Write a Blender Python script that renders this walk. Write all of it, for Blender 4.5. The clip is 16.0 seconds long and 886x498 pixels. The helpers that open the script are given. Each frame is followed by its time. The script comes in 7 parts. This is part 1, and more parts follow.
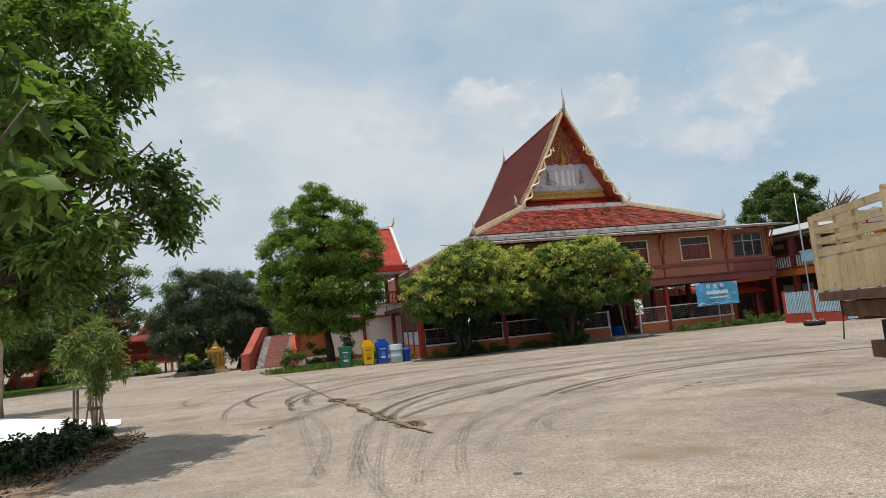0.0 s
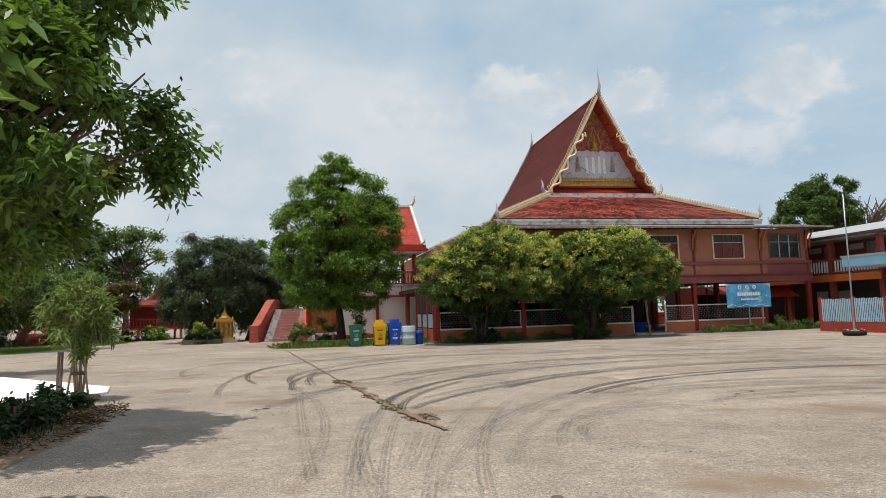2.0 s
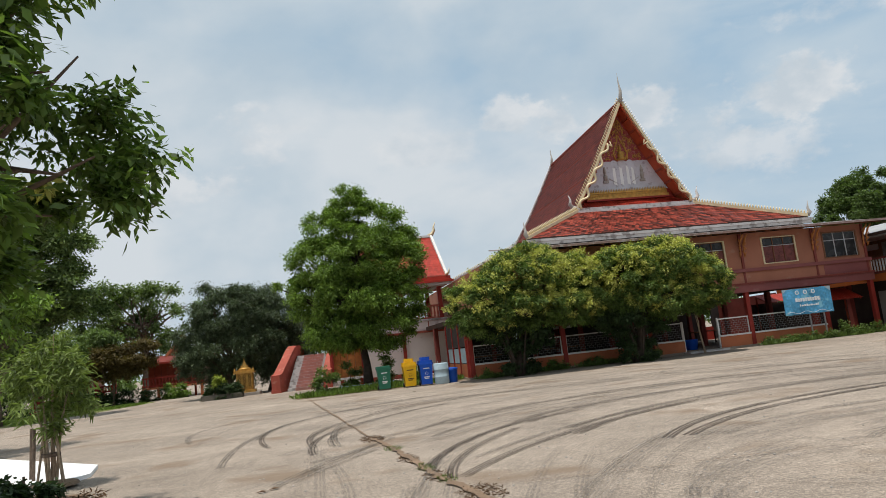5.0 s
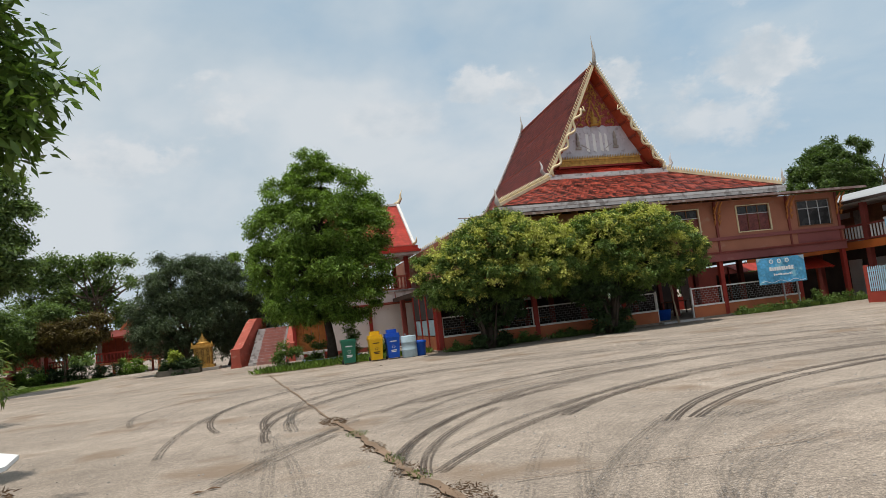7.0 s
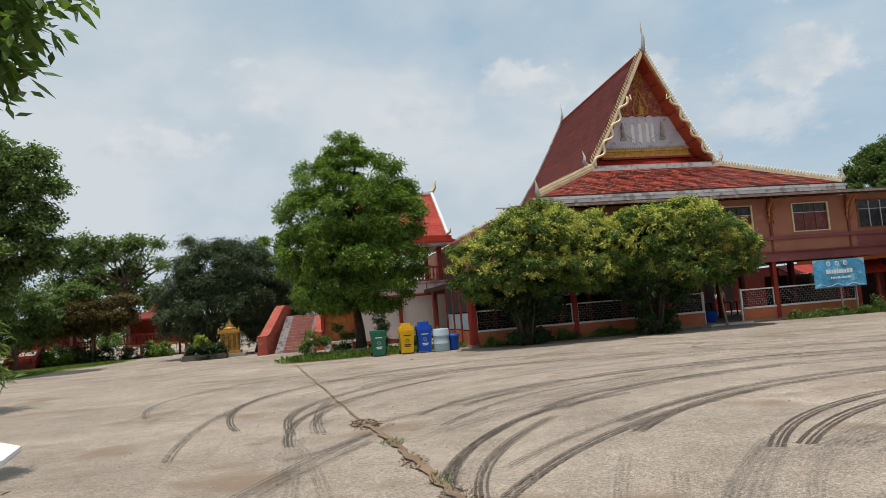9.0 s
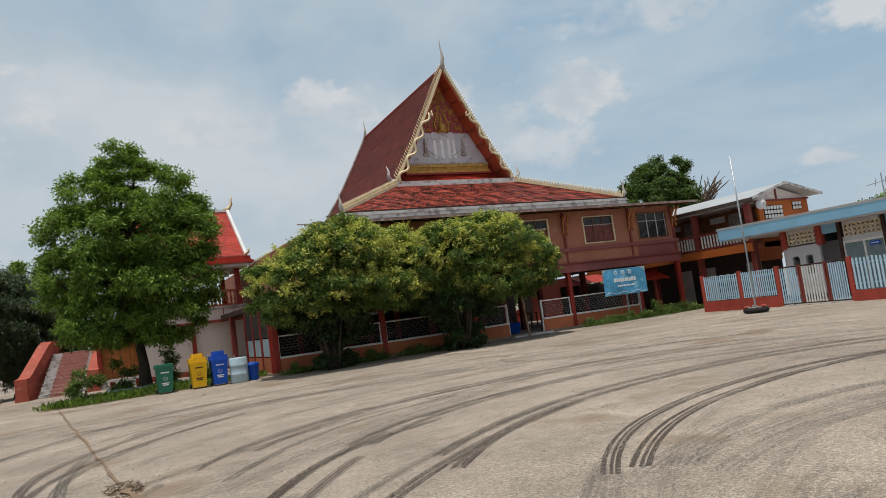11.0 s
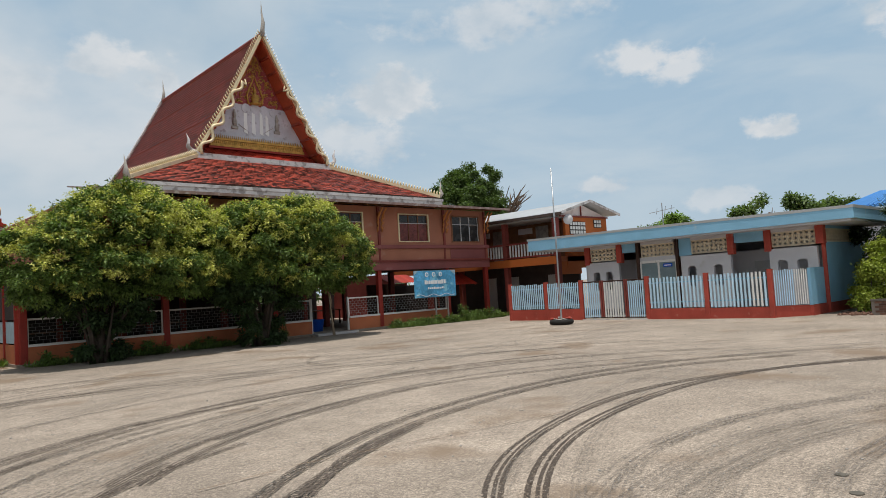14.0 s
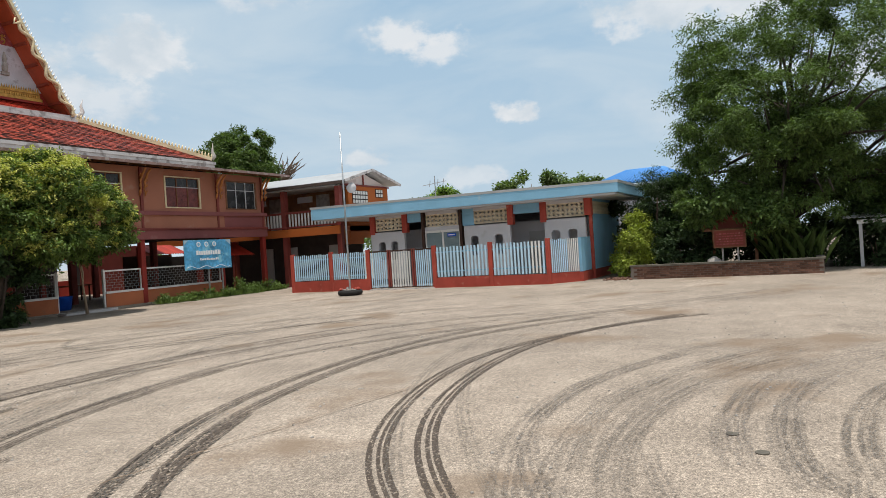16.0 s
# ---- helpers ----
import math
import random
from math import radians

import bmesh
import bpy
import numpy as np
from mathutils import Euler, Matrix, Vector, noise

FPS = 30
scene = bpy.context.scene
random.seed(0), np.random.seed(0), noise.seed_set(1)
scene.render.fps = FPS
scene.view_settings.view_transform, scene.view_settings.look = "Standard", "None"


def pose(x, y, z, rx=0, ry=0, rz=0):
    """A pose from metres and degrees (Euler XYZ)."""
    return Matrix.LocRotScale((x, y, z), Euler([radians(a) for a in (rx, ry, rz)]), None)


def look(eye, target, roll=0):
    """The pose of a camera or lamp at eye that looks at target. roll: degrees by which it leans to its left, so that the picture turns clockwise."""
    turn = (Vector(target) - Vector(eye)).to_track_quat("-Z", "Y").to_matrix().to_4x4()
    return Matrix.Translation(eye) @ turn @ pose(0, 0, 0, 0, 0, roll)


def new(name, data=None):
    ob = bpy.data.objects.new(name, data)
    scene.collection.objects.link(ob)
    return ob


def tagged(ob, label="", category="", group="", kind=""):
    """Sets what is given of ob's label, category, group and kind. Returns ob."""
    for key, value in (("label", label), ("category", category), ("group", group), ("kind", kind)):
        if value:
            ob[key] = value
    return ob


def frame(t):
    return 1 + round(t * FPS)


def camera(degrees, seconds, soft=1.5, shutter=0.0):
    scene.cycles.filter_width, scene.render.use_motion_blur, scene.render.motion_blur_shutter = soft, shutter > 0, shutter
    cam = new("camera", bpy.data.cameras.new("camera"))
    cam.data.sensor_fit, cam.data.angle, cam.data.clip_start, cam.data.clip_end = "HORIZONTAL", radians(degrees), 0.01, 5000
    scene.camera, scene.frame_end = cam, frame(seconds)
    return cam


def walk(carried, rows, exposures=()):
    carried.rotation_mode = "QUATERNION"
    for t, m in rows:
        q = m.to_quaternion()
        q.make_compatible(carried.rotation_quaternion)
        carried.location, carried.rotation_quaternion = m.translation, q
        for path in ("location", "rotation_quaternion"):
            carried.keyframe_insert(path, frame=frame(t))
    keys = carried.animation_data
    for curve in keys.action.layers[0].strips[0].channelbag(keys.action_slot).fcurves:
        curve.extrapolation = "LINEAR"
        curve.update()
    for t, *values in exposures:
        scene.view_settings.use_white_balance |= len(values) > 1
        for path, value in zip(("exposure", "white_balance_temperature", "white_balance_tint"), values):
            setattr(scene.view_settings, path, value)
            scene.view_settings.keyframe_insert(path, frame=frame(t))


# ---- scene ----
cam = camera(65.5, 16.0, soft=0.65)
PATH = [
    (0, (-0.878, -0.083, 1.587), (-0.391, 1.844, 1.809), -5.6),
    (0.5, (-0.8, 0.32, 1.57), (-0.319, 2.247, 1.801), -7.9),
    (1, (-0.714, 0.774, 1.529), (-0.236, 2.705, 1.74), -4.4),
    (1.5, (-0.706, 1.139, 1.534), (-0.245, 3.075, 1.733), -3.9),
    (2, (-0.669, 1.451, 1.542), (-0.233, 3.394, 1.724), -1.8),
    (2.5, (-0.667, 1.901, 1.559), (-0.286, 3.855, 1.748), -0.5),
    (3, (-0.588, 2.306, 1.594), (-0.223, 4.241, 1.94), -3.0),
    (3.2, (-0.558, 2.48, 1.581), (-0.198, 4.417, 1.925), -3.8),
    (5.3, (-0.391, 4.237, 1.576), (-0.004, 6.183, 1.827), -6.3),
    (5.5, (-0.359, 4.357, 1.564), (0.033, 6.306, 1.777), -6.2),
    (6, (-0.266, 4.762, 1.557), (0.173, 6.702, 1.767), -6.8),
    (6.5, (-0.234, 5.178, 1.554), (0.244, 7.11, 1.755), -6.3),
    (7, (-0.216, 5.502, 1.582), (0.257, 7.436, 1.774), -6.6),
    (7.5, (-0.226, 5.834, 1.586), (0.225, 7.773, 1.781), -6.9),
    (8, (-0.257, 6.155, 1.59), (0.164, 8.102, 1.77), -6.6),
    (8.5, (-0.261, 6.52, 1.598), (0.129, 8.474, 1.773), -5.9),
    (9, (-0.239, 6.902, 1.627), (0.152, 8.855, 1.806), -4.6),
    (9.5, (-0.079, 7.288, 1.64), (0.479, 9.201, 1.812), -2.7),
    (10, (0.09, 7.643, 1.616), (0.898, 9.464, 1.787), -4.7),
    (10.2, (0.134, 7.753, 1.617), (1.018, 9.54, 1.777), -6.8),
    (12.3, (0.687, 9.198, 1.683), (1.716, 10.899, 1.899), -5.7),
    (12.5, (0.752, 9.361, 1.697), (1.852, 11.019, 1.902), -5.9),
    (13, (0.809, 9.648, 1.689), (2.025, 11.23, 1.821), -4.3),
    (13.5, (0.932, 9.912, 1.7), (2.233, 11.428, 1.788), -3.1),
    (14, (1.018, 10.262, 1.698), (2.404, 11.699, 1.81), -3.5),
    (14.5, (1.132, 10.592, 1.69), (2.642, 11.898, 1.811), -5.0),
    (15, (1.199, 10.966, 1.633), (2.774, 12.195, 1.733), -8.1),
    (15.5, (1.226, 11.383, 1.627), (2.943, 12.41, 1.651), -4.1),
    (16, (1.326, 11.695, 1.635), (3.113, 12.593, 1.625), -3.7),
]
walk(cam, [(t, look(eye, target, roll)) for t, eye, target, roll in PATH], exposures=[(0, -0.15), (3, -0.08), (6.5, -0.18), (8, -0.10), (9, -0.16), (10, -0.30), (13, -0.26), (15, -0.08), (16, 0.0)])

# ---------------------------------------------------------------- light
SUN_ELEV, SUN_AZ = radians(81), (-0.71, -0.70)
sun = new("sun", bpy.data.lights.new("sun", "SUN"))
sun.data.energy, sun.data.angle, sun.data.color = 3.9, radians(0.6), (1.0, 0.95, 0.87)
to_sun = Vector((SUN_AZ[0] * math.cos(SUN_ELEV), SUN_AZ[1] * math.cos(SUN_ELEV), math.sin(SUN_ELEV)))
sun.matrix_world = look(to_sun * 100, (0, 0, 0))

world = bpy.data.worlds.new("sky")
scene.world = world
world.use_nodes = True
wn, wl = world.node_tree.nodes, world.node_tree.links
wn.clear()
w_out, w_bg = wn.new("ShaderNodeOutputWorld"), wn.new("ShaderNodeBackground")
w_sky = wn.new("ShaderNodeTexSky")
w_sky.sky_type, w_sky.sun_disc = "NISHITA", False
w_sky.sun_elevation, w_sky.sun_rotation = SUN_ELEV, math.atan2(SUN_AZ[0], SUN_AZ[1])
w_sky.dust_density, w_sky.air_density = 1.6, 1.0
w_tc = wn.new("ShaderNodeTexCoord")
w_sep = wn.new("ShaderNodeSeparateXYZ")
wl.new(w_tc.outputs["Generated"], w_sep.inputs[0])


def wmath(op, a, b=None):
    n = wn.new("ShaderNodeMath")
    n.operation = op
    for i, v in enumerate((a, b)):
        if v is None:
            continue
        if isinstance(v, (int, float)):
            n.inputs[i].default_value = v
        else:
            wl.new(v, n.inputs[i])
    return n.outputs[0]


def wnoise(vec, scale, detail, rough, dist=0.0):
    n = wn.new("ShaderNodeTexNoise")
    n.inputs["Scale"].default_value, n.inputs["Detail"].default_value = scale, detail
    n.inputs["Roughness"].default_value, n.inputs["Distortion"].default_value = rough, dist
    wl.new(vec, n.inputs["Vector"])
    return n.outputs["Fac"]


def wramp(fac, stops):
    n = wn.new("ShaderNodeValToRGB")
    e = n.color_ramp.elements
    e[0].position, e[0].color = stops[0][0], (*stops[0][1], 1)
    e[1].position, e[1].color = stops[-1][0], (*stops[-1][1], 1)
    for p, c in stops[1:-1]:
        e.new(p).color = (*c, 1)
    wl.new(fac, n.inputs[0])
    return n.outputs[0]


def wmix(fac, a, b):
    n = wn.new("ShaderNodeMix")
    n.data_type = "RGBA"
    for sock, v in ((n.inputs[0], fac), (n.inputs[6], a), (n.inputs[7], b)):
        if isinstance(v, (int, float)):
            sock.default_value = v
        elif isinstance(v, tuple):
            sock.default_value = (*v, 1)
        else:
            wl.new(v, sock)
    return n.outputs[2]


# cumulus and thin cloud over a hazy blue sky
w_map = wn.new("ShaderNodeMapping")
w_map.inputs["Scale"].default_value = (1.0, 1.0, 1.6)
w_map.inputs["Location"].default_value = (0.35, 0.1, 0.2)
wl.new(w_tc.outputs["Generated"], w_map.inputs["Vector"])
cover = wnoise(w_map.outputs[0], 1.7, 3.0, 0.5, 0.2)
puff = wnoise(w_map.outputs[0], 4.6, 5.0, 0.5, 0.1)
shade = wnoise(w_map.outputs[0], 3.1, 5.0, 0.5, 0.3)
both_noise = wmath("SUBTRACT", wmath("ADD", wmath("MULTIPLY", cover, 0.6), wmath("MULTIPLY", puff, 0.4)), wmath("MULTIPLY", wmath("MAXIMUM", wmath("SUBTRACT", w_sep.outputs[0], 0.40), 0.0), 0.55))
cloud_fac = wramp(both_noise, ((0.33, (0, 0, 0)), (0.40, (0.6, 0.6, 0.6)), (0.49, (1, 1, 1))))
cloud_tone = wramp(wmath("ADD", wmath("MULTIPLY", shade, 0.6), wmath("MULTIPLY", puff, 0.4)), ((0.38, (5.9, 7.2, 8.3)), (0.47, (6.8, 7.9, 8.8)), (0.58, (8.3, 8.95, 9.5))))
haze = wramp(w_sep.outputs[2], ((0.0, (0.85, 0.85, 0.85)), (0.12, (0.5, 0.5, 0.5)), (0.5, (0.12, 0.12, 0.12))))
w_base = wmix(haze, wmix(0.8, w_sky.outputs[0], (3.9, 6.5, 9.0)), (6.9, 8.1, 9.0))


def wdot(v):
    n = wn.new("ShaderNodeVectorMath")
    n.operation = "DOT_PRODUCT"
    wl.new(w_tc.outputs["Generated"], n.inputs[0])
    n.inputs[1].default_value = v
    return n.outputs["Value"]


w_edge = wn.new("ShaderNodeMapping")
w_edge.inputs["Scale"].default_value = (1.0, 1.0, 1.5)
wl.new(w_tc.outputs["Generated"], w_edge.inputs["Vector"])
edge_noise = wmath("SUBTRACT", wmath("ADD", wmath("MULTIPLY", wnoise(w_edge.outputs[0], 11.0, 3.0, 0.5), 0.6), wmath("MULTIPLY", wnoise(w_edge.outputs[0], 34.0, 7.0, 0.6), 0.4)), 0.5)
small_tone = wramp(wmath("ADD", wnoise(w_edge.outputs[0], 16.0, 5.0, 0.55), 0.0), ((0.36, (7.2, 8.0, 8.7)), (0.60, (9.2, 9.5, 9.8))))
w_wisp = wn.new("ShaderNodeMapping")
w_wisp.inputs["Scale"].default_value = (1.0, 1.0, 3.2)
w_wisp.inputs["Rotation"].default_value = (0.25, 0.1, 0.4)
wl.new(w_tc.outputs["Generated"], w_wisp.inputs["Vector"])
wisp = wramp(wnoise(w_wisp.outputs[0], 3.4, 7.0, 0.55, 0.4), ((0.42, (0, 0, 0)), (0.68, (0.6, 0.6, 0.6))))
w_all = wmix(cloud_fac, wmix(wisp, w_base, (7.6, 8.6, 9.3)), cloud_tone)


def cumulus(az, el, half_w, half_h, dense, veil):
    """One heap cloud: its bearing from +y, height, half width and half height in degrees."""
    a, e = radians(az), radians(el)
    right = Vector((math.cos(a), -math.sin(a), 0))
    ahead = Vector((math.sin(a) * math.cos(e), math.cos(a) * math.cos(e), math.sin(e)))
    u = wmath("DIVIDE", wdot(right), math.tan(radians(half_w)))
    v = wmath("DIVIDE", wdot(right.cross(ahead)), math.tan(radians(half_h)))
    v = wmath("MAXIMUM", v, wmath("MULTIPLY", v, -1.35))
    r = wmath("SQRT", wmath("ADD", wmath("MULTIPLY", u, u), wmath("MULTIPLY", v, v)))
    r = wmath("ADD", r, wmath("MULTIPLY", edge_noise, 4.6))
    front = wmath("GREATER_THAN", wdot(ahead), 0.5)
    n = wn.new("ShaderNodeMapRange")
    n.interpolation_type = "SMOOTHSTEP"
    for i, x in enumerate((1.15, 1.15 - veil, 0.0, dense)):
        n.inputs[1 + i].default_value = x
    wl.new(r, n.inputs[0])
    return wmath("MULTIPLY", n.outputs[0], front)


for cloud in ((61.4, 17.0, 2.8, 1.5, .9, .7), (64.0, 15.6, 2.4, 1.7, .85, .8), (70.8, 10.2, 2.5, 1.1, .95, .6), (57.1, 7.5, 3.0, 1.2, .85, .7), (66.8, 5.4, 3.4, 1.0, .6, .6), (50.0, 21.0, 8.5, 2.4, .7, .9),
              (39.5, 15.6, 5.0, 2.6, .85, .7), (36.6, 12.2, 5.5, 2.4, .7, .9), (29.0, 17.2, 3.0, 2.0, .85, .7), (22.3, 16.8, 3.2, 2.0, .85, .7), (18.3, 17.7, 2.6, 1.7, .85, .7), (11.5, 16.6, 4.2, 2.2, .6, .9),
              (-3.0, 18.0, 4.4, 2.4, .8, .8), (-9.6, 14.6, 5.0, 2.6, .8, .8), (84.0, 17.0, 6.0, 2.2, .8, .7), (95.0, 11.0, 5.0, 1.8, .8, .6), (-32.0, 15.0, 7.0, 3.0, .8, .8), (120.0, 18.0, 8.0, 3.0, .8, .8), (-60.0, 20.0, 8.0, 3.5, .8, .8), (170.0, 20.0, 9.0, 3.5, .8, .8)):
    w_all = wmix(cumulus(*cloud), w_all, small_tone)
wl.new(w_all, w_bg.inputs[0])
w_bg.inputs[1].default_value = 0.085
wl.new(w_bg.outputs[0], w_out.inputs[0])

# ---------------------------------------------------------------- materials
MATS = {}


def material(name, colour, rough=0.8, vary=0.18, scale=3.0, fine=40.0, bump=0.15, metal=0.0, stain=None, stain_at=0.62, island=0.0, per_object=0.0, spec=0.25, trans=0.0, layers=()):
    """A painted or raw surface: base colour, blotches, fine grain, a stain colour and relief."""
    m = bpy.data.materials.new(name)
    m.use_nodes = True
    n, l = m.node_tree.nodes, m.node_tree.links
    p = n["Principled BSDF"]
    tc = n.new("ShaderNodeTexCoord")

    def noise_tex(s, d=4.0):
        t = n.new("ShaderNodeTexNoise")
        t.inputs["Scale"].default_value, t.inputs["Detail"].default_value = s, d
        l.new(tc.outputs["Object"], t.inputs["Vector"])
        return t.outputs["Fac"]

    def rgb(c):
        t = n.new("ShaderNodeRGB")
        t.outputs[0].default_value = (*c, 1)
        return t.outputs[0]

    def mixed(kind, fac, a, b):
        t = n.new("ShaderNodeMix")
        t.data_type, t.blend_type = "RGBA", kind
        if isinstance(fac, (int, float)):
            t.inputs[0].default_value = fac
        else:
            l.new(fac, t.inputs[0])
        l.new(a, t.inputs[6])
        l.new(b, t.inputs[7])
        return t.outputs[2]

    def ranged(v, a0, a1, b0, b1):
        t = n.new("ShaderNodeMapRange")
        for i, x in enumerate((a0, a1, b0, b1)):
            t.inputs[1 + i].default_value = x
        l.new(v, t.inputs[0])
        return t.outputs[0]

    def grey(v):
        t = n.new("ShaderNodeCombineColor")
        for i in range(3):
            l.new(v, t.inputs[i])
        return t.outputs[0]

    big, small = noise_tex(scale), noise_tex(fine, 6.0)
    c = mixed("MULTIPLY", 1.0, rgb(colour), grey(ranged(big, 0.3, 0.7, 1 - vary, 1 + vary)))
    c = mixed("MULTIPLY", 1.0, c, grey(ranged(small, 0.3, 0.7, 1 - vary * 0.7, 1 + vary * 0.7)))
    for sc_, am_, dt_ in layers:
        c = mixed("MULTIPLY", 1.0, c, grey(ranged(noise_tex(sc_, dt_), 0.3, 0.7, 1 - am_, 1 + am_)))
    if stain:
        f = ranged(noise_tex(scale * 2.3, 8.0), stain_at, stain_at + 0.1, 0.0, 0.85)
        c = mixed("MIX", f, c, rgb(stain))
    if island:
        g = n.new("ShaderNodeNewGeometry")
        c = mixed("MULTIPLY", 1.0, c, grey(ranged(g.outputs["Random Per Island"], 0, 1, 1 - island, 1 + island)))
    if per_object:
        o = n.new("ShaderNodeObjectInfo")
        c = mixed("MULTIPLY", 1.0, c, grey(ranged(o.outputs["Random"], 0, 1, 1 - per_object, 1 + per_object)))
    l.new(c, p.inputs["Base Color"])
    p.inputs["Metallic"].default_value = metal
    p.inputs["Specular IOR Level"].default_value = spec
    l.new(ranged(small, 0.3, 0.7, max(0.02, rough - 0.08), min(1, rough + 0.08)), p.inputs["Roughness"])
    if bump:
        b = n.new("ShaderNodeBump")
        b.inputs["Strength"].default_value, b.inputs["Distance"].default_value = bump, 0.02
        l.new(small, b.inputs["Height"])
        l.new(b.outputs[0], p.inputs["Normal"])
    if trans:
        out = n["Material Output"]
        tr, mx = n.new("ShaderNodeBsdfTranslucent"), n.new("ShaderNodeMixShader")
        l.new(mixed("MULTIPLY", 1.0, c, rgb((1.5, 1.7, 0.7))), tr.inputs[0])
        mx.inputs[0].default_value = trans
        l.new(p.outputs[0], mx.inputs[1])
        l.new(tr.outputs[0], mx.inputs[2])
        l.new(mx.outputs[0], out.inputs[0])
    MATS[name] = m
    return m


def leafy(name, colour, island=0.4, trans=0.12, rough=0.55):
    return material(name, colour, rough, 0.12, 0.9, 9.0, 0.0, island=island, trans=trans, spec=0.22)


concrete = material("yard_concrete", (0.300, 0.247, 0.200), 0.9, 0.16, 0.20, 26.0, 0.6, stain=(0.215, 0.155, 0.108), stain_at=0.57, layers=((0.9, 0.13, 3), (4.5, 0.12, 6), (13.0, 0.10, 8), (26.0, 0.22, 4), (70.0, 0.52, 3), (200.0, 0.50, 2)))
maroon = material("maroon_paint", (0.22, 0.05, 0.04), 0.6, 0.15, 1.5)
red_paint = material("red_paint", (0.29, 0.035, 0.025), 0.55, 0.16, 1.4, stain=(0.25, 0.12, 0.09), stain_at=0.66)
salmon = material("salmon_render", (0.37, 0.150, 0.095), 0.8, 0.10, 0.8, stain=(0.40, 0.21, 0.15))
mauve = material("mauve_render", (0.25, 0.082, 0.078), 0.75, 0.1, 0.9, stain=(0.30, 0.13, 0.12))
orange_wall = material("orange_render", (0.46, 0.15, 0.07), 0.8, 0.14, 1.2, stain=(0.33, 0.15, 0.09))
orange_paint = material("orange_paint", (0.44, 0.115, 0.025), 0.7, 0.1, 1.0)
pink_wall = material("pale_pink_render", (0.76, 0.66, 0.63), 0.85, 0.06, 0.7, stain=(0.50, 0.39, 0.35))
pink_red = material("faded_red_render", (0.38, 0.090, 0.062), 0.75, 0.18, 1.5, stain=(0.46, 0.20, 0.15), stain_at=0.6)
white_paint = material("white_paint", (0.74, 0.72, 0.69), 0.6, 0.07, 1.4, stain=(0.45, 0.42, 0.38), stain_at=0.64)
old_white = material("weathered_white", (0.53, 0.50, 0.49), 0.7, 0.16, 1.3, stain=(0.24, 0.21, 0.20), stain_at=0.53)
gold = material("gold_paint", (0.48, 0.27, 0.065), 0.5, 0.28, 6.0, metal=0.3)
pale_gold = material("pale_gold_paint", (0.68, 0.56, 0.36), 0.5, 0.12, 3.0, metal=0.2)
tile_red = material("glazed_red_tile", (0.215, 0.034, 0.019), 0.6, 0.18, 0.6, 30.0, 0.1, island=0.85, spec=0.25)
# darker tile; on the hall it paints the dimmer light of the left slopes
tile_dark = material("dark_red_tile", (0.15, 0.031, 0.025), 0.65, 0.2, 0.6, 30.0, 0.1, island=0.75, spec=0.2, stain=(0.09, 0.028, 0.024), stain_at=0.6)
tile_bright = material("bright_red_tile", (0.40, 0.036, 0.020), 0.4, 0.12, 0.8, island=0.18)
carved = material("carved_red_and_gilt", (0.30, 0.060, 0.060), 0.5, 0.25, 4.0, 20.0, 0.8, stain=(0.46, 0.22, 0.20), stain_at=0.56)
# soffit red brightened to include sunlight bounced up under the overhang
soffit_red = material("bounce_lit_red_soffit", (0.42, 0.085, 0.038), 0.65, 0.14, 1.5, stain=(0.30, 0.07, 0.04))
pediment_grey = material("faded_white_plaster", (0.56, 0.55, 0.60), 0.75, 0.12, 2.0, stain=(0.36, 0.33, 0.36), stain_at=0.56)
metal_roof = material("weathered_metal_roof", (0.40, 0.36, 0.34), 0.5, 0.2, 1.0, metal=0.4, stain=(0.2, 0.13, 0.1))
white_roof = material("white_sheet_roof", (0.46, 0.46, 0.46), 0.4, 0.08, 1.0, metal=0.2)
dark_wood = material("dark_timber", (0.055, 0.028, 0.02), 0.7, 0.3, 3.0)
brown_wood = material("brown_timber", (0.20, 0.09, 0.045), 0.65, 0.25, 4.0)
red_wood = material("red_stained_timber", (0.27, 0.055, 0.03), 0.55, 0.2, 4.0)
teak = material("varnished_teak", (0.46, 0.17, 0.05), 0.45, 0.2, 5.0)
truck_wood = material("weathered_ochre_timber", (0.55, 0.43, 0.26), 0.75, 0.16, 2.5, stain=(0.30, 0.20, 0.11), stain_at=0.60)
rust = material("rusty_steel", (0.15, 0.085, 0.055), 0.75, 0.3, 6.0, metal=0.3)
steel = material("grey_steel", (0.45, 0.46, 0.47), 0.4, 0.12, 4.0, metal=0.8)
rubber = material("black_rubber", (0.022, 0.021, 0.02), 0.8, 0.2, 6.0)
sky_blue = material("light_blue_paint", (0.25, 0.49, 0.67), 0.6, 0.08, 1.2, stain=(0.40, 0.55, 0.64), stain_at=0.64)
slat_blue = material("pale_blue_slat_paint", (0.50, 0.70, 0.84), 0.55, 0.1, 3.0, per_object=0.10, stain=(0.55, 0.50, 0.46), stain_at=0.68)
slat_white = material("cream_slat_paint", (0.74, 0.73, 0.70), 0.55, 0.1, 3.0, per_object=0.08, stain=(0.50, 0.40, 0.35), stain_at=0.66)
brick_red = material("brick_red_paint", (0.38, 0.065, 0.045), 0.7, 0.15, 1.8, stain=(0.45, 0.16, 0.11), stain_at=0.62)
grey_white = material("grey_white_render", (0.56, 0.55, 0.57), 0.8, 0.06, 1.0, stain=(0.5, 0.49, 0.48))
cream_block = material("cream_vent_block", (0.74, 0.64, 0.48), 0.8, 0.1, 4.0)
ceiling_grey = material("grey_ceiling_board", (0.42, 0.42, 0.42), 0.8, 0.08, 1.0)
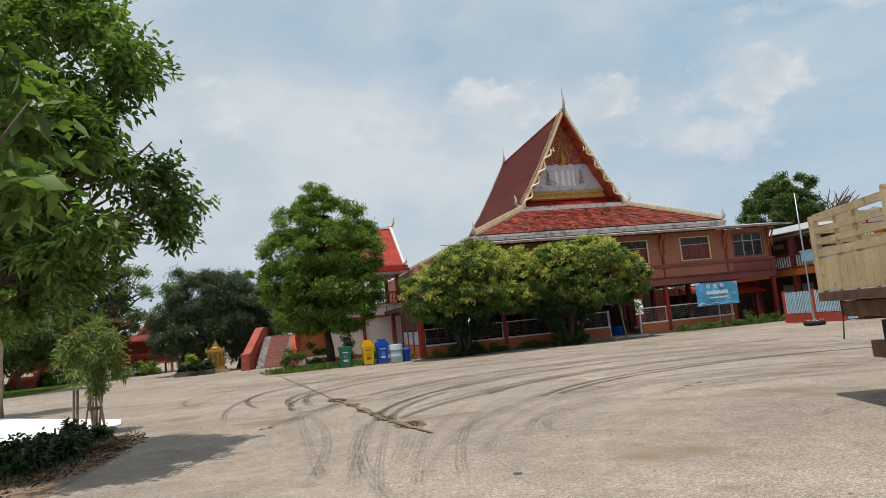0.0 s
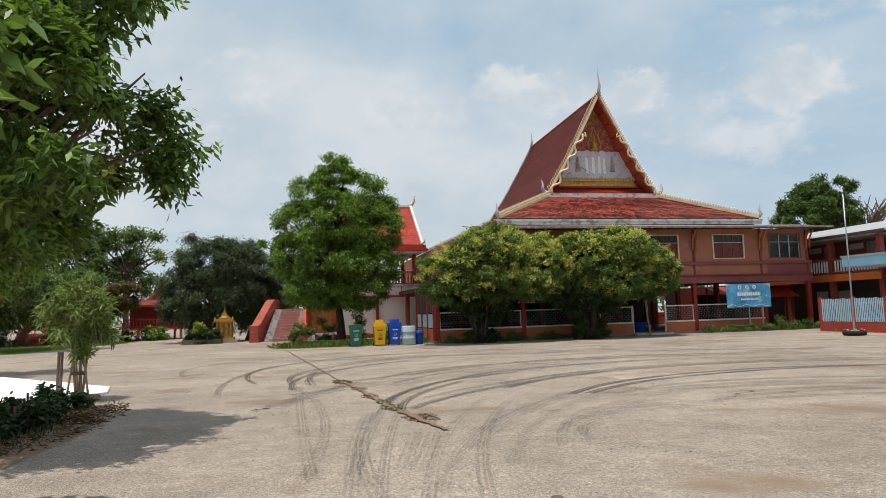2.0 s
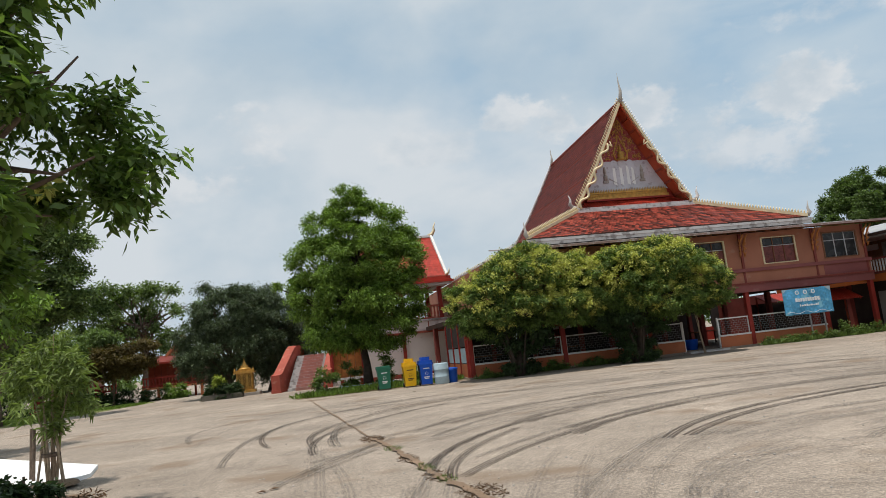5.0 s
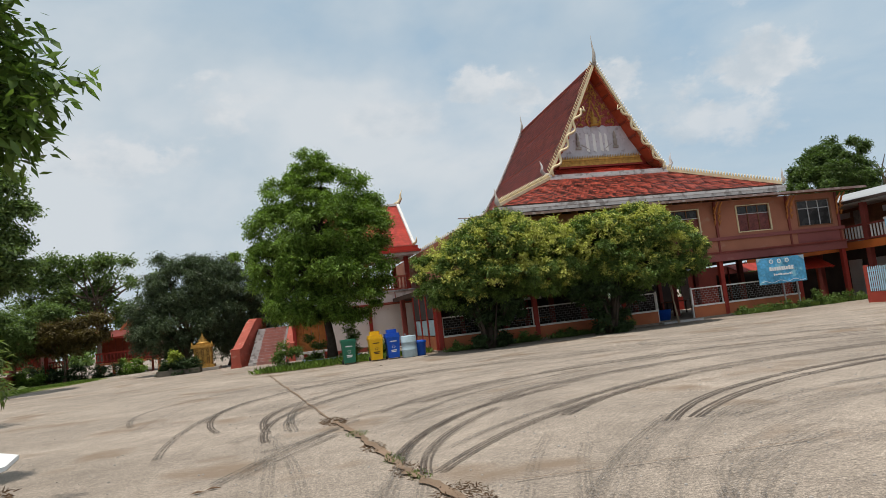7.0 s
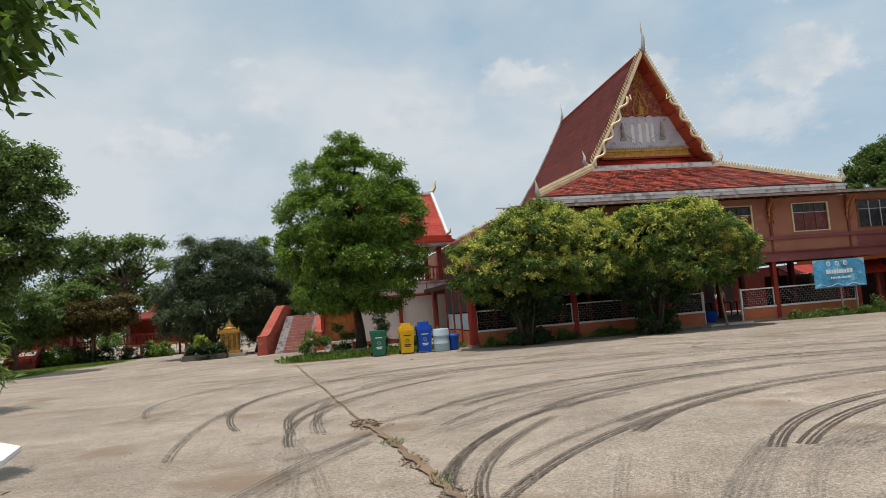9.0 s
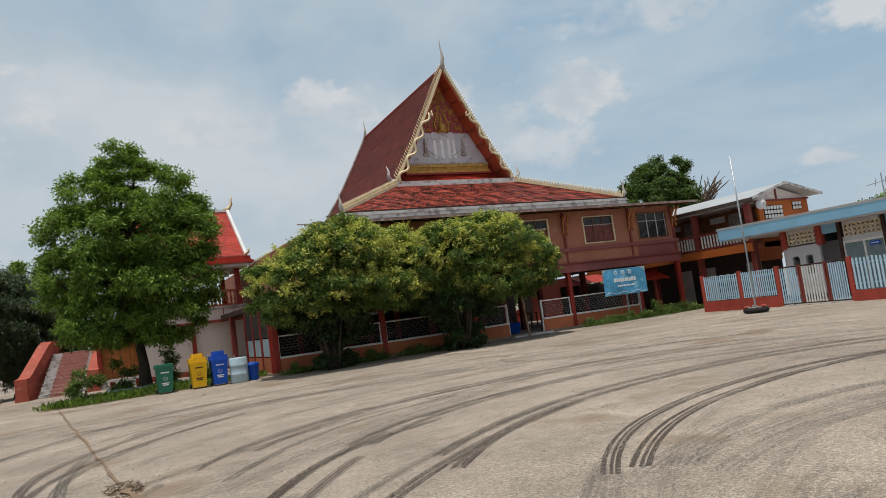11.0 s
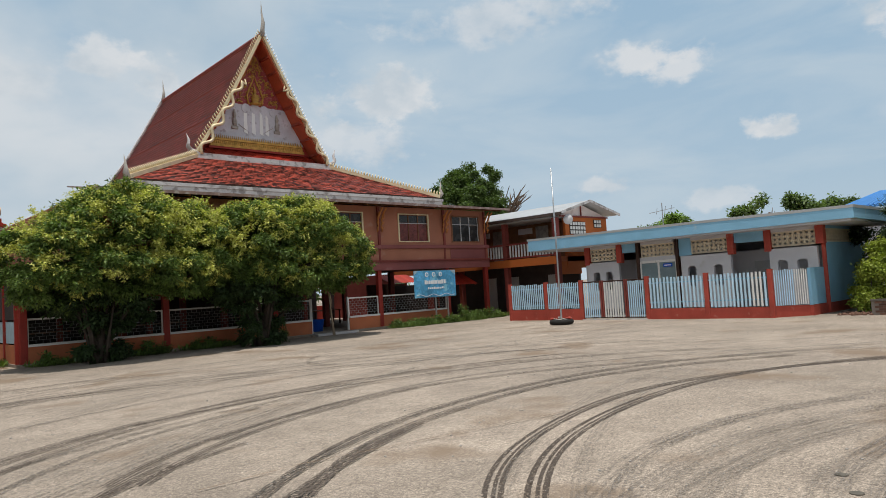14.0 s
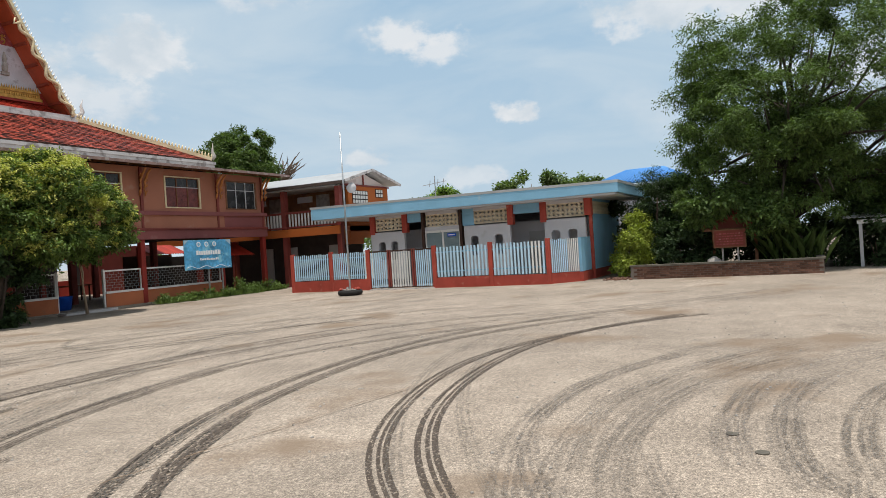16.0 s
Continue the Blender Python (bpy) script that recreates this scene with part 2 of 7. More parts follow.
# near-black that stands in for shade inside open rooms, also behind glass blocks
dark_gap = material("dark_interior_shade", (0.05, 0.04, 0.038), 0.9, 0.2, 2.0)
slab_white = material("white_washed_slab", (0.80, 0.80, 0.79), 0.8, 0.06, 1.0, stain=(0.55, 0.53, 0.5), stain_at=0.7)
soil = material("dry_soil", (0.22, 0.15, 0.10), 0.95, 0.25, 2.0, bump=0.5)
bark = material("grey_brown_bark", (0.14, 0.10, 0.075), 0.9, 0.3, 5.0, 30.0, 0.8)
# bark darkened in its colour to give trunks the shade under their crowns
dark_bark = material("crown_shaded_bark", (0.060, 0.046, 0.036), 0.9, 0.3, 5.0, 30.0, 0.8)
pale_bark = material("pale_bark", (0.36, 0.27, 0.19), 0.9, 0.2, 5.0, 30.0, 0.6)
brick_mat = material("dark_brown_brick", (0.16, 0.085, 0.06), 0.85, 0.2, 3.0, per_object=0.35)
mortar = material("grey_mortar", (0.25, 0.21, 0.18), 0.95, 0.15, 3.0)
stone = material("grey_stone", (0.36, 0.33, 0.30), 0.9, 0.2, 3.0, bump=0.5)
# one dark stone tone for coping, planter and ground covers
dark_stone = material("dark_grey_stone", (0.13, 0.115, 0.095), 0.9, 0.25, 3.0, bump=0.5)
old_timber = material("grey_weathered_timber", (0.085, 0.060, 0.050), 0.8, 0.25, 3.0)
step_pink = material("faded_pink_tile", (0.47, 0.235, 0.20), 0.7, 0.15, 2.0, stain=(0.52, 0.38, 0.34), stain_at=0.58)
bin_green = material("green_plastic", (0.03, 0.16, 0.10), 0.5, 0.12, 3.0)
bin_yellow = material("yellow_plastic", (0.80, 0.46, 0.015), 0.45, 0.08, 3.0)
bin_blue = material("blue_plastic", (0.012, 0.09, 0.50), 0.45, 0.1, 3.0)
drum_grey = material("faded_blue_grey_plastic", (0.38, 0.49, 0.55), 0.55, 0.14, 2.5)
white_ink = material("white_print", (0.8, 0.8, 0.8), 0.6, 0.04)
sign_blue = material("blue_printed_vinyl", (0.09, 0.33, 0.55), 0.45, 0.35, 1.3, 8.0, 0.02, stain=(0.28, 0.60, 0.74), stain_at=0.55)
board_red = material("dark_red_board", (0.20, 0.045, 0.03), 0.6, 0.1, 2.0)
blue_tile = material("blue_sheet_roof", (0.10, 0.30, 0.66), 0.4, 0.1, 1.0)
eave_rust = material("dusty_rusted_edge", (0.26, 0.17, 0.15), 0.8, 0.3, 2.5, stain=(0.42, 0.36, 0.34), stain_at=0.55)
frosted = material("frosted_pane", (0.20, 0.26, 0.28), 0.25, 0.12, 1.0, 3.0, 0.0, spec=0.5)
glass = material("window_glass", (0.035, 0.034, 0.034), 0.25, 0.2, 1.5, 3.0, 0.0, spec=0.3)
red_pane = material("red_tinted_pane", (0.15, 0.035, 0.028), 0.35, 0.35, 6.0, 20.0, 0.0, spec=0.3)
bar_red = material("pale_red_bar_paint", (0.42, 0.15, 0.10), 0.6)
grille_grey = material("grey_grille_paint", (0.32, 0.31, 0.31), 0.6)
curtain = material("red_brown_curtain", (0.26, 0.07, 0.05), 0.85, 0.3, 5.0)
curtain_grey = material("grey_curtain", (0.30, 0.28, 0.26), 0.85, 0.3, 5.0)
lawn_green = leafy("grass_green", (0.11, 0.17, 0.03), 0.5, 0.2, 0.7)
leaf_near = leafy("glossy_green_leaf", (0.115, 0.178, 0.045), 0.5, 0.32, 0.42)
leaf_mid = leafy("mid_green_leaf", (0.150, 0.230, 0.046), 0.6, 0.25)
# dark foliage green, also used to darken plants that stand in shade
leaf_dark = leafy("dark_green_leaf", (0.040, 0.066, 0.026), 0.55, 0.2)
leaf_far = leafy("far_green_leaf", (0.120, 0.170, 0.062), 0.55, 0.3)
leaf_yellow = leafy("yellow_green_leaf", (0.47, 0.47, 0.13), 0.35, 0.2)
leaf_bush = leafy("bush_green_leaf", (0.110, 0.165, 0.042), 0.6, 0.18)
leaf_lime = leafy("lime_green_leaf", (0.27, 0.32, 0.055), 0.4, 0.2)
leaf_sapling = leafy("fresh_green_leaf", (0.165, 0.215, 0.065), 0.5, 0.25)
leaf_rust = leafy("russet_leaf", (0.115, 0.085, 0.032), 0.4, 0.2)
leaf_weep = leafy("grey_green_leaf", (0.082, 0.112, 0.060), 0.65, 0.12, 0.42)
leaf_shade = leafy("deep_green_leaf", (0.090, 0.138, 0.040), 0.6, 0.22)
leaf_dead = leafy("dry_leaf", (0.12, 0.07, 0.04), 0.5, 0.05, 0.8)


# ---------------------------------------------------------------- builders
class Shape:
    """Collects vertices and faces in world metres and links them as one mesh."""

    def __init__(self):
        self.v, self.f = [], []

    def add(self, verts, faces):
        k = len(self.v)
        self.v += [tuple(p) for p in verts]
        self.f += [tuple(i + k for i in f) for f in faces]
        return self

    def box(self, x0, y0, z0, x1, y1, z1, bevel=0.0):
        x0, x1, y0, y1, z0, z1 = min(x0, x1), max(x0, x1), min(y0, y1), max(y0, y1), min(z0, z1), max(z0, z1)
        b = min(bevel, (x1 - x0) / 2.2, (y1 - y0) / 2.2)
        if b <= 0:
            ring = [(x0, y0), (x1, y0), (x1, y1), (x0, y1)]
        else:
            ring = [(x0 + b, y0), (x1 - b, y0), (x1, y0 + b), (x1, y1 - b), (x1 - b, y1), (x0 + b, y1), (x0, y1 - b), (x0, y0 + b)]
        n = len(ring)
        return self.add([(x, y, z0) for x, y in ring] + [(x, y, z1) for x, y in ring],
                        [tuple(range(n))[::-1], tuple(range(n, 2 * n))] + [(i, (i + 1) % n, n + (i + 1) % n, n + i) for i in range(n)])

    def bar(self, p, q, w, h, up=(0, 0, 1)):
        """A straight bar from p to q, w wide and h high."""
        p, q = Vector(p), Vector(q)
        d = (q - p).normalized()
        s = d.cross(Vector(up))
        s = s.normalized() if s.length > 1e-4 else Vector((1, 0, 0))
        u = s.cross(d)
        c = [s * a * w / 2 + u * b * h / 2 for a, b in ((-1, -1), (1, -1), (1, 1), (-1, 1))]
        return self.add([p + k for k in c] + [q + k for k in c], [(3, 2, 1, 0), (4, 5, 6, 7), (0, 1, 5, 4), (1, 2, 6, 5), (2, 3, 7, 6), (3, 0, 4, 7)])

    def tube(self, pts, radii, n=8):
        """A round tube through points."""
        pts = [Vector(p) for p in pts]
        radii = [radii] * len(pts) if isinstance(radii, (int, float)) else radii
        v, f = [], []
        side = None
        for i, p in enumerate(pts):
            d = (pts[min(i + 1, len(pts) - 1)] - pts[max(i - 1, 0)]).normalized()
            if side is None:
                side = d.orthogonal().normalized()
            side = (side - d * side.dot(d)).normalized()
            up = d.cross(side)
            v += [p + (side * math.cos(a) + up * math.sin(a)) * radii[i] for a in (2 * math.pi * k / n for k in range(n))]
        for i in range(len(pts) - 1):
            f += [(i * n + k, i * n + (k + 1) % n, (i + 1) * n + (k + 1) % n, (i + 1) * n + k) for k in range(n)]
        f += [tuple(range(n))[::-1], tuple(range((len(pts) - 1) * n, len(pts) * n))]
        return self.add(v, f)

    def lathe(self, x, y, profile, n=14, turn=0.0):
        """Rings of (radius, z) about an upright axis."""
        v, f = [], []
        for r, z in profile:
            v += [(x + r * math.cos(turn + 2 * math.pi * k / n), y + r * math.sin(turn + 2 * math.pi * k / n), z) for k in range(n)]
        for i in range(len(profile) - 1):
            f += [(i * n + k, i * n + (k + 1) % n, (i + 1) * n + (k + 1) % n, (i + 1) * n + k) for k in range(n)]
        f += [tuple(range(n))[::-1], tuple(range((len(profile) - 1) * n, len(profile) * n))]
        return self.add(v, f)

    def plate(self, ring, thick):
        """A flat outline in space, made thick along its normal's far side."""
        ring = [Vector(p) for p in ring]
        nrm = Vector((0, 0, 0))
        for i, p in enumerate(ring):
            nrm += (p - ring[0]).cross(ring[(i + 1) % len(ring)] - ring[0])
        nrm.normalize()
        n = len(ring)
        return self.add(ring + [p - nrm * thick for p in ring],
                        [tuple(range(n)), tuple(range(n, 2 * n))[::-1]] + [(i, n + i, n + (i + 1) % n, (i + 1) % n) for i in range(n)])

    def mesh(self, name, mat, smooth=False):
        me = bpy.data.meshes.new(name)
        me.from_pydata(self.v, [], self.f)
        me.materials.append(mat)
        if smooth:
            me.polygons.foreach_set("use_smooth", [True] * len(me.polygons))
        return me


def thing(name, loc, label, category, group="", kind=""):
    e = new(name)
    e.empty_display_size = 0.2
    e.location = loc
    return tagged(e, label, category, group, kind)


def part(name, shape, mat, parent, label="", smooth=False):
    ob = new(name, shape.mesh(name, mat, smooth) if isinstance(shape, Shape) else shape)
    ob.parent = parent
    if parent.type == "EMPTY":
        ob.matrix_parent_inverse = Matrix.Translation(parent.location).inverted()
    return tagged(ob, label)


def solid(name, shape, mat, label, category, group="", kind="", smooth=False):
    return tagged(new(name, shape.mesh(name, mat, smooth)), label, category, group, kind)


def leaf_mesh(name, pos, along, flat, length, width, mat):
    """Leaves as folded blades: arrays of base points, directions, side vectors, lengths and widths."""
    n = len(pos)
    up = np.cross(along, flat)
    L, W = length[:, None], width[:, None]
    droop = np.zeros((n, 3))
    droop[:, 2] = -0.18 * length
    v = np.stack([pos, pos + along * L * 0.45 + flat * W * 0.5 + up * W * 0.14, pos + along * L + droop, pos + along * L * 0.45 - flat * W * 0.5 + up * W * 0.14], 1).reshape(-1, 3)
    k = np.arange(n)[:, None] * 4
    tri = np.concatenate([k + np.array([[0, 1, 2]]), k + np.array([[0, 2, 3]])], 1).reshape(-1)
    me = bpy.data.meshes.new(name)
    me.vertices.add(4 * n)
    me.vertices.foreach_set("co", v.astype(np.float32).reshape(-1))
    me.loops.add(6 * n)
    me.loops.foreach_set("vertex_index", tri.astype(np.int32))
    me.polygons.add(2 * n)
    me.polygons.foreach_set("loop_start", np.arange(0, 6 * n, 3, dtype=np.int32))
    me.materials.append(mat)
    me.update()
    return me


def unit(a):
    return a / np.maximum(np.linalg.norm(a, axis=1, keepdims=True), 1e-6)


def foliage(blobs, sprays, per, size, seed, spread=0.5, droop=0.35, inner=0.55, bias=None, ragged=0.22, slim=0.45, per_clump=26, tight=1.0):
    """Sprays of leaves gathered in clumps through the outer part of the given ellipsoids; returns the arrays for leaf_mesh."""
    rng = np.random.default_rng(seed)
    B = np.array(blobs, float)
    vol = (B[:, 3] * B[:, 4] * B[:, 5]) ** (2 / 3)
    clumps = max(6, sprays // per_clump)
    which = rng.choice(len(B), clumps, p=vol / vol.sum())
    d = unit(rng.normal(size=(clumps, 3)))
    if bias is not None:
        d = unit(d + np.array(bias))
    rad = inner + (1.0 - inner) * rng.random(clumps) ** 0.5
    rad = rad * (1 + ragged * 0.6 * rng.normal(size=clumps))
    centre = B[which, :3] + d * B[which, 3:] * rad[:, None]
    deep = np.zeros(clumps, bool)
    for b in B:
        deep |= np.linalg.norm((centre - b[:3]) / b[3:], axis=1) < 0.55
    keep = np.where(~deep)[0] if (~deep).sum() > 5 else np.arange(clumps)
    k = keep[rng.integers(0, len(keep), sprays)]
    reach = tight *  (B[which, 3:].mean(axis=1) * 0.28 + size * 0.6)[k] * (0.6 + 0.6 * rng.random(clumps))[k]
    off = unit(rng.normal(size=(sprays, 3))) * (rng.random(sprays) ** 0.45 * reach)[:, None] * np.array([1, 1, 0.62])
    c = centre[k] + off
    out = unit(unit(off) * 0.8 + d[k] * np.array([.8, .8, 0.5]) + rng.normal(size=(sprays, 3)) * 0.4)
    out[:, 2] -= droop
    out = unit(out)
    s = np.repeat(np.arange(sprays), per)
    step = np.tile(np.linspace(-0.5, 0.5, per), sprays)
    pos = c[s] + out[s] * (step * spread)[:, None] + rng.normal(size=(sprays * per, 3)) * spread * 0.12
    pos[:, 2] = np.maximum(pos[:, 2], 0.03)
    side = unit(np.cross(out[s], rng.normal(size=(sprays * per, 3)) * 0.5 + np.array([0, 0, 1])))
    sign = np.where(np.arange(sprays * per) % 2, 1.0, -1.0)[:, None]
    along = unit(out[s] * 0.7 + side * sign + rng.normal(size=(sprays * per, 3)) * 0.35)
    flat = unit(np.cross(along, rng.normal(size=(sprays * per, 3)) * 0.5 + np.array([0, 0, 1])))
    ln = size * (0.7 + 0.6 * rng.random(sprays * per))
    return pos, along, flat, ln, ln * slim * (0.85 + 0.3 * rng.random(sprays * per))


def limb_shape(base, top, r0, r1, limbs, seed, fork=0.35, targets=()):
    """A tapered, slightly bent trunk with limbs that end at the targets."""
    rng = random.Random(seed)
    base, top = Vector(base), Vector(top)
    sh = Shape()
    steps = 7
    pts = [base.lerp(top, i / steps) + Vector((rng.uniform(-1, 1), rng.uniform(-1, 1), 0)) * (0.05 + 0.01 * i) * (0 if i == 0 else 1) * (top - base).length * 0.25 for i in range(steps + 1)]
    sh.tube(pts, [r0 * 1.35] + [r0 + (r1 - r0) * i / steps for i in range(1, steps + 1)], 9)
    for k, t in enumerate(list(targets)):
        i = min(steps - 1, max(1, int(steps * (fork + (0.95 - fork) * rng.random()))))
        a, b = pts[i], Vector(t)
        m = a.lerp(b, 0.5) + Vector((rng.uniform(-.3, .3), rng.uniform(-.3, .3), rng.uniform(0, .4)))
        rr = r0 * 0.45
        sh.tube([a, a.lerp(m, 0.5), m, m.lerp(b, 0.6), b], [rr, rr * .8, rr * .6, rr * .4, rr * .15], 6)
    return sh


def tree(name, base, top, r0, blobs, sprays, per, size, mat, seed, label, bark_mat=None, spread=0.5, droop=0.35, inner=0.5, ragged=0.22, slim=0.45, fork=0.3, extra=None, group="", bias=None, per_clump=40, tight=1.0):
    t = thing(name, base, label, "tree", group)
    targets = [(b[0], b[1], b[2]) for b in blobs] + [(b[0] + b[3] * .5, b[1], b[2] + b[5] * .3) for b in blobs] + [(b[0] - b[3] * .5, b[1] - b[4] * .3, b[2]) for b in blobs]
    part("trunk", limb_shape(base, top, r0, r0 * 0.3, 6, seed, fork, targets), bark_mat or bark, t, smooth=True)
    part("crown", leaf_mesh("crown", *foliage(blobs, sprays, per, size, seed, spread, droop, inner, bias, ragged, slim, per_clump, tight), mat), mat, t)
    for i, (nm, m2, sp2, bias2, sz2) in enumerate(extra or ()):
        part(nm, leaf_mesh(nm, *foliage(blobs, sp2, 6, sz2, seed + 50 + i, sz2 * 1.6, -0.2, 0.98, bias2, ragged, slim, 12, tight * .62), m2), m2, t)
    return t

# ---------------------------------------------------------------- ground
ground = solid("ground", Shape().add([(-1500, -1500, 0), (1500, -1500, 0), (1500, 1500, 0), (-1500, 1500, 0)], [(0, 1, 2, 3)]), concrete,
               "pale tan concrete temple yard with dust and stains", "ground", kind="structure")

# ---------------------------------------------------------------- the two-storey temple hall
GX = (6.5, 11.0, 15.4, 20.85, 25.2, 28.1)   # front columns
FY = 35.2
hall = thing("temple_hall", (18, 45, 0), "two-storey salmon and maroon temple hall, steep red tiled roof", "temple")
part("floor_slab", Shape().box(6.3, 35.05, 0, 28.3, 57, 0.10), concrete, hall)
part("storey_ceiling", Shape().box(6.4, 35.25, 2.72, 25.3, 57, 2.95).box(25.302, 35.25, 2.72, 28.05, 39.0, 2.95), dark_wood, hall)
# added near-black wall and shutter: the bay's inner shade put into colour
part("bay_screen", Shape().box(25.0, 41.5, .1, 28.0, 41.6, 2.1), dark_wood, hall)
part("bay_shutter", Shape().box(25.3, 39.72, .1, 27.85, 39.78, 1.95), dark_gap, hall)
for x in GX:
    part("column", Shape().box(x - .11, FY - .11, 0.0, x + .11, FY + .11, 2.66, 0.015), red_paint, hall)
for y in (39.6, 44.0, 48.4, 52.8, 56.8):
    for x in GX:
        part("column", Shape().box(x - .13, y - .13, 0.10, x + .13, y + .13, 2.72, 0.015), maroon, hall)
part("porch_beam", Shape().box(6.3, 35.05, 2.665, 8.3, 35.3, 2.9), mauve, hall)
# near-black back walls paint in the darkness of the open ground floor
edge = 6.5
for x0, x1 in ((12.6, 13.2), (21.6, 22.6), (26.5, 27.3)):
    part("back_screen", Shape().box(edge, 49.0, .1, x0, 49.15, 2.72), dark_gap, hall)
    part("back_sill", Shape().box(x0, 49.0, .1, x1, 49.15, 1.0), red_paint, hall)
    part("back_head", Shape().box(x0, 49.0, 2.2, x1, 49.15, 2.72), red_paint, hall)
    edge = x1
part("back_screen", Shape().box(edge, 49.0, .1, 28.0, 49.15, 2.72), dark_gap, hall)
part("end_screen", Shape().box(27.9, 42.6, .1, 28.0, 49.0, 2.72), maroon, hall)
# low walls with white caps and patterned grilles; a gateway between 17.1 and 19.05
for x0, x1 in ((6.61, 10.89), (11.11, 15.29), (15.51, 17.1), (19.05, 20.74), (20.96, 25.09)):
    part("low_wall", Shape().box(x0, FY - .08, 0, x1, FY + .08, 0.62), orange_wall, hall)
    part("wall_cap", Shape().box(x0, FY - .12, 0.622, x1, FY + .12, 0.70, 0.01), white_paint, hall)
    part("hand_rail", Shape().box(x0, FY - .03, 1.46, x1, FY + .03, 1.52, 0.01).box(x0 + .002, FY - .025, .70, x0 + .045, FY + .025, 1.46).box(x1 - .045, FY - .025, .70, x1 - .002, FY + .025, 1.46), white_paint, hall)
    g = Shape()
    rows = 7
    for r in range(rows + 1):
        z = 0.72 + (1.45 - 0.72) * r / rows
        if 0 < r < rows:
            g.box(x0 + .05, FY - .005, z - .005, x1 - .05, FY + .005, z + .005)
        if r < rows:
            x = x0 + .05 + (0.1 if r % 2 else 0.2)
            while x < x1 - .08:
                g.box(x - .005, FY - .006, z, x + .005, FY + .006, z + 0.104)
                x += 0.2
    part("grille", g, grille_grey, hall, "white brick-pattern metal grille")
for x in (17.13, 19.02):
    part("gate_post", Shape().box(x - .035, FY - .05, 0, x + .035, FY + .05, 1.56, 0.01), white_paint, hall)
part("door_step", Shape().box(17.0, 34.55, 0, 19.1, 35.05, 0.09, 0.02), old_white, hall)
# beams and bands across the front
part("front_beam", Shape().box(8.3, 34.98, 2.66, 28.24, 35.30, 3.05), mauve, hall)
part("ledge", Shape().box(8.3, 34.90, 3.052, 28.26, 35.10, 3.12, 0.01), maroon, hall)
part("apron_wall", Shape().box(8.35, 35.02, 3.122, 28.2, 35.22, 3.66), salmon, hall)
part("apron_panel", Shape().box(25.4, 35.008, 3.14, 28.0, 35.02, 3.64), mauve, hall)
part("sill_band", Shape().box(8.3, 34.93, 3.662, 28.24, 35.20, 3.83, 0.01), mauve, hall)
# upper wall with its window openings
WX = ((9.6, 11.4), (13.6, 15.5), (18.02, 19.96), (22.06, 23.98), (25.58, 27.6))
edge = 8.4
for x0, x1 in WX:
    part("wall_pier", Shape().box(edge, 35.02, 3.832, x0, 35.20, 5.62), salmon, hall)
    part("wall_below_window", Shape().box(x0, 35.02, 3.832, x1, 35.20, 3.97), salmon, hall)
    part("wall_over_window", Shape().box(x0, 35.02, 5.28, x1, 35.20, 5.62), salmon, hall)
    edge = x1
part("wall_pier", Shape().box(edge, 35.02, 3.832, 28.1, 35.20, 5.62), salmon, hall)
part("end_wall", Shape().box(27.95, 35.22, 2.95, 28.1, 37.4, 5.62), salmon, hall)
part("side_wall", Shape().box(8.4, 35.22, 2.95, 8.55, 57, 5.62), salmon, hall)
part("back_wall", Shape().box(8.55, 56.85, 2.95, 25.2, 57, 5.62), salmon, hall)
for i, (x0, x1) in enumerate(WX):
    w = part("window", Shape().box(x0, 35.13, 3.97, x1, 35.15, 5.28), curtain_grey if i == 4 else curtain, hall, "window with drawn curtains behind glass")
    part("frame", Shape().box(x0 - .03, 34.99, 3.97, x0 + .05, 35.12, 5.28).box(x1 - .05, 34.99, 3.97, x1 + .03, 35.12, 5.28).box(x0 - .03, 34.988, 5.282, x1 + .03, 35.12, 5.33).box(x0 + .05, 35.0, 3.972, x1 - .05, 35.12, 4.02), pale_gold if i != 4 else brown_wood, w)
    for k in range(3):
        a, b = x0 + .05 + (x1 - x0 - .1) * k / 3, x0 + .05 + (x1 - x0 - .1) * (k + 1) / 3
        part("pane", Shape().box(a + .02, 35.07, 4.03, b - .02, 35.08, 4.86), red_pane if i != 4 else glass, w)
        part("pane", Shape().box(a + .02, 35.07, 4.91, b - .02, 35.08, 5.25), glass, w)
        part("mullion", Shape().box(b - .022, 35.04, 4.02, b + .022, 35.10, 5.28), brown_wood if i != 4 else grey_white, w)
    part("transom", Shape().box(x0 + .05, 35.035, 4.86, x1 - .05, 35.09, 4.89), grey_white, w)
    bars = Shape()
    for k in range(1, 12):
        if k % 4:
            x = x0 + .05 + (x1 - x0 - .1) * k / 12
            bars.box(x - .008, 35.082, 4.03, x + .008, 35.098, 4.55)
    tagged(part("grille_bars", bars, bar_red if i != 4 else grille_grey, w), kind="stuff")
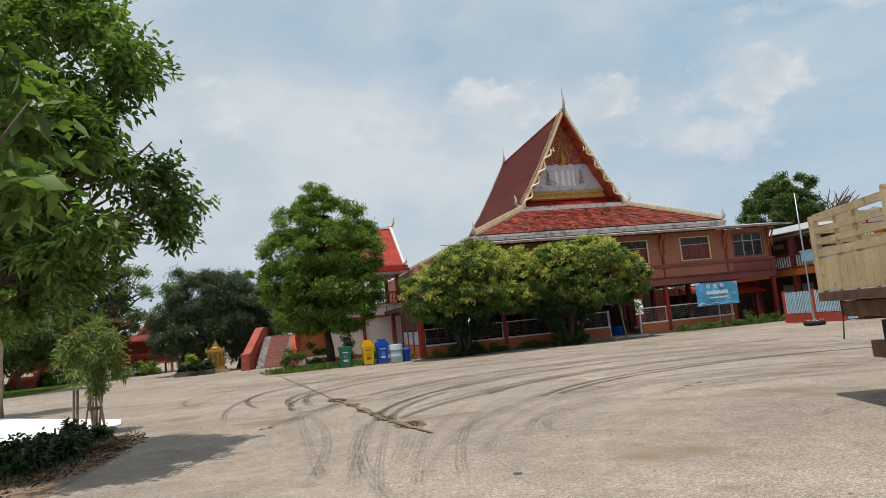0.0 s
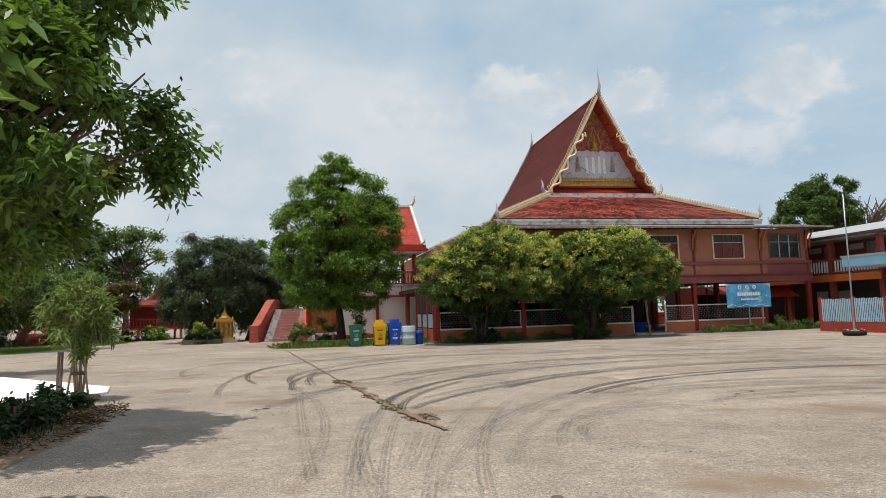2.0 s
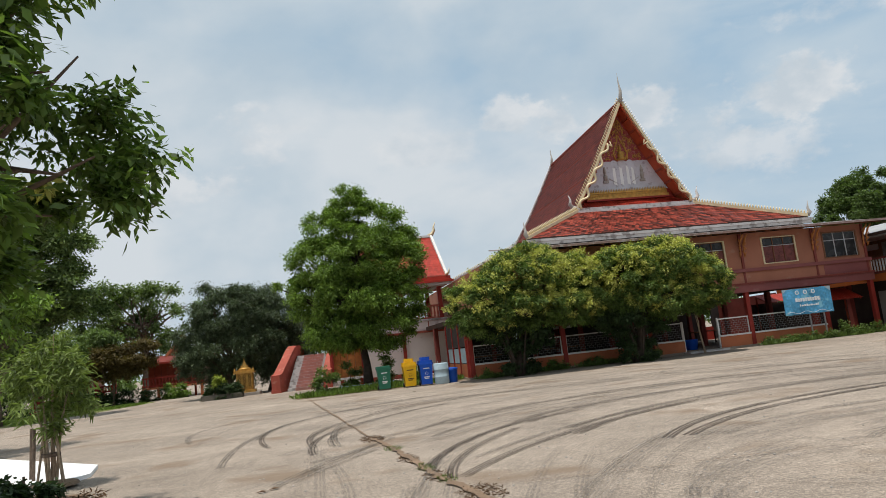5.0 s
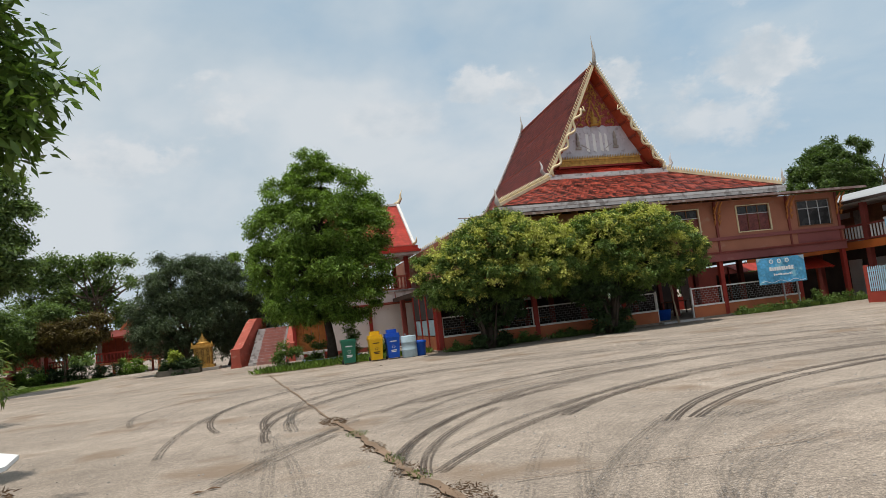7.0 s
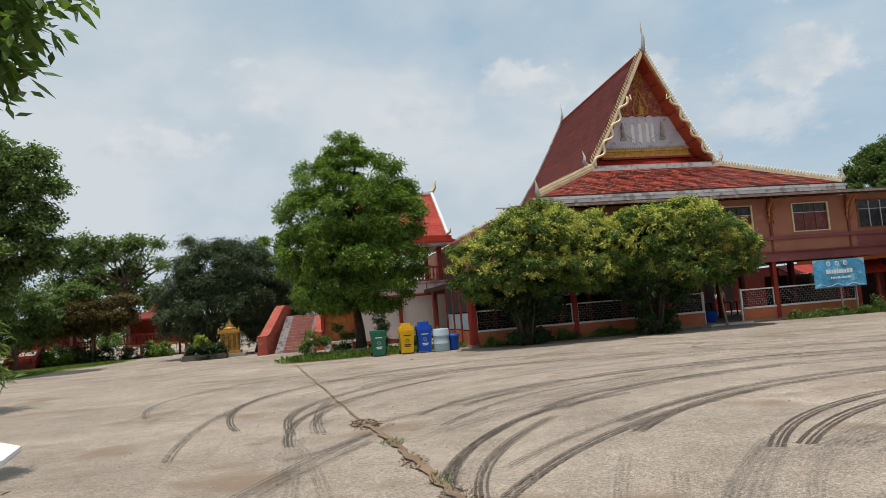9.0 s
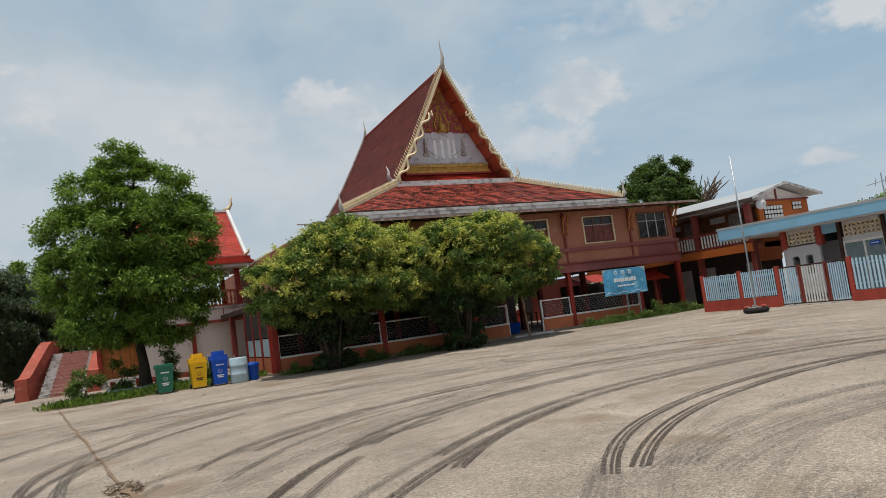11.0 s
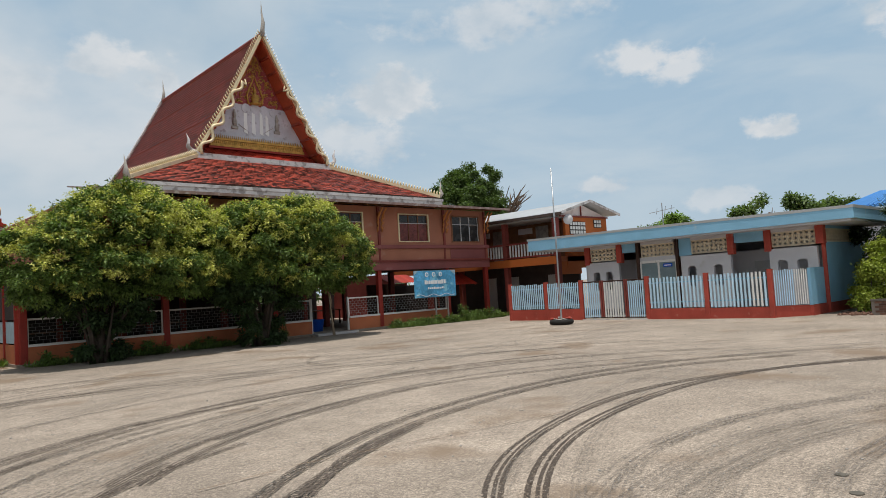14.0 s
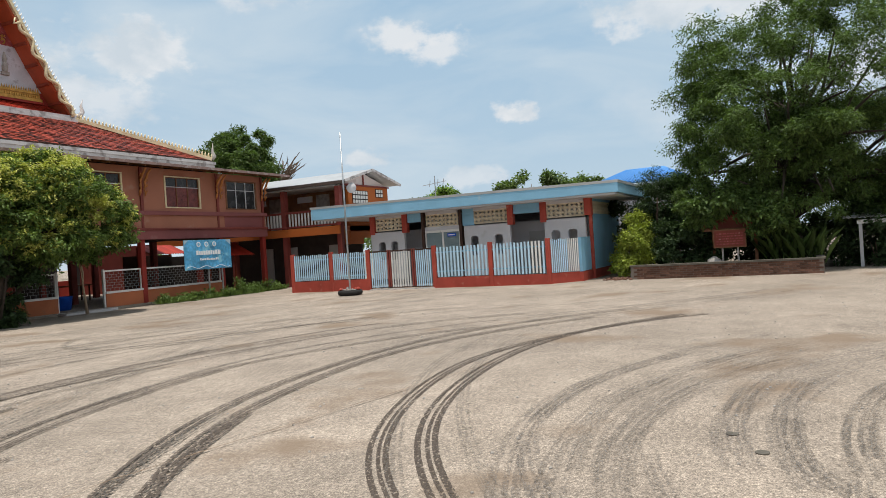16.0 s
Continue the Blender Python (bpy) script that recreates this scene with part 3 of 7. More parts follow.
# pilasters and carved eave brackets
for x in (8.5, 11.9, 16.5, 20.85, 25.0, 28.0):
    part("pilaster", Shape().box(x - .07, 34.95, 3.832, x + .07, 35.015, 5.6, 0.01), maroon, hall)
    part("pilaster", Shape().box(x - .06, 34.985, 3.122, x + .06, 35.018, 3.66, 0.01), maroon, hall)
    for dx in (-.13, .13):
        b = Shape()
        b.tube([(x + dx, 34.93, 4.42), (x + dx, 34.87, 4.56), (x + dx * .6, 34.90, 4.70), (x + dx, 34.84, 4.86), (x + dx * .7, 34.88, 5.00), (x + dx, 34.78, 5.16), (x + dx * .8, 34.68, 5.32), (x + dx, 34.48, 5.50)], [.02, .05, .03, .055, .035, .06, .05, .035], 6)
        for k in range(4):
            z = 4.55 + k * .22
            b.tube([(x + dx, 34.90 - k * .02, z), (x + dx * 1.5, 34.84 - k * .03, z + .07), (x + dx * 1.3, 34.82 - k * .04, z + .14)], [.03, .025, .006], 5)
        part("eave_bracket", b, teak, hall, "carved gilt wooden eave bracket", smooth=True)
# low metal eave roof with purlins
part("eave_roof", Shape().plate([(8.2, 34.05, 5.66), (29.0, 34.05, 5.66), (29.0, 36.3, 6.02), (8.2, 36.3, 6.02)], 0.05), metal_roof, hall)
part("eave_board", Shape().box(8.15, 34.0, 5.58, 29.05, 34.045, 5.69), eave_rust, hall)
for k in range(26):
    x = 8.4 + k * 0.80
    part("rafter", Shape().bar((x, 34.1, 5.56), (x, 35.15, 5.72), 0.05, 0.09), brown_wood, hall)
part("fascia", Shape().box(9.95, 36.05, 6.03, 26.05, 36.18, 6.20).box(9.9, 36.0, 6.202, 26.1, 36.18, 6.33, 0.015), old_white, hall, "weathered white fascia band")
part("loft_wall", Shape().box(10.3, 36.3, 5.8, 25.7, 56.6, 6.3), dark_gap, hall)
# tiled skirt roof under the gable
EX0, EX1, EY0, EY1, EZ = 10.15, 25.85, 36.0, 55.8, 6.36
RX0, RX1, RY0, RY1, RZ = 14.55, 21.55, 39.8, 52.0, 8.22
skirt = [((EX0, EY0, EZ), (EX1, EY0, EZ), (RX1, RY0, RZ), (RX0, RY0, RZ)), ((EX1, EY0, EZ), (EX1, EY1, EZ), (RX1, RY1, RZ), (RX1, RY0, RZ)),
         ((EX1, EY1, EZ), (EX0, EY1, EZ), (RX0, RY1, RZ), (RX1, RY1, RZ)), ((EX0, EY1, EZ), (EX0, EY0, EZ), (RX0, RY0, RZ), (RX0, RY1, RZ))]


def tiled(corner, width, rise, cols, rows, lift=0.03):
    """Overlapping pointed tiles on the quad a, b, c, d (a-b the eave, d-c the ridge)."""
    a, b, c, d = (Vector(p) for p in corner)
    nrm = (b - a).cross(d - a).normalized()
    sh = Shape()
    full = (b - a).length
    for r in range(rows):
        lo, hi = r / rows, min(1.0, (r + 1.45) / rows)
        l0, l1 = a.lerp(d, lo), b.lerp(c, lo)
        h0, h1 = a.lerp(d, hi), b.lerp(c, hi)
        n = max(1, int(cols * (l1 - l0).length / full))
        for k in range(n):
            s = (k + (0.5 if r % 2 else 0.0)) / n
            e = min(1.0, s + 0.97 / n)
            if e - s < 0.4 / n:
                continue
            up = nrm * (lift + 0.008 * math.sin(k * 12.9 + r * 7.7))
            p0, p1 = l0.lerp(l1, s), l0.lerp(l1, e)
            q0, q1 = h0.lerp(h1, s), h0.lerp(h1, e)
            tip = (p0 + p1) / 2
            m0, m1 = p0.lerp(q0, 0.28), p1.lerp(q1, 0.28)
            sh.add([tip + up, m1 + up * .9, q1 + nrm * .004, q0 + nrm * .004, m0 + up * .9], [(0, 1, 2, 3, 4)])
    return sh


for i, q in enumerate(skirt):
    base = part("skirt_deck", Shape().plate(q, 0.06), dark_wood, hall)
    if i in (0, 1, 3):
        # left skirt takes the darker tile: its weaker sunlight is put into the colour
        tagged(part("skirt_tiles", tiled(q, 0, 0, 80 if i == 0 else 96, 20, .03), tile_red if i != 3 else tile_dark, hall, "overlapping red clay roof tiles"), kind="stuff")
# steep gable: concave slopes in three folds
XC, PEAK, SPRING = 18.05, 14.55, 8.42
prof = [(0.0, PEAK), (1.05, 12.55), (2.2, 10.45), (3.5, SPRING)]
def back_z(z):
    return SPRING + (z - SPRING) * 0.935


for s in (-1, 1):
    for (d0, z0), (d1, z1) in zip(prof, prof[1:]):
        q = ((XC + s * d1, RY1, back_z(z1)), (XC + s * d1, RY0 + .05, z1), (XC + s * d0, RY0 + .05, z0), (XC + s * d0, RY1, back_z(z0)))
        if s == 1:
            q = (q[1], q[0], q[3], q[2])
        part("roof_slope", Shape().plate(q, 0.10), soffit_red, hall)
        # steep left slope also has its dimmer light painted into the tile colour
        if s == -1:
            tagged(part("roof_tiles", tiled(q, 0, 0, 66, 11, .06), tile_dark, hall, "red clay roof tiles on the steep gable slope, darkened as shade"), kind="stuff")
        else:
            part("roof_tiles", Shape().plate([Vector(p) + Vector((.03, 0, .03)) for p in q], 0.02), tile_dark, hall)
part("roof_ridge", Shape().tube([(XC, RY0, PEAK + .05), (XC, RY1, back_z(PEAK) + .05)], 0.10, 8), maroon, hall)
# gable wall and pediment
PY = 40.75


def half_at(z):
    for (d0, z0), (d1, z1) in zip(prof, prof[1:]):
        if z1 <= z <= z0:
            return d0 + (d1 - d0) * (z0 - z) / (z0 - z1) - 0.12
    return prof[-1][0]


def gable_band(z0, z1, y, t):
    a, b = half_at(z0), max(0.02, half_at(z1))
    return Shape().plate([(XC - a, y, z0), (XC + a, y, z0), (XC + b, y, z1), (XC - b, y, z1)], t)


part("pediment_white", gable_band(9.46, 11.25, PY, 0.06), pediment_grey, hall, "white rendered lower pediment with worn streaks")
part("pediment_carving", gable_band(11.252, 14.2, PY, 0.06), carved, hall, "carved red pediment with gilt scrolls")
part("gable_base", gable_band(8.44, 9.458, PY, 0.06), red_paint, hall)
scroll = Shape()
rs = random.Random(4)
for k in range(105):
    z = 11.4 + 2.4 * (k / 105) ** 1.25
    h = half_at(z) - 0.2
    x = XC + (rs.uniform(-1, 1)) * max(0.05, h)
    r = rs.uniform(.06, .14)
    a0 = rs.uniform(0, 6.28)
    scroll.tube([(x + r * (1 - t * .09) * math.cos(a0 + t * .6), PY - .03, z + r * (1 - t * .09) * math.sin(a0 + t * .6)) for t in range(9)], [.022] * 8 + [.008], 5)
tagged(part("scroll_carving", scroll, gold, hall, "gilt scroll carving", smooth=True), kind="stuff")
part("pediment_figure", Shape().lathe(XC, PY - .05, [(.27, 11.30), (.30, 11.38), (.16, 11.46), (.22, 11.62), (.13, 11.80), (.06, 11.86), (.10, 11.96), (.07, 12.06), (.01, 12.28)], 8), gold, hall, smooth=True)
for k in range(7):
    x, r = XC + (k - 3) * .50, .26 - .02 * abs(k - 3)
    part("scallop", Shape().tube([(x, PY - .022, 11.10 - .012 * (k - 3) ** 2), (x, PY - .006, 11.10 - .012 * (k - 3) ** 2)], r, 14), pediment_grey, hall)
for s in (-1, 1):
    part("arch_scroll", Shape().tube([(XC + s * .34, PY - .03, 11.32), (XC + s * .44, PY - .03, 11.7), (XC + s * .30, PY - .03, 12.1), (XC + s * .12, PY - .03, 12.45), (XC, PY - .03, 12.85)], [.05, .05, .045, .04, .02], 6), gold, hall, smooth=True)
for s in (-1, 1):
    st = Shape().box(XC + s * 1.15 - .16, PY - .10, 9.98, XC + s * 1.15 + .16, PY - .002, 10.12)
    st.lathe(XC + s * 1.15, PY - .06, [(.10, 10.12), (.13, 10.35), (.07, 10.5), (.10, 10.65), (.03, 10.95)], 8)
    part("pediment_relief", st, stone, hall, "small grey relief on the pediment")
    part("relief_branch", Shape().tube([(XC + s * .95, PY - .02, 10.25), (XC + s * .7, PY - .02, 10.1), (XC + s * .45, PY - .02, 9.95)], [.02, .02, .01], 5), stone, hall)
for k, x in enumerate((-.55, -.12, .3, .62)):
    part("white_streak", Shape().plate([(XC + x - .1, PY - .012, 9.9), (XC + x + .1, PY - .012, 9.8), (XC + x + .08, PY - .012, 11.1 - .12 * k), (XC + x - .06, PY - .012, 11.2 - .1 * k)], 0.006), slab_white, hall)
part("gold_band", Shape().box(XC - 2.55, 40.45, 9.0, XC + 2.55, 40.72, 9.12, .01).box(XC - 2.48, 40.5, 9.122, XC + 2.48, 40.72, 9.30).box(XC - 2.42, 40.44, 9.302, XC + 2.42, 40.72, 9.40, .01), gold, hall)
teeth = Shape()
for k in range(48):
    x = XC - 2.4 + 4.8 * k / 47
    teeth.lathe(x, 40.52, [(.045, 9.40), (.03, 9.48), (.004, 9.58)], 5)
    teeth.box(x - .03, 40.47, 9.14, x + .03, 40.5, 9.26)
tagged(part("gold_teeth", teeth, gold, hall), kind="stuff")
part("red_stripe", Shape().box(XC - 2.6, 40.47, 8.90, XC + 2.6, 40.72, 8.998), red_paint, hall)
part("gable_skirt_deck", Shape().plate([(14.75, 39.85, 8.42), (21.35, 39.85, 8.42), (20.75, 40.7, 8.93), (15.35, 40.7, 8.93)], .05), dark_wood, hall)
tagged(part("gable_skirt_tiles", tiled(((14.75, 39.85, 8.42), (21.35, 39.85, 8.42), (20.75, 40.7, 8.93), (15.35, 40.7, 8.93)), 0, 0, 40, 6), tile_bright, hall), kind="stuff")
part("white_cornice", Shape().box(14.4, 39.62, 8.12, 21.7, 39.84, 8.27, .02).box(14.5, 39.66, 8.272, 21.6, 39.84, 8.42, .02), old_white, hall)
# soffit purlins seen under the gable overhang
for s in (-1, 1):
    for z in (9.0, 9.75, 10.5, 11.3, 12.1, 12.9, 13.6):
        x = XC + s * (half_at(z) + .02)
        part("purlin", Shape().box(x - .06, 39.9, z - .07, x + .06, 40.72, z + .05), red_wood, hall)
# barge boards, naga and flame crockets
for s in (-1, 1):
    bb, fl = Shape(), Shape()
    pts = [(XC + s * (d + .02), RY0 - .02, z + .05) for d, z in prof]
    for p, q in zip(pts, pts[1:]):
        bb.bar(p, q, 0.12, 0.16, (0, -1, 0))
    part("barge_board", bb, pale_gold, hall, "cream and gold barge board")
    n = 44
    for k in range(n):
        t = k / n * 3
        i = min(2, int(t))
        p = Vector(pts[i]).lerp(Vector(pts[i + 1]), t - i)
        d = (Vector(pts[i + 1]) - Vector(pts[i])).normalized()
        out = Vector((s * abs(d.z), 0, abs(d.x)))
        fl.tube([p + out * .09, p + out * .19 - d * .03, p + out * .27 - d * .10], [.045, .035, .006], 5)
    tagged(part("ridge_cresting", fl, white_paint if s > 0 else pale_gold, hall, "row of flame-shaped crockets", smooth=True), kind="stuff")
    wav = []
    for k in range(40):
        t = 1.25 + 1.75 * k / 39
        i = min(2, int(t))
        p = Vector(pts[i]).lerp(Vector(pts[i + 1]), t - i)
        d = (Vector(pts[i + 1]) - Vector(pts[i])).normalized()
        out = Vector((s * abs(d.z), 0, abs(d.x)))
        wav.append(p - out * (.12 + .15 * math.sin(k * 0.66)) + Vector((0, -.12, 0)))
    part("naga", Shape().tube([wav[0] - Vector((s * .18, 0, -.15)), wav[0] - Vector((s * .26, 0, .12))] + wav, [.03, .05] + [.07] * 40, 7), pale_gold, hall, "gilt wavy serpent on the barge board", smooth=True)
    e = Vector(pts[-1])
    part("hook_finial", Shape().tube([e + Vector((0, 0, -.05)), e + Vector((s * .28, 0, .02)), e + Vector((s * .42, 0, .22)), e + Vector((s * .36, 0, .48)), e + Vector((s * .46, 0, .78))], [.11, .12, .10, .06, .008], 7), old_white, hall, smooth=True)
    for yy, hz in ((RY1, 0),):
        bk = [(XC + s * (d + .02), RY1 + .05, back_z(z) + .05) for d, z in prof]
        b2 = Shape()
        for p, q in zip(bk, bk[1:]):
            b2.bar(p, q, 0.14, 0.26, (0, -1, 0))
        part("barge_board", b2, old_white, hall)
for y in (RY0, RY1):
    k = 1.0 if y == RY0 else .8
    PK = PEAK if y == RY0 else back_z(PEAK)
    part("horn_finial", Shape().tube([(XC, y - .05, PK - .05), (XC, y - .12, PK + .25 * k), (XC + .02, y - .18, PK + .6 * k), (XC + .07, y - .05, PK + .9 * k), (XC + .09, y + .05, PK + 1.2 * k), (XC + .05, y - .02, PK + 1.75 * k)], [.13, .11, .09, .055, .04, .006], 8), stone, hall, "tall grey horn finial", smooth=True)
# hip ridges with crockets and small corner finials
for (ex, ey), (rx, ry) in (((EX0, EY0), (RX0, RY0)), ((EX1, EY0), (RX1, RY0)), ((EX0, EY1), (RX0, RY1)), ((EX1, EY1), (RX1, RY1))):
    a, b = Vector((ex, ey, EZ + .08)), Vector((rx, ry, RZ + .1))
    part("hip_ridge", Shape().bar(a, b, .2, .16), pale_gold if ey == EY0 else old_white, hall)
    fl = Shape()
    for k in range(40):
        p = a.lerp(b, k / 40)
        fl.tube([p + Vector((0, 0, .09)), p + Vector((0, 0, .2)), p + Vector((.05 if ex > 18 else -.05, 0, .28))], [.05, .04, .008], 5)
    tagged(part("ridge_cresting", fl, pale_gold, hall, smooth=True), kind="stuff")
    sx = 1 if ex > 18 else -1
    part("hook_finial", Shape().tube([a, a + Vector((sx * .1, -.05, .15)), a + Vector((sx * .06, 0, .38)), a + Vector((sx * .12, 0, .8))], [.1, .11, .06, .008], 7), stone, hall, smooth=True)
# glazed side porch at the hall's end
for k, y in enumerate((35.35, 36.9, 38.4, 40.0)):
    part("porch_post", Shape().box(6.3, y - .05, 0.1, 6.42, y + .05, 2.66), red_paint, hall)
    if k < 3:
        part("porch_panel", Shape().box(6.34, y + .05, .1, 6.40, y + 1.45, .70), orange_wall, hall)
        part("porch_pane", Shape().box(6.35, y + .1, .75, 6.37, y + 1.4, 1.45), drum_grey, hall)
        # near-black head panel stands in for the shaded interior
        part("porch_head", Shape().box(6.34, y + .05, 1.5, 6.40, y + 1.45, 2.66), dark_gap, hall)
# inside the open ground floor
def red_awning(ax, ay, z0, z1, ribs, label):
    awning = thing("red_awning", (ax + ribs * .08, ay + .6, 0), label, "awning", "awnings in the hall")
    sh = Shape()
    for k in range(ribs):
        x = ax + k * .16
        sh.plate([(x, ay, z0), (x + .08, ay, z0 + .04), (x + .08, ay + 1.2, z1 + .04), (x, ay + 1.2, z1)], .01).plate([(x + .08, ay, z0 + .04), (x + .16, ay, z0), (x + .16, ay + 1.2, z1), (x + .08, ay + 1.2, z1 + .04)], .01)
    part("sheet", sh, tile_bright, awning)
    for x in (ax + .1, ax + ribs * .16 - .1):
        part("bracket", Shape().bar((x, ay + .1, z0 - .03), (x, ay + 1.25, z1 - .05), .05, .06), red_wood, awning)
        part("post", Shape().box(x - .035, ay + 1.2, .1, x + .035, ay + 1.27, z1), red_wood, awning)


red_awning(25.5, 40.0, 2.1, 2.58, 14, "small red corrugated awning inside the hall")
red_awning(25.9, 35.5, 1.80, 2.42, 12, "red corrugated awning beside the hall's end column")
for i, x in enumerate((8.0, 12.6, 16.6, 21.8)):
    t = thing("long_table", (x + .9, 42.5, .1), "dark wooden table inside the open hall", "table", "tables in the hall")
    part("tabletop", Shape().box(x, 42.1, .82, x + 1.8, 42.9, .87, .02), brown_wood, t)
    for lx in (x + .1, x + 1.7):
        for ly in (42.2, 42.8):
            part("leg", Shape().box(lx - .03, ly - .03, .1, lx + .03, ly + .03, .82), dark_wood, t)
for i, x in enumerate((9.0, 13.2, 15.0, 19.6, 22.8)):
    b = thing("cloth_banner", (x, 46.0, 2.0), "red and white cloth banner hanging under the hall ceiling", "banner", "banners in the hall")
    part("cloth", Shape().box(x - .6, 45.99, 2.15, x + .6, 46.01, 2.68), tile_bright, b)
    part("hem", Shape().box(x - .6, 45.985, 1.95, x + .6, 46.015, 2.148), white_paint, b)
tank = thing("blue_water_tub", (18.2, 36.6, .1), "blue plastic tub standing inside the gateway", "tub")
part("body", Shape().lathe(18.2, 36.6, [(.34, .1), (.42, .6), (.44, .62), (.40, .6), (.36, .2)], 16), bin_blue, tank, smooth=True)

# ---------------------------------------------------------------- blue toilet block and its fence
block = thing("toilet_block", (29, 24, 0), "low light-blue and white toilet block with a flat overhanging roof", "building")
BX, BY0, BY1, BX1 = 27.6, 18.45, 28.55, 32.4
part("roof_slab", Shape().plate([(26.45, 17.1, 3.62), (32.9, 17.1, 3.62), (32.9, 30.9, 3.72), (26.45, 30.9, 3.72)], 0.10), white_roof, block)
part("roof_fascia", Shape().plate([(26.46, 30.85, 3.14), (26.46, 17.12, 3.18), (26.46, 17.12, 3.52), (26.46, 30.85, 3.62)], 0.10), sky_blue, block, "light blue roof fascia")
part("roof_fascia", Shape().plate([(26.561, 17.12, 3.18), (32.85, 17.12, 3.14), (32.85, 17.12, 3.51), (26.561, 17.12, 3.52)], 0.10), sky_blue, block)
part("roof_fascia", Shape().plate([(32.85, 30.85, 3.14), (26.561, 30.85, 3.14), (26.561, 30.85, 3.62), (32.85, 30.85, 3.62)], 0.10), sky_blue, block)
part("soffit", Shape().box(26.57, 17.24, 3.10, 32.8, 30.74, 3.22), grey_white, block)
part("side_wall", Shape().box(BX + .12, BY0, .35, BX1, BY0 + .12, 2.50).box(BX + .12, BY0, 3.0, BX1, BY0 + .12, 3.10), sky_blue, block)
part("side_plinth", Shape().box(BX + .12, BY0 - .03, 0, BX1, BY0 + .12, .348), brick_red, block)
part("back_wall", Shape().box(BX1 - .12, BY0 + .12, 0, BX1, BY1, 3.1), grey_white, block)
part("far_wall", Shape().box(BX + .12, BY1 - .12, 0, BX1 - .12, BY1, 3.1), grey_white, block)
part("corner_column", Shape().box(BX + .05, BY0 - .03, 0, BX + .12, BY0 + .1, 2.45).box(BX - .19, BY0 - .06, 2.452, BX + .12, BY0 + .2, 3.1), brick_red, block)


def vent(x0, y0, x1, y1, z0, z1, cols, rows, parent):
    """A panel of vent blocks: each block a square frame with a diamond of four bars."""
    sh = Shape()
    a, b = Vector((x0, y0, 0)), Vector((x1, y1, 0))
    for c in range(cols + 1):
        p = a.lerp(b, c / cols)
        sh.bar((p.x, p.y, z0), (p.x, p.y, z1), .045, .034, (b - a).normalized())
    for r in range(rows + 1):
        z = z0 + (z1 - z0) * r / rows
        sh.bar((a.x, a.y, z), (b.x, b.y, z), .08, .035)
    for c in range(cols):
        for r in range(rows):
            m = lambda u, w: (*(a.lerp(b, (c + u) / cols)).xy, z0 + (z1 - z0) * (r + w) / rows)
            for p, q in (((.5, .05), (.95, .5)), ((.95, .5), (.5, .95)), ((.5, .95), (.05, .5)), ((.05, .5), (.5, .05))):
                sh.bar(m(*p), m(*q), .030, .034, (b - a).cross(Vector((0, 0, 1))))
    ob = part("vent_panel", sh, cream_block, parent, "cream pierced concrete vent blocks")
    return ob


vent(BX + .14, BY0 + .06, BX1 - .1, BY0 + .06, 2.5, 3.0, 22, 3, block)
# front of the block, from the near corner to the far end
BAYS = ((18.7, 20.2), (21.85, 23.35), (24.12, 25.6), (26.78, 28.15))
for y0, y1 in BAYS:
    vent(BX, y1, BX, y0, 2.46, 2.98, 8 if y1 - y0 > 1.4 else 7, 3, block)
    part("lintel", Shape().box(BX - .06, y0, 2.99, BX + .06, y1, 3.098), grey_white, block)
for y0, y1 in ((18.65, 20.3), (21.75, 23.8), (26.7, 28.3)):
    wl_ = Shape()
    holes = [(y0 + .35, y0 + .70), (y1 - .62, y1 - .27)]
    e = y0
    for h0, h1 in holes:
        wl_.box(BX - .10, e, .3, BX + .05, h0, 2.38)
        wl_.box(BX - .10, h0, .3, BX + .05, h1, 1.15).box(BX - .10, h0, 1.95, BX + .05, h1, 2.38)
        # rounded heads and feet of the openings
        for s in (h0, h1):
            d = .07 if s == h0 else -.07
            wl_.plate([(BX - .10, s, 1.95), (BX - .10, s + d, 1.95), (BX - .10, s, 1.88)] if d > 0 else [(BX - .10, s, 1.95), (BX - .10, s, 1.88), (BX - .10, s + d, 1.95)], .15)
        e = h1
    wl_.box(BX - .10, e, .3, BX + .05, y1, 2.38)
    part("front_wall", wl_, grey_white, block, "white front wall with rounded openings")
    part("wall_band", Shape().box(BX - .108, y0, 1.42, BX - .1, y1, 1.455), drum_grey, block)
for y in (20.33, 21.72, 26.65, 28.3):
    part("red_column", Shape().box(BX - .14, y - .12, 2.3, BX + .1, y + .12, 3.1), brick_red, block)
for y in (23.95, 25.75):
    part("dark_post", Shape().box(BX - .14, y - .06, 0, BX + .06, y + .06, 3.1), dark_wood, block)
for y0, y1, z0 in ((20.46, 21.59, 2.72), (25.82, 26.52, 2.72), (23.36, 23.88, 2.4)):
    part("blue_panel", Shape().box(BX - .05, y0, z0, BX + .05, y1, 3.1), sky_blue, block)
part("inner_wall", Shape().box(29.4, 18.6, 0, 29.5, 28.4, 2.45), grey_white, block)
part("cubicle_door", Shape().box(29.35, 20.9, .1, 29.398, 21.6, 2.0), ceiling_grey, block)
part("floor_slab", Shape().box(26.7, 18.7, 0, 32.2, 28.5, .06), old_white, block)
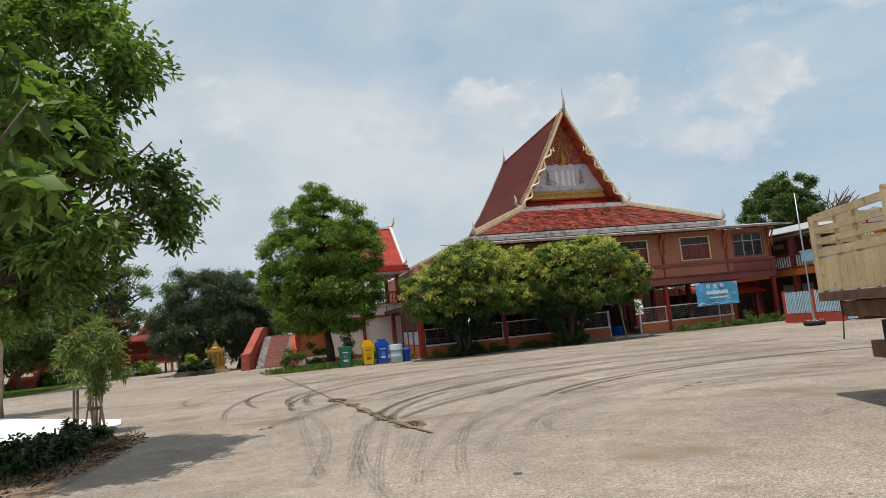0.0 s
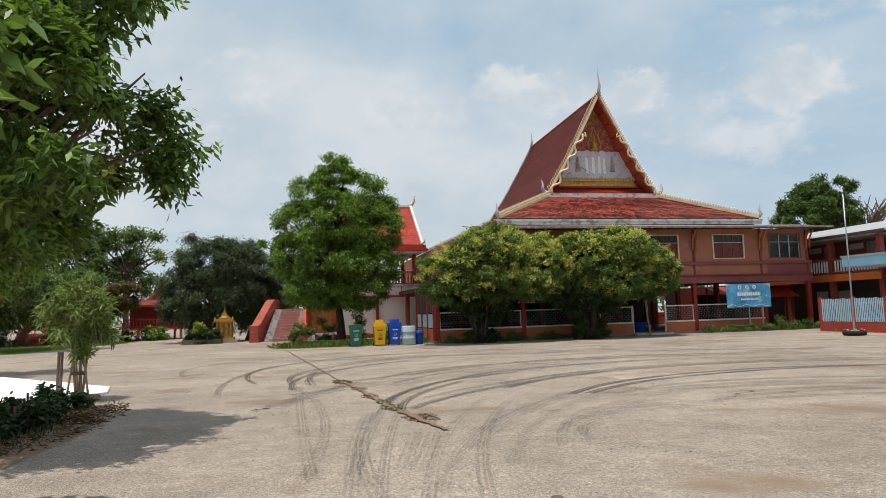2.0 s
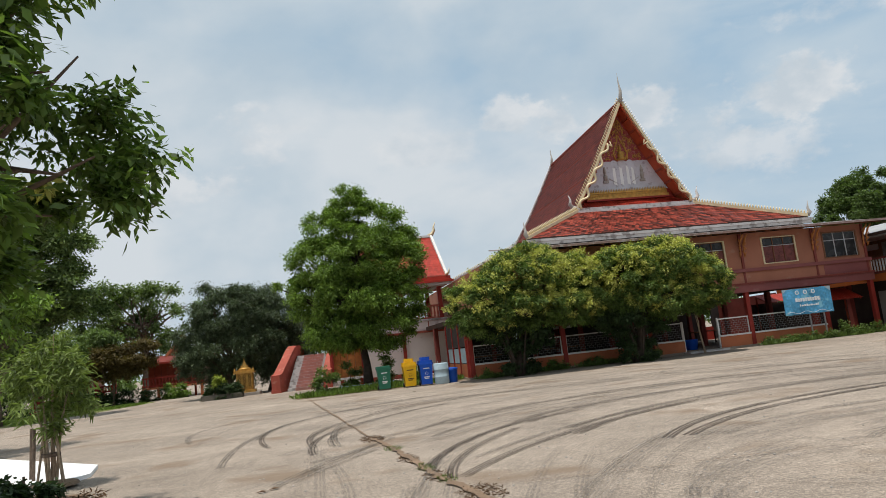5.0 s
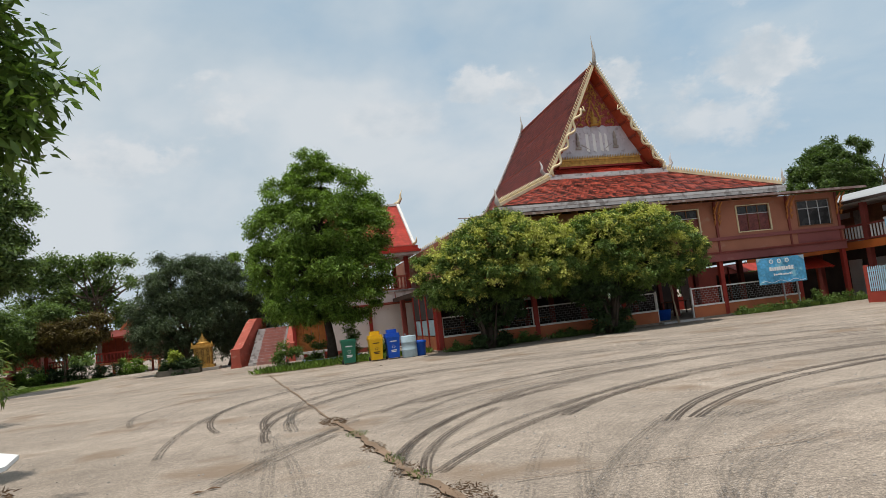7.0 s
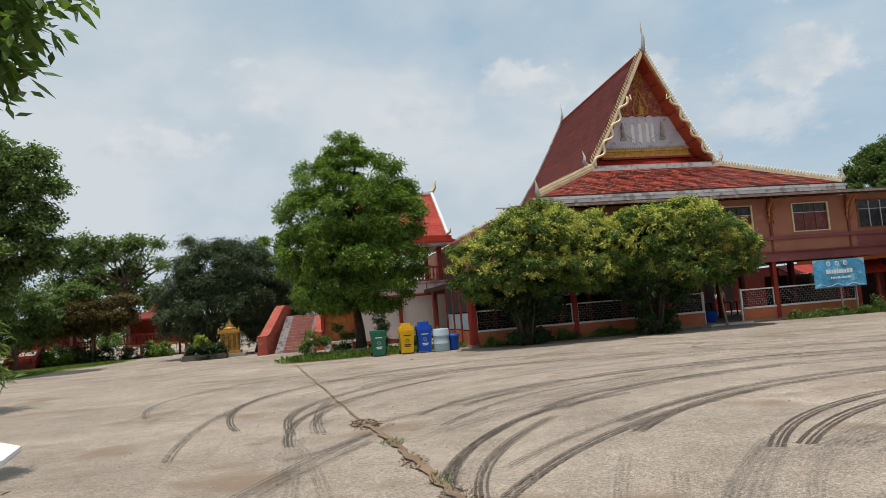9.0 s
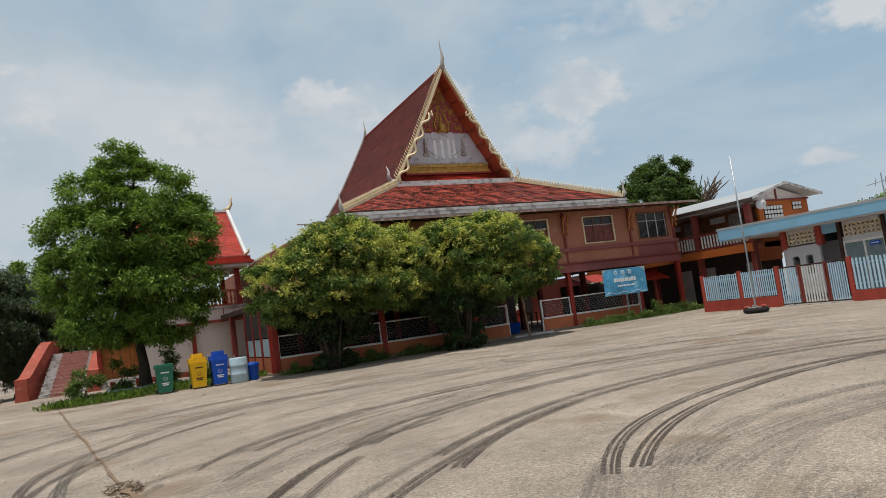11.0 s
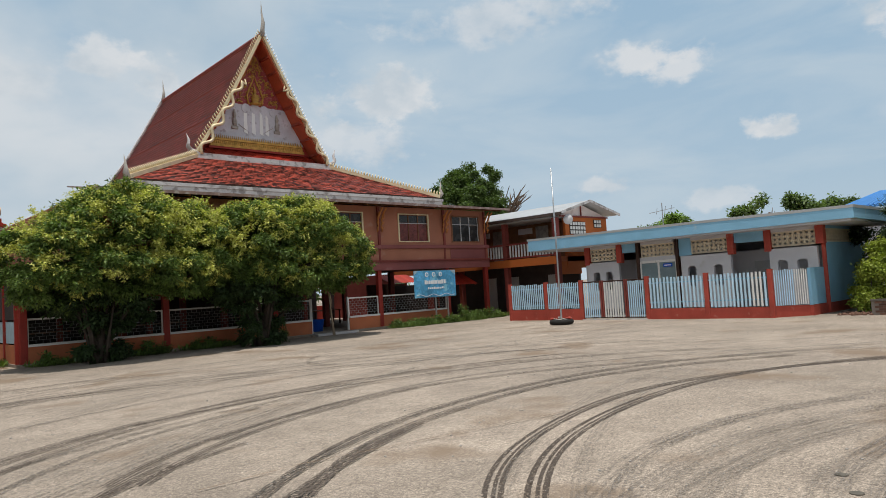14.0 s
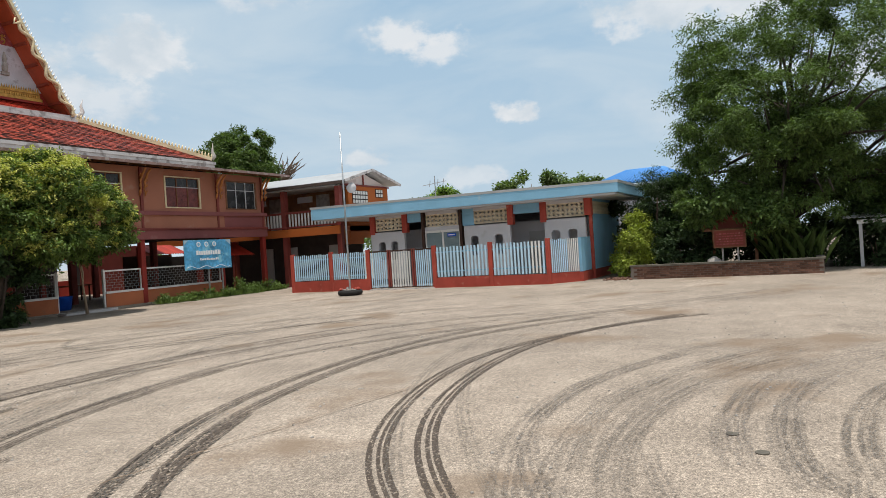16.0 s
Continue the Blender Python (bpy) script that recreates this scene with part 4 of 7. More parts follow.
# glazed door pair with a small blue sign
door = part("glass_door", Shape().box(BX - .02, 24.06, .1, BX, 25.64, 2.2), frosted, block, "pale frosted sliding door pair")
part("door_frame", Shape().box(BX - .07, 24.02, .1, BX + .04, 24.07, 2.3).box(BX - .07, 25.63, .1, BX + .04, 25.68, 2.3).box(BX - .07, 24.8, .1, BX + .04, 24.87, 2.2).box(BX - .07, 24.07, 2.2, BX + .04, 25.63, 2.3), white_paint, door)
part("head_panel", Shape().box(BX - .05, 24.02, 2.302, BX + .05, 25.68, 2.458), grey_white, block)
part("blue_sign", Shape().box(BX - .09, 24.2, 2.0, BX - .075, 24.6, 2.14), bin_blue, block, "small blue plate with white lettering bars")
part("sign_bar", Shape().box(BX - .095, 24.25, 2.05, BX - .09, 24.55, 2.09), white_ink, block)
part("end_panel", Shape().box(26.26, 18.54, .36, BX + .04, 18.64, 1.62), sky_blue, block)
part("end_plinth", Shape().box(26.21, 18.5, 0, BX + .04, 18.66, .34), brick_red, block)
for y in (27.3, 28.0):
    bs = thing("wash_basin", (BX + .3, y, 1.0), "pale ceramic wash basin behind the wall", "basin", "basins")
    part("bowl", Shape().lathe(BX + .3, y, [(.05, .06), (.06, .9), (.2, 1.0), (.24, 1.12), (.2, 1.1), (.05, 1.0)], 12), grey_white, bs, smooth=True)

# fence: brick-red base and posts, pale blue slats, a three-leaf gate
FX = 25.2
fence = thing("yard_fence", (FX, 25, 0), "brick-red fence with pale blue and white metal slats", "fence")
POSTS = (31.05, 29.0, 27.15, 24.1, 21.72, 19.47)
for y in POSTS:
    part("post", Shape().box(FX - .08, y - .08, 0, FX + .08, y + .08, 1.66, .015), brick_red, fence)
slat_mesh = Shape().box(-.006, -.034, 0, .018, .034, 1.0, .004)
slat_a, slat_b = slat_mesh.mesh("slat", slat_blue), slat_mesh.mesh("slat", slat_white)


def slats(p, q, z0, z1, n, parent, pale=()):
    d = Vector((q[0] - p[0], q[1] - p[1]))
    ang = math.atan2(-d.x, d.y)
    for k in range(n):
        t = (k + .5) / n
        s = new("slat", slat_b if k in pale else slat_a)
        s.parent = parent
        s.matrix_parent_inverse = Matrix.Translation(parent.location).inverted() if parent.type == "EMPTY" else Matrix()
        s.matrix_basis = pose(p[0] + d.x * t - .045, p[1] + d.y * t, z0 + .008 * math.sin(k * 5.3), .25 * math.sin(k * 3.1), 0, math.degrees(ang)) @ Matrix.Diagonal((1, d.length / n / .135, z1 - z0 + .012 * math.sin(k * 7.9), 1))


for (y0, y1), top in (((31.05, 29.0), .46), ((29.0, 27.15), .46), ((24.1, 21.72), .40), ((21.72, 19.47), .38)):
    part("base_wall", Shape().box(FX - .06, y1 + .081, 0, FX + .06, y0 - .081, top), brick_red, fence)
    part("rail", Shape().box(FX - .02, y1 + .081, .62, FX + .02, y0 - .081, .66).box(FX - .02, y1 + .081, 1.36, FX + .02, y0 - .081, 1.40), sky_blue, fence)
    slats((FX, y0 - .1), (FX, y1 + .1), top + .03, 1.58, 17 if y0 > 25 else 15, fence, pale=(11, 12, 13) if y0 == 21.72 else ())
part("base_wall", Shape().plate([(FX + .07, 19.40, 0), (26.2, 18.62, 0), (26.2, 18.62, .36), (FX + .07, 19.40, .38)], .12), brick_red, fence)
slats((FX + .1, 19.40), (26.2, 18.62), .40, 1.60, 15, fence, pale=(9, 10, 11, 12, 13, 14))
gate = thing("sliding_gate", (FX, 25.6, .03), "three-leaf metal gate with blue and cream slats", "gate")
part("frame", Shape().box(FX - .03, 24.2, .06, FX + .03, 27.05, .12).box(FX - .03, 24.2, 1.52, FX + .03, 27.05, 1.58), dark_wood, gate)
for y in (26.2, 26.1, 25.08, 24.98):
    part("stile", Shape().box(FX - .035, y - .03, .12, FX + .035, y + .03, 1.60), maroon, gate)
for y0, y1, pl in ((27.03, 26.25, ()), (26.05, 25.13, tuple(range(8))), (24.93, 24.22, ())):
    slats((FX, y0), (FX, y1), .10, 1.52, 8, gate, pale=pl)
for y in (26.6, 25.6, 24.6):
    part("roller", Shape().tube([(FX - .02, y, .04), (FX + .02, y, .04)], .04, 10), steel, gate)
part("gate_track", Shape().box(FX - .12, 24.1, .0, FX + .12, 27.1, .03), old_white, fence)

# flag pole in a tyre
pole = thing("flag_pole", (22.75, 26.45, 0), "slim grey metal pole standing in an old tyre", "pole")
part("tyre", Shape().lathe(22.75, 26.45, [(.30, .0), (.44, .03), (.47, .11), (.44, .19), (.30, .21), (.27, .11)], 20), rubber, pole, smooth=True)
part("concrete_fill", Shape().lathe(22.75, 26.45, [(.29, .02), (.29, .19), (.1, .22)], 14), stone, pole)
part("mast", Shape().tube([(22.75, 26.45, .1), (22.75, 26.45, 2.4), (22.74, 26.45, 6.1)], [.035, .035, .022], 8), steel, pole, smooth=True)
part("stay", Shape().tube([(22.62, 26.35, .2), (22.68, 26.4, 1.35), (22.74, 26.44, 5.4)], [.02, .018, .006], 6).tube([(22.88, 26.55, .2), (22.82, 26.5, 1.35)], .018, 6), steel, pole)
rk = random.Random(8)
for k in range(8):
    a = k * .8
    x, y, r = 22.75 + .35 * math.cos(a), 26.45 + .35 * math.sin(a), rk.uniform(.05, .09)
    solid("stone", Shape().lathe(x, y, [(r * .5, .19), (r, .19 + r * .6), (r * .7, .19 + r * 1.1), (.01, .19 + r * 1.3)], 6, k), brick_red if k % 3 == 0 else stone, "rough broken stone lying on the tyre", "stone", "stones on the tyre")

# ---------------------------------------------------------------- balcony wing behind the fence
wing = thing("balcony_wing", (31, 36, 0), "two-storey orange and maroon wing with railed balcony, pale sheet roof", "house")
part("roof_sheet", Shape().plate([(28.95, 30.65, 5.12), (31.5, 30.65, 5.80), (31.5, 44, 5.80), (28.95, 44, 5.12)][::-1], -.05).plate([(31.5, 30.65, 5.80), (34.3, 30.65, 5.14), (34.3, 44, 5.14), (31.5, 44, 5.80)][::-1], -.05), white_roof, wing)
part("barge_board", Shape().bar((28.95, 30.62, 5.08), (31.5, 30.62, 5.76), .05, .13, (0, 0, 1)).bar((31.5, 30.62, 5.76), (34.3, 30.62, 5.10), .05, .13), old_white, wing)
part("eave_board", Shape().box(28.93, 30.65, 4.96, 28.98, 44, 5.10), old_timber, wing)
part("gable_wall", Shape().box(30.0, 31.2, 2.3, 33.8, 31.35, 4.95), orange_paint, wing)
part("gable_head", Shape().plate([(29.6, 31.25, 5.0), (33.9, 31.25, 5.0), (31.5, 31.25, 5.66)], .05), pink_wall, wing)
part("gable_trim", Shape().box(29.5, 31.15, 4.94, 33.9, 31.2, 5.02).box(31.42, 31.18, 5.02, 31.5, 31.22, 5.6), maroon, wing)
for x0, x1, z0, z1 in ((30.35, 31.75, 4.05, 4.72), (32.55, 33.25, 4.42, 4.85)):
    gb = part("glass_blocks", Shape().box(x0, 31.17, z0, x1, 31.198, z1), dark_gap, wing, "white glass-block window")
    nx = int((x1 - x0) / .2)
    nz = max(2, int((z1 - z0) / .2))
    for i in range(nx):
        for j in range(nz):
            w_, h_ = (x1 - x0) / nx, (z1 - z0) / nz
            part("block", Shape().box(x0 + i * w_ + .03, 31.155, z0 + j * h_ + .03, x0 + (i + 1) * w_ - .03, 31.168, z0 + (j + 1) * h_ - .03), white_paint, gb)
part("balcony_slab", Shape().box(29.2, 31.2, 2.66, 33.9, 44, 2.92), orange_wall, wing)
part("edge_beam", Shape().box(29.08, 31.2, 2.55, 29.198, 44, 2.95), orange_paint, wing)
part("ceiling", Shape().box(29.05, 31.4, 4.9, 33.8, 44, 4.95), ceiling_grey, wing)
part("inner_wall", Shape().box(31.2, 31.4, 2.92, 31.35, 44, 4.9), brown_wood, wing)
for y in (33.2, 36.4, 39.5):
    part("inner_door", Shape().box(31.16, y, 2.93, 31.198, y + .85, 4.75), curtain_grey, wing)
    part("inner_vent", Shape().box(31.16, y + 1.1, 4.4, 31.198, y + 2.1, 4.72), grey_white, wing)
for y in (31.32, 34.7, 38.2, 41.7):
    part("column", Shape().box(29.2, y - .13, 0, 29.46, y + .13, 4.9), maroon, wing)
part("hand_rail", Shape().box(29.18, 31.45, 3.72, 29.30, 44, 3.82).box(29.18, 31.45, 3.0, 29.30, 44, 3.08), maroon, wing)
rail_mesh = Shape().box(-.02, -.045, 0, .02, .045, .64, .01).mesh("baluster", white_paint)
for k in range(60):
    y = 31.55 + k * .2
    if min(abs(y - c) for c in (31.32, 34.7, 38.2, 41.7)) < .2:
        continue
    b = new("baluster", rail_mesh)
    b.parent, b.matrix_parent_inverse = wing, Matrix.Translation(wing.location).inverted()
    b.matrix_basis = pose(29.24, y, 3.08)
# near-black wall paints the shade under the balcony
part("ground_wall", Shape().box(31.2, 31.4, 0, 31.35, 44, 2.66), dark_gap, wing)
for y in (32.5, 35.5, 37.2):
    part("ground_door", Shape().box(31.15, y, .05, 31.198, y + .9, 2.05), ceiling_grey, wing)
part("orange_panel", Shape().box(29.5, 31.22, 2.0, 31.2, 31.34, 2.66), orange_paint, wing)
lamp = thing("loudspeaker_horn", (29.6, 30.95, 4.9), "round grey loudspeaker horn on the wing's corner", "loudspeaker")
part("bell", Shape().tube([(29.9, 31.1, 4.85), (29.82, 31.0, 4.82), (29.7, 30.85, 4.78), (29.62, 30.72, 4.75)], [.06, .10, .2, .26], 14), grey_white, lamp, smooth=True)
part("arm", Shape().tube([(29.9, 31.25, 4.9), (29.86, 31.05, 4.84)], .03, 6), steel, lamp)

# ---------------------------------------------------------------- sign on two posts
sign = thing("event_sign", (23.5, 34.3, 0), "blue printed vinyl sign on two thin posts", "sign")
part("board", Shape().box(22.2, 34.28, 1.28, 24.9, 34.31, 2.55, .004), sign_blue, sign)
for x in (23.55, 24.35):
    part("post", Shape().box(x - .03, 34.315, 0, x + .03, 34.365, 2.5), steel, sign)
pr = Shape()
for k, (a, b, z, h) in enumerate(((22.85, 24.25, 1.98, .15), (23.05, 24.1, 1.70, .06))):
    x = a
    rk2 = random.Random(k)
    while x < b:
        w_ = rk2.uniform(.05, .14)
        pr.box(x, 34.268, z - h / 2, min(b, x + w_), 34.278, z + h / 2 + rk2.uniform(0, .05))
        x += w_ + .03
tagged(part("lettering", pr, white_ink, sign, "rows of white lettering"), kind="stuff")
for x in (23.0, 23.45, 23.9):
    part("emblem", Shape().tube([(x, 34.266, 2.36), (x, 34.279, 2.36)], .11, 18), white_ink, sign, "round white emblem")
    part("emblem_core", Shape().tube([(x, 34.262, 2.36), (x, 34.265, 2.36)], .07, 14), sky_blue, sign)
wv = [(22.3 + 2.5 * k / 30, 34.27, 1.38 + .05 * math.sin(k * .62)) for k in range(31)]
part("wave_line", Shape().tube(wv, .012, 4), white_ink, sign)
part("corner_patch", Shape().plate([(22.21, 34.272, 2.54), (22.21, 34.272, 2.35), (22.45, 34.272, 2.54)][::-1], -.004), drum_grey, sign)
part("corner_patch", Shape().plate([(24.89, 34.272, 2.54), (24.55, 34.272, 2.54), (24.89, 34.272, 2.3)][::-1], -.004), drum_grey, sign)

# ---------------------------------------------------------------- bins
def wheelie(x, y, mat, label, marks, hood=True):
    b = thing("wheelie_bin", (x, y, 0), label, "bin", "bins by the hall")
    v = []
    for z, w_, d_ in ((.06, .23, .24), (.92, .29, .33)):
        v += [(x - w_, y - d_, z), (x + w_, y - d_, z), (x + w_, y + d_, z), (x - w_, y + d_, z)]
    part("body", Shape().add(v, [(3, 2, 1, 0), (4, 5, 6, 7)] + [(i, (i + 1) % 4, 4 + (i + 1) % 4, 4 + i) for i in range(4)]), mat, b)
    part("rim", Shape().box(x - .32, y - .36, .922, x + .32, y + .36, .985, .03), mat, b)
    if hood:
        part("lid", Shape().box(x - .30, y - .33, .987, x + .30, y + .34, 1.10, .05).box(x - .20, y - .24, 1.102, x + .20, y + .26, 1.26, .04), mat, b)
        part("flap", Shape().box(x - .15, y - .252, 1.12, x + .15, y - .242, 1.24), mat, b)
    else:
        part("lid", Shape().box(x - .31, y - .37, .987, x + .31, y + .38, 1.05, .06), mat, b)
    part("handle", Shape().tube([(x - .25, y + .38, .98), (x + .25, y + .38, .98)], .025, 8), mat, b)
    for s in (-1, 1):
        part("wheel", Shape().tube([(x + s * .24, y + .26, .10), (x + s * .29, y + .26, .10)], .10, 14), rubber, b)
    k = Shape()
    yf = lambda z: y - .24 - .09 * (z - .06) / .86 - .006
    for z, w_ in ((.74, .14), (.36, .13), (.30, .10)):
        k.plate([(x - w_, yf(z), z), (x + w_, yf(z), z), (x + w_, yf(z + .04), z + .04), (x - w_, yf(z + .04), z + .04)], -.004)
    for i in range(3):
        a = i * 2.09 + .5
        c, d = (x + .08 * math.cos(a), .54 + .08 * math.sin(a)), (x + .08 * math.cos(a + 1.6), .54 + .08 * math.sin(a + 1.6))
        k.bar((c[0], yf(c[1]), c[1]), (d[0], yf(d[1]), d[1]), .012, .035, (0, 1, 0))
    part("print", k, marks, b, "printed recycling mark and lettering bars")
    return b


wheelie(2.45, 35.35, bin_green, "dark green plastic wheelie bin with a white printed mark", white_ink, False)
wheelie(3.60, 35.25, bin_yellow, "yellow plastic wheelie bin with a hooded lid", dark_wood)
wheelie(4.32, 35.15, bin_blue, "blue plastic wheelie bin with a hooded lid", white_ink)
drum = thing("plastic_drum", (5.0, 34.95, 0), "faded blue-grey plastic drum with a pipe", "drum")
part("body", Shape().lathe(5.0, 34.95, [(.30, 0), (.33, .05), (.33, .3), (.345, .32), (.33, .34), (.33, .62), (.345, .64), (.33, .66), (.33, .88), (.30, .92), (.27, .90)], 22), drum_grey, drum, smooth=True)
part("pipe", Shape().tube([(4.85, 34.8, .5), (4.85, 34.8, 1.02)], .025, 8), steel, drum)
tub = thing("blue_bucket", (5.52, 35.1, 0), "small blue plastic bucket bin", "bucket")
part("body", Shape().lathe(5.52, 35.1, [(.20, 0), (.25, .55), (.27, .56), (.27, .60), (.22, .6)], 18), bin_blue, tub, smooth=True)
part("lid", Shape().lathe(5.52, 35.1, [(.27, .602), (.26, .64), (.08, .67)], 18), bin_blue, tub, smooth=True)

# ---------------------------------------------------------------- open pavilion with the red roof
pav = thing("open_pavilion", (4.5, 49, 0), "raised open pavilion with pale pink walls and bright red tiled roof", "pavilion")
part("wall", Shape().box(2.6, 46.8, .25, 7.65, 47.0, 2.62).box(7.45, 47.002, .25, 7.65, 52, 2.62), pink_wall, pav)
part("plinth", Shape().box(2.55, 46.72, 0, 7.7, 52, .248), pink_red, pav)
part("ledge", Shape().box(2.5, 46.55, 2.64, 7.85, 52, 2.76, .02), pink_red, pav)
part("upper_wall", Shape().box(2.55, 46.7, 2.762, 7.75, 52, 3.36), pink_wall, pav)
part("deck", Shape().box(2.5, 46.6, 3.362, 7.85, 52, 3.46, .02), old_white, pav)
part("wall_seam", Shape().box(6.55, 46.685, 2.8, 6.6, 46.699, 3.34), pink_red, pav)
for x in (2.62, 5.06, 7.5):
    for y in (46.9, 51.7):
        part("post", Shape().box(x - .13, y - .13, 3.46, x + .13, y + .13, 5.5, .02), red_paint, pav)
part("red_pillar", Shape().box(4.85, 46.66, .25, 5.05, 46.798, 2.62), red_paint, pav)
part("rail", Shape().box(2.75, 46.72, 4.2, 7.37, 46.86, 4.32, .02).box(2.75, 46.74, 3.46, 7.37, 46.84, 3.56), pink_red, pav)
bal_mesh = Shape().lathe(0, 0, [(.05, 0), (.035, .1), (.07, .25), (.035, .42), (.05, .64)], 8).mesh("baluster", pink_red, True)
for k in range(22):
    b = new("baluster", bal_mesh)
    b.parent, b.matrix_parent_inverse = pav, Matrix.Translation(pav.location).inverted()
    b.matrix_basis = pose(2.9 + k * .208, 46.79, 3.56)
part("beam", Shape().box(2.3, 46.75, 5.45, 7.9, 46.95, 5.62).box(2.3, 51.6, 5.45, 7.9, 51.8, 5.62).box(2.5, 46.952, 5.45, 2.7, 51.6, 5.62).box(7.4, 46.952, 5.45, 7.6, 51.6, 5.62).box(2.05, 46.15, 5.48, 8.2, 46.25, 5.638), white_paint, pav)
part("eave_band", Shape().box(1.9, 46.0, 5.64, 8.35, 52.6, 5.76, .02).box(2.0, 46.1, 5.762, 8.25, 52.5, 5.82), tile_bright, pav)
part("eave_red", Shape().box(2.05, 46.2, 5.822, 8.2, 52.4, 6.02), tile_bright, pav)
pq = ((2.1, 46.3, 6.03), (7.95, 46.3, 6.03), (7.72, 49.2, 9.0), (2.3, 49.2, 9.0))
part("roof_deck", Shape().plate(pq, .08).plate([(7.95, 52.1, 6.03), (2.1, 52.1, 6.03), (2.3, 49.2, 9.0), (7.72, 49.2, 9.0)], .08), red_wood, pav)
tagged(part("roof_tiles", tiled(pq, 0, 0, 30, 18), tile_bright, pav, "bright red diamond roof tiles"), kind="stuff")
for xa, xb in ((7.98, 7.75), (2.07, 2.27)):
    part("barge_board", Shape().bar((xa, 46.25, 6.05), (xb, 49.2, 9.08), .16, .22).bar((xa, 52.15, 6.05), (xb, 49.2, 9.08), .16, .22), white_paint, pav)
part("ridge", Shape().box(2.25, 49.1, 9.0, 7.75, 49.3, 9.14, .03), white_paint, pav)
part("horn_finial", Shape().tube([(7.55, 49.2, 9.1), (7.85, 49.2, 9.2), (8.02, 49.2, 9.45), (8.02, 49.2, 9.7), (8.16, 49.2, 10.05)], [.1, .13, .10, .06, .008], 7), pale_gold, pav, smooth=True)
part("horn_finial", Shape().tube([(7.9, 46.25, 6.05), (8.1, 46.1, 6.2), (8.15, 46.05, 6.5)], [.08, .07, .008], 7), pale_gold, pav, smooth=True)

lower = thing("panelled_annex", (.9, 47.5, 0), "low annex with varnished folding doors and red columns", "building")
part("side_wall", Shape().box(.38, 47.2, 0, .5, 51, 2.5).box(.5, 50.9, 0, 2.5, 51, 2.5), pink_wall, lower)
part("lintel", Shape().box(.36, 47.0, 2.1, 2.54, 47.25, 2.62), red_paint, lower)
part("roof_sheet", Shape().box(.35, 46.6, 2.64, 2.5, 51.1, 2.72), metal_roof, lower)
for x in (.46, 2.35):
    part("column", Shape().box(x - .1, 46.9, 0, x + .1, 47.1, 2.63), red_paint, lower)
for k in range(4):
    x = .58 + k * .44
    part("folding_door", Shape().box(x, 47.3, .35, x + .42, 47.36, 2.1).box(x + .06, 47.28, .5, x + .38, 47.3, 1.1).box(x + .06, 47.28, 1.2, x + .38, 47.3, 2.0), teak, lower)
part("step", Shape().box(.4, 46.7, 0, 2.3, 47.28, .34, .02), old_white, lower)
bench = thing("stone_bench", (1.4, 44.0, 0), "white stone bench with a red base", "bench")
part("seat", Shape().box(.6, 43.7, .40, 2.3, 44.2, .50, .03), old_white, bench)
part("leg", Shape().box(.8, 43.8, 0, 1.0, 44.1, .40), red_paint, bench)
part("leg", Shape().box(1.9, 43.8, 0, 2.1, 44.1, .40), red_paint, bench)

# ---------------------------------------------------------------- stair with sloping balustrades
stair = thing("temple_stair", (-1.7, 48, 0), "tiled stair between faded red stepped balustrades", "stair")
N, RISE, RUN, SX0, SX1, SY = 12, .172, .27, -2.25, -.10, 46.6
for k in range(N):
    y = SY + k * RUN
    part("step", Shape().box(SX0 + .45, y, 0, SX1 - .42, SY + N * RUN + 1, (k + 1) * RISE, .006) if k == N - 1 else Shape().box(SX0 + .45, y, k * RISE * .0, SX1 - .42, y + RUN, (k + 1) * RISE), step_pink, stair)
    part("step_side", Shape().box(SX0, y, 0, SX0 + .448, y + RUN, (k + 1) * RISE + .002), old_white, stair)
    part("step_side", Shape().box(SX1 - .418, y, 0, SX1, y + RUN, (k + 1) * RISE + .002), old_white, stair)
    part("step_nosing", Shape().box(SX0 + .45, y - .015, (k + 1) * RISE + .001, SX1 - .42, y + .04, (k + 1) * RISE + .012), old_white, stair)
top_y, top_z = SY + N * RUN, N * RISE
for x0, x1 in ((SX0 - .42, SX0 - .002), (SX1 + .002, SX1 + .42)):
    xm = (x0 + x1) / 2
    side = Shape()
    ring = [(SY - .25, 0), (SY - .25, .95), (SY + .35, 1.02), (top_y - .6, 2.5), (top_y - .2, 2.66), (top_y + .7, 2.66), (top_y + .7, 0)]
    n = len(ring)
    side.add([(x0, y, z) for y, z in ring] + [(x1, y, z) for y, z in ring], [tuple(range(n))[::-1], tuple(range(n, 2 * n))] + [(i, (i + 1) % n, n + (i + 1) % n, n + i) for i in range(n)])
    lean = (lambda y: -.42 * max(0.0, 1 - (y - SY) / (N * RUN))) if x0 < SX0 else (lambda y: 0.0)
    side.v = [(x + lean(y), y, z) for x, y, z in side.v]
    part("balustrade", side, pink_red, stair)
    cap = Shape()
    for (ya, za), (yb, zb) in zip(ring[1:5], ring[2:6]):
        cap.bar((xm + lean(ya), ya, za + .03), (xm + lean(yb), yb, zb + .03), .52, .10)
    part("coping", cap, pink_red, stair)
    part("end_post", Shape().box(x0 - .08 + lean(SY), SY - .42, 0, x1 + .08 + lean(SY), SY - .252, .18).box(x0 - .04 + lean(SY), SY - .38, .182, x1 + .04 + lean(SY), SY - .253, .98), pink_red, stair)
    part("rail_panel", Shape().box(x0 + .04, top_y + .72, 0, x1 - .04, top_y + 3.4, 2.7), orange_wall, stair)
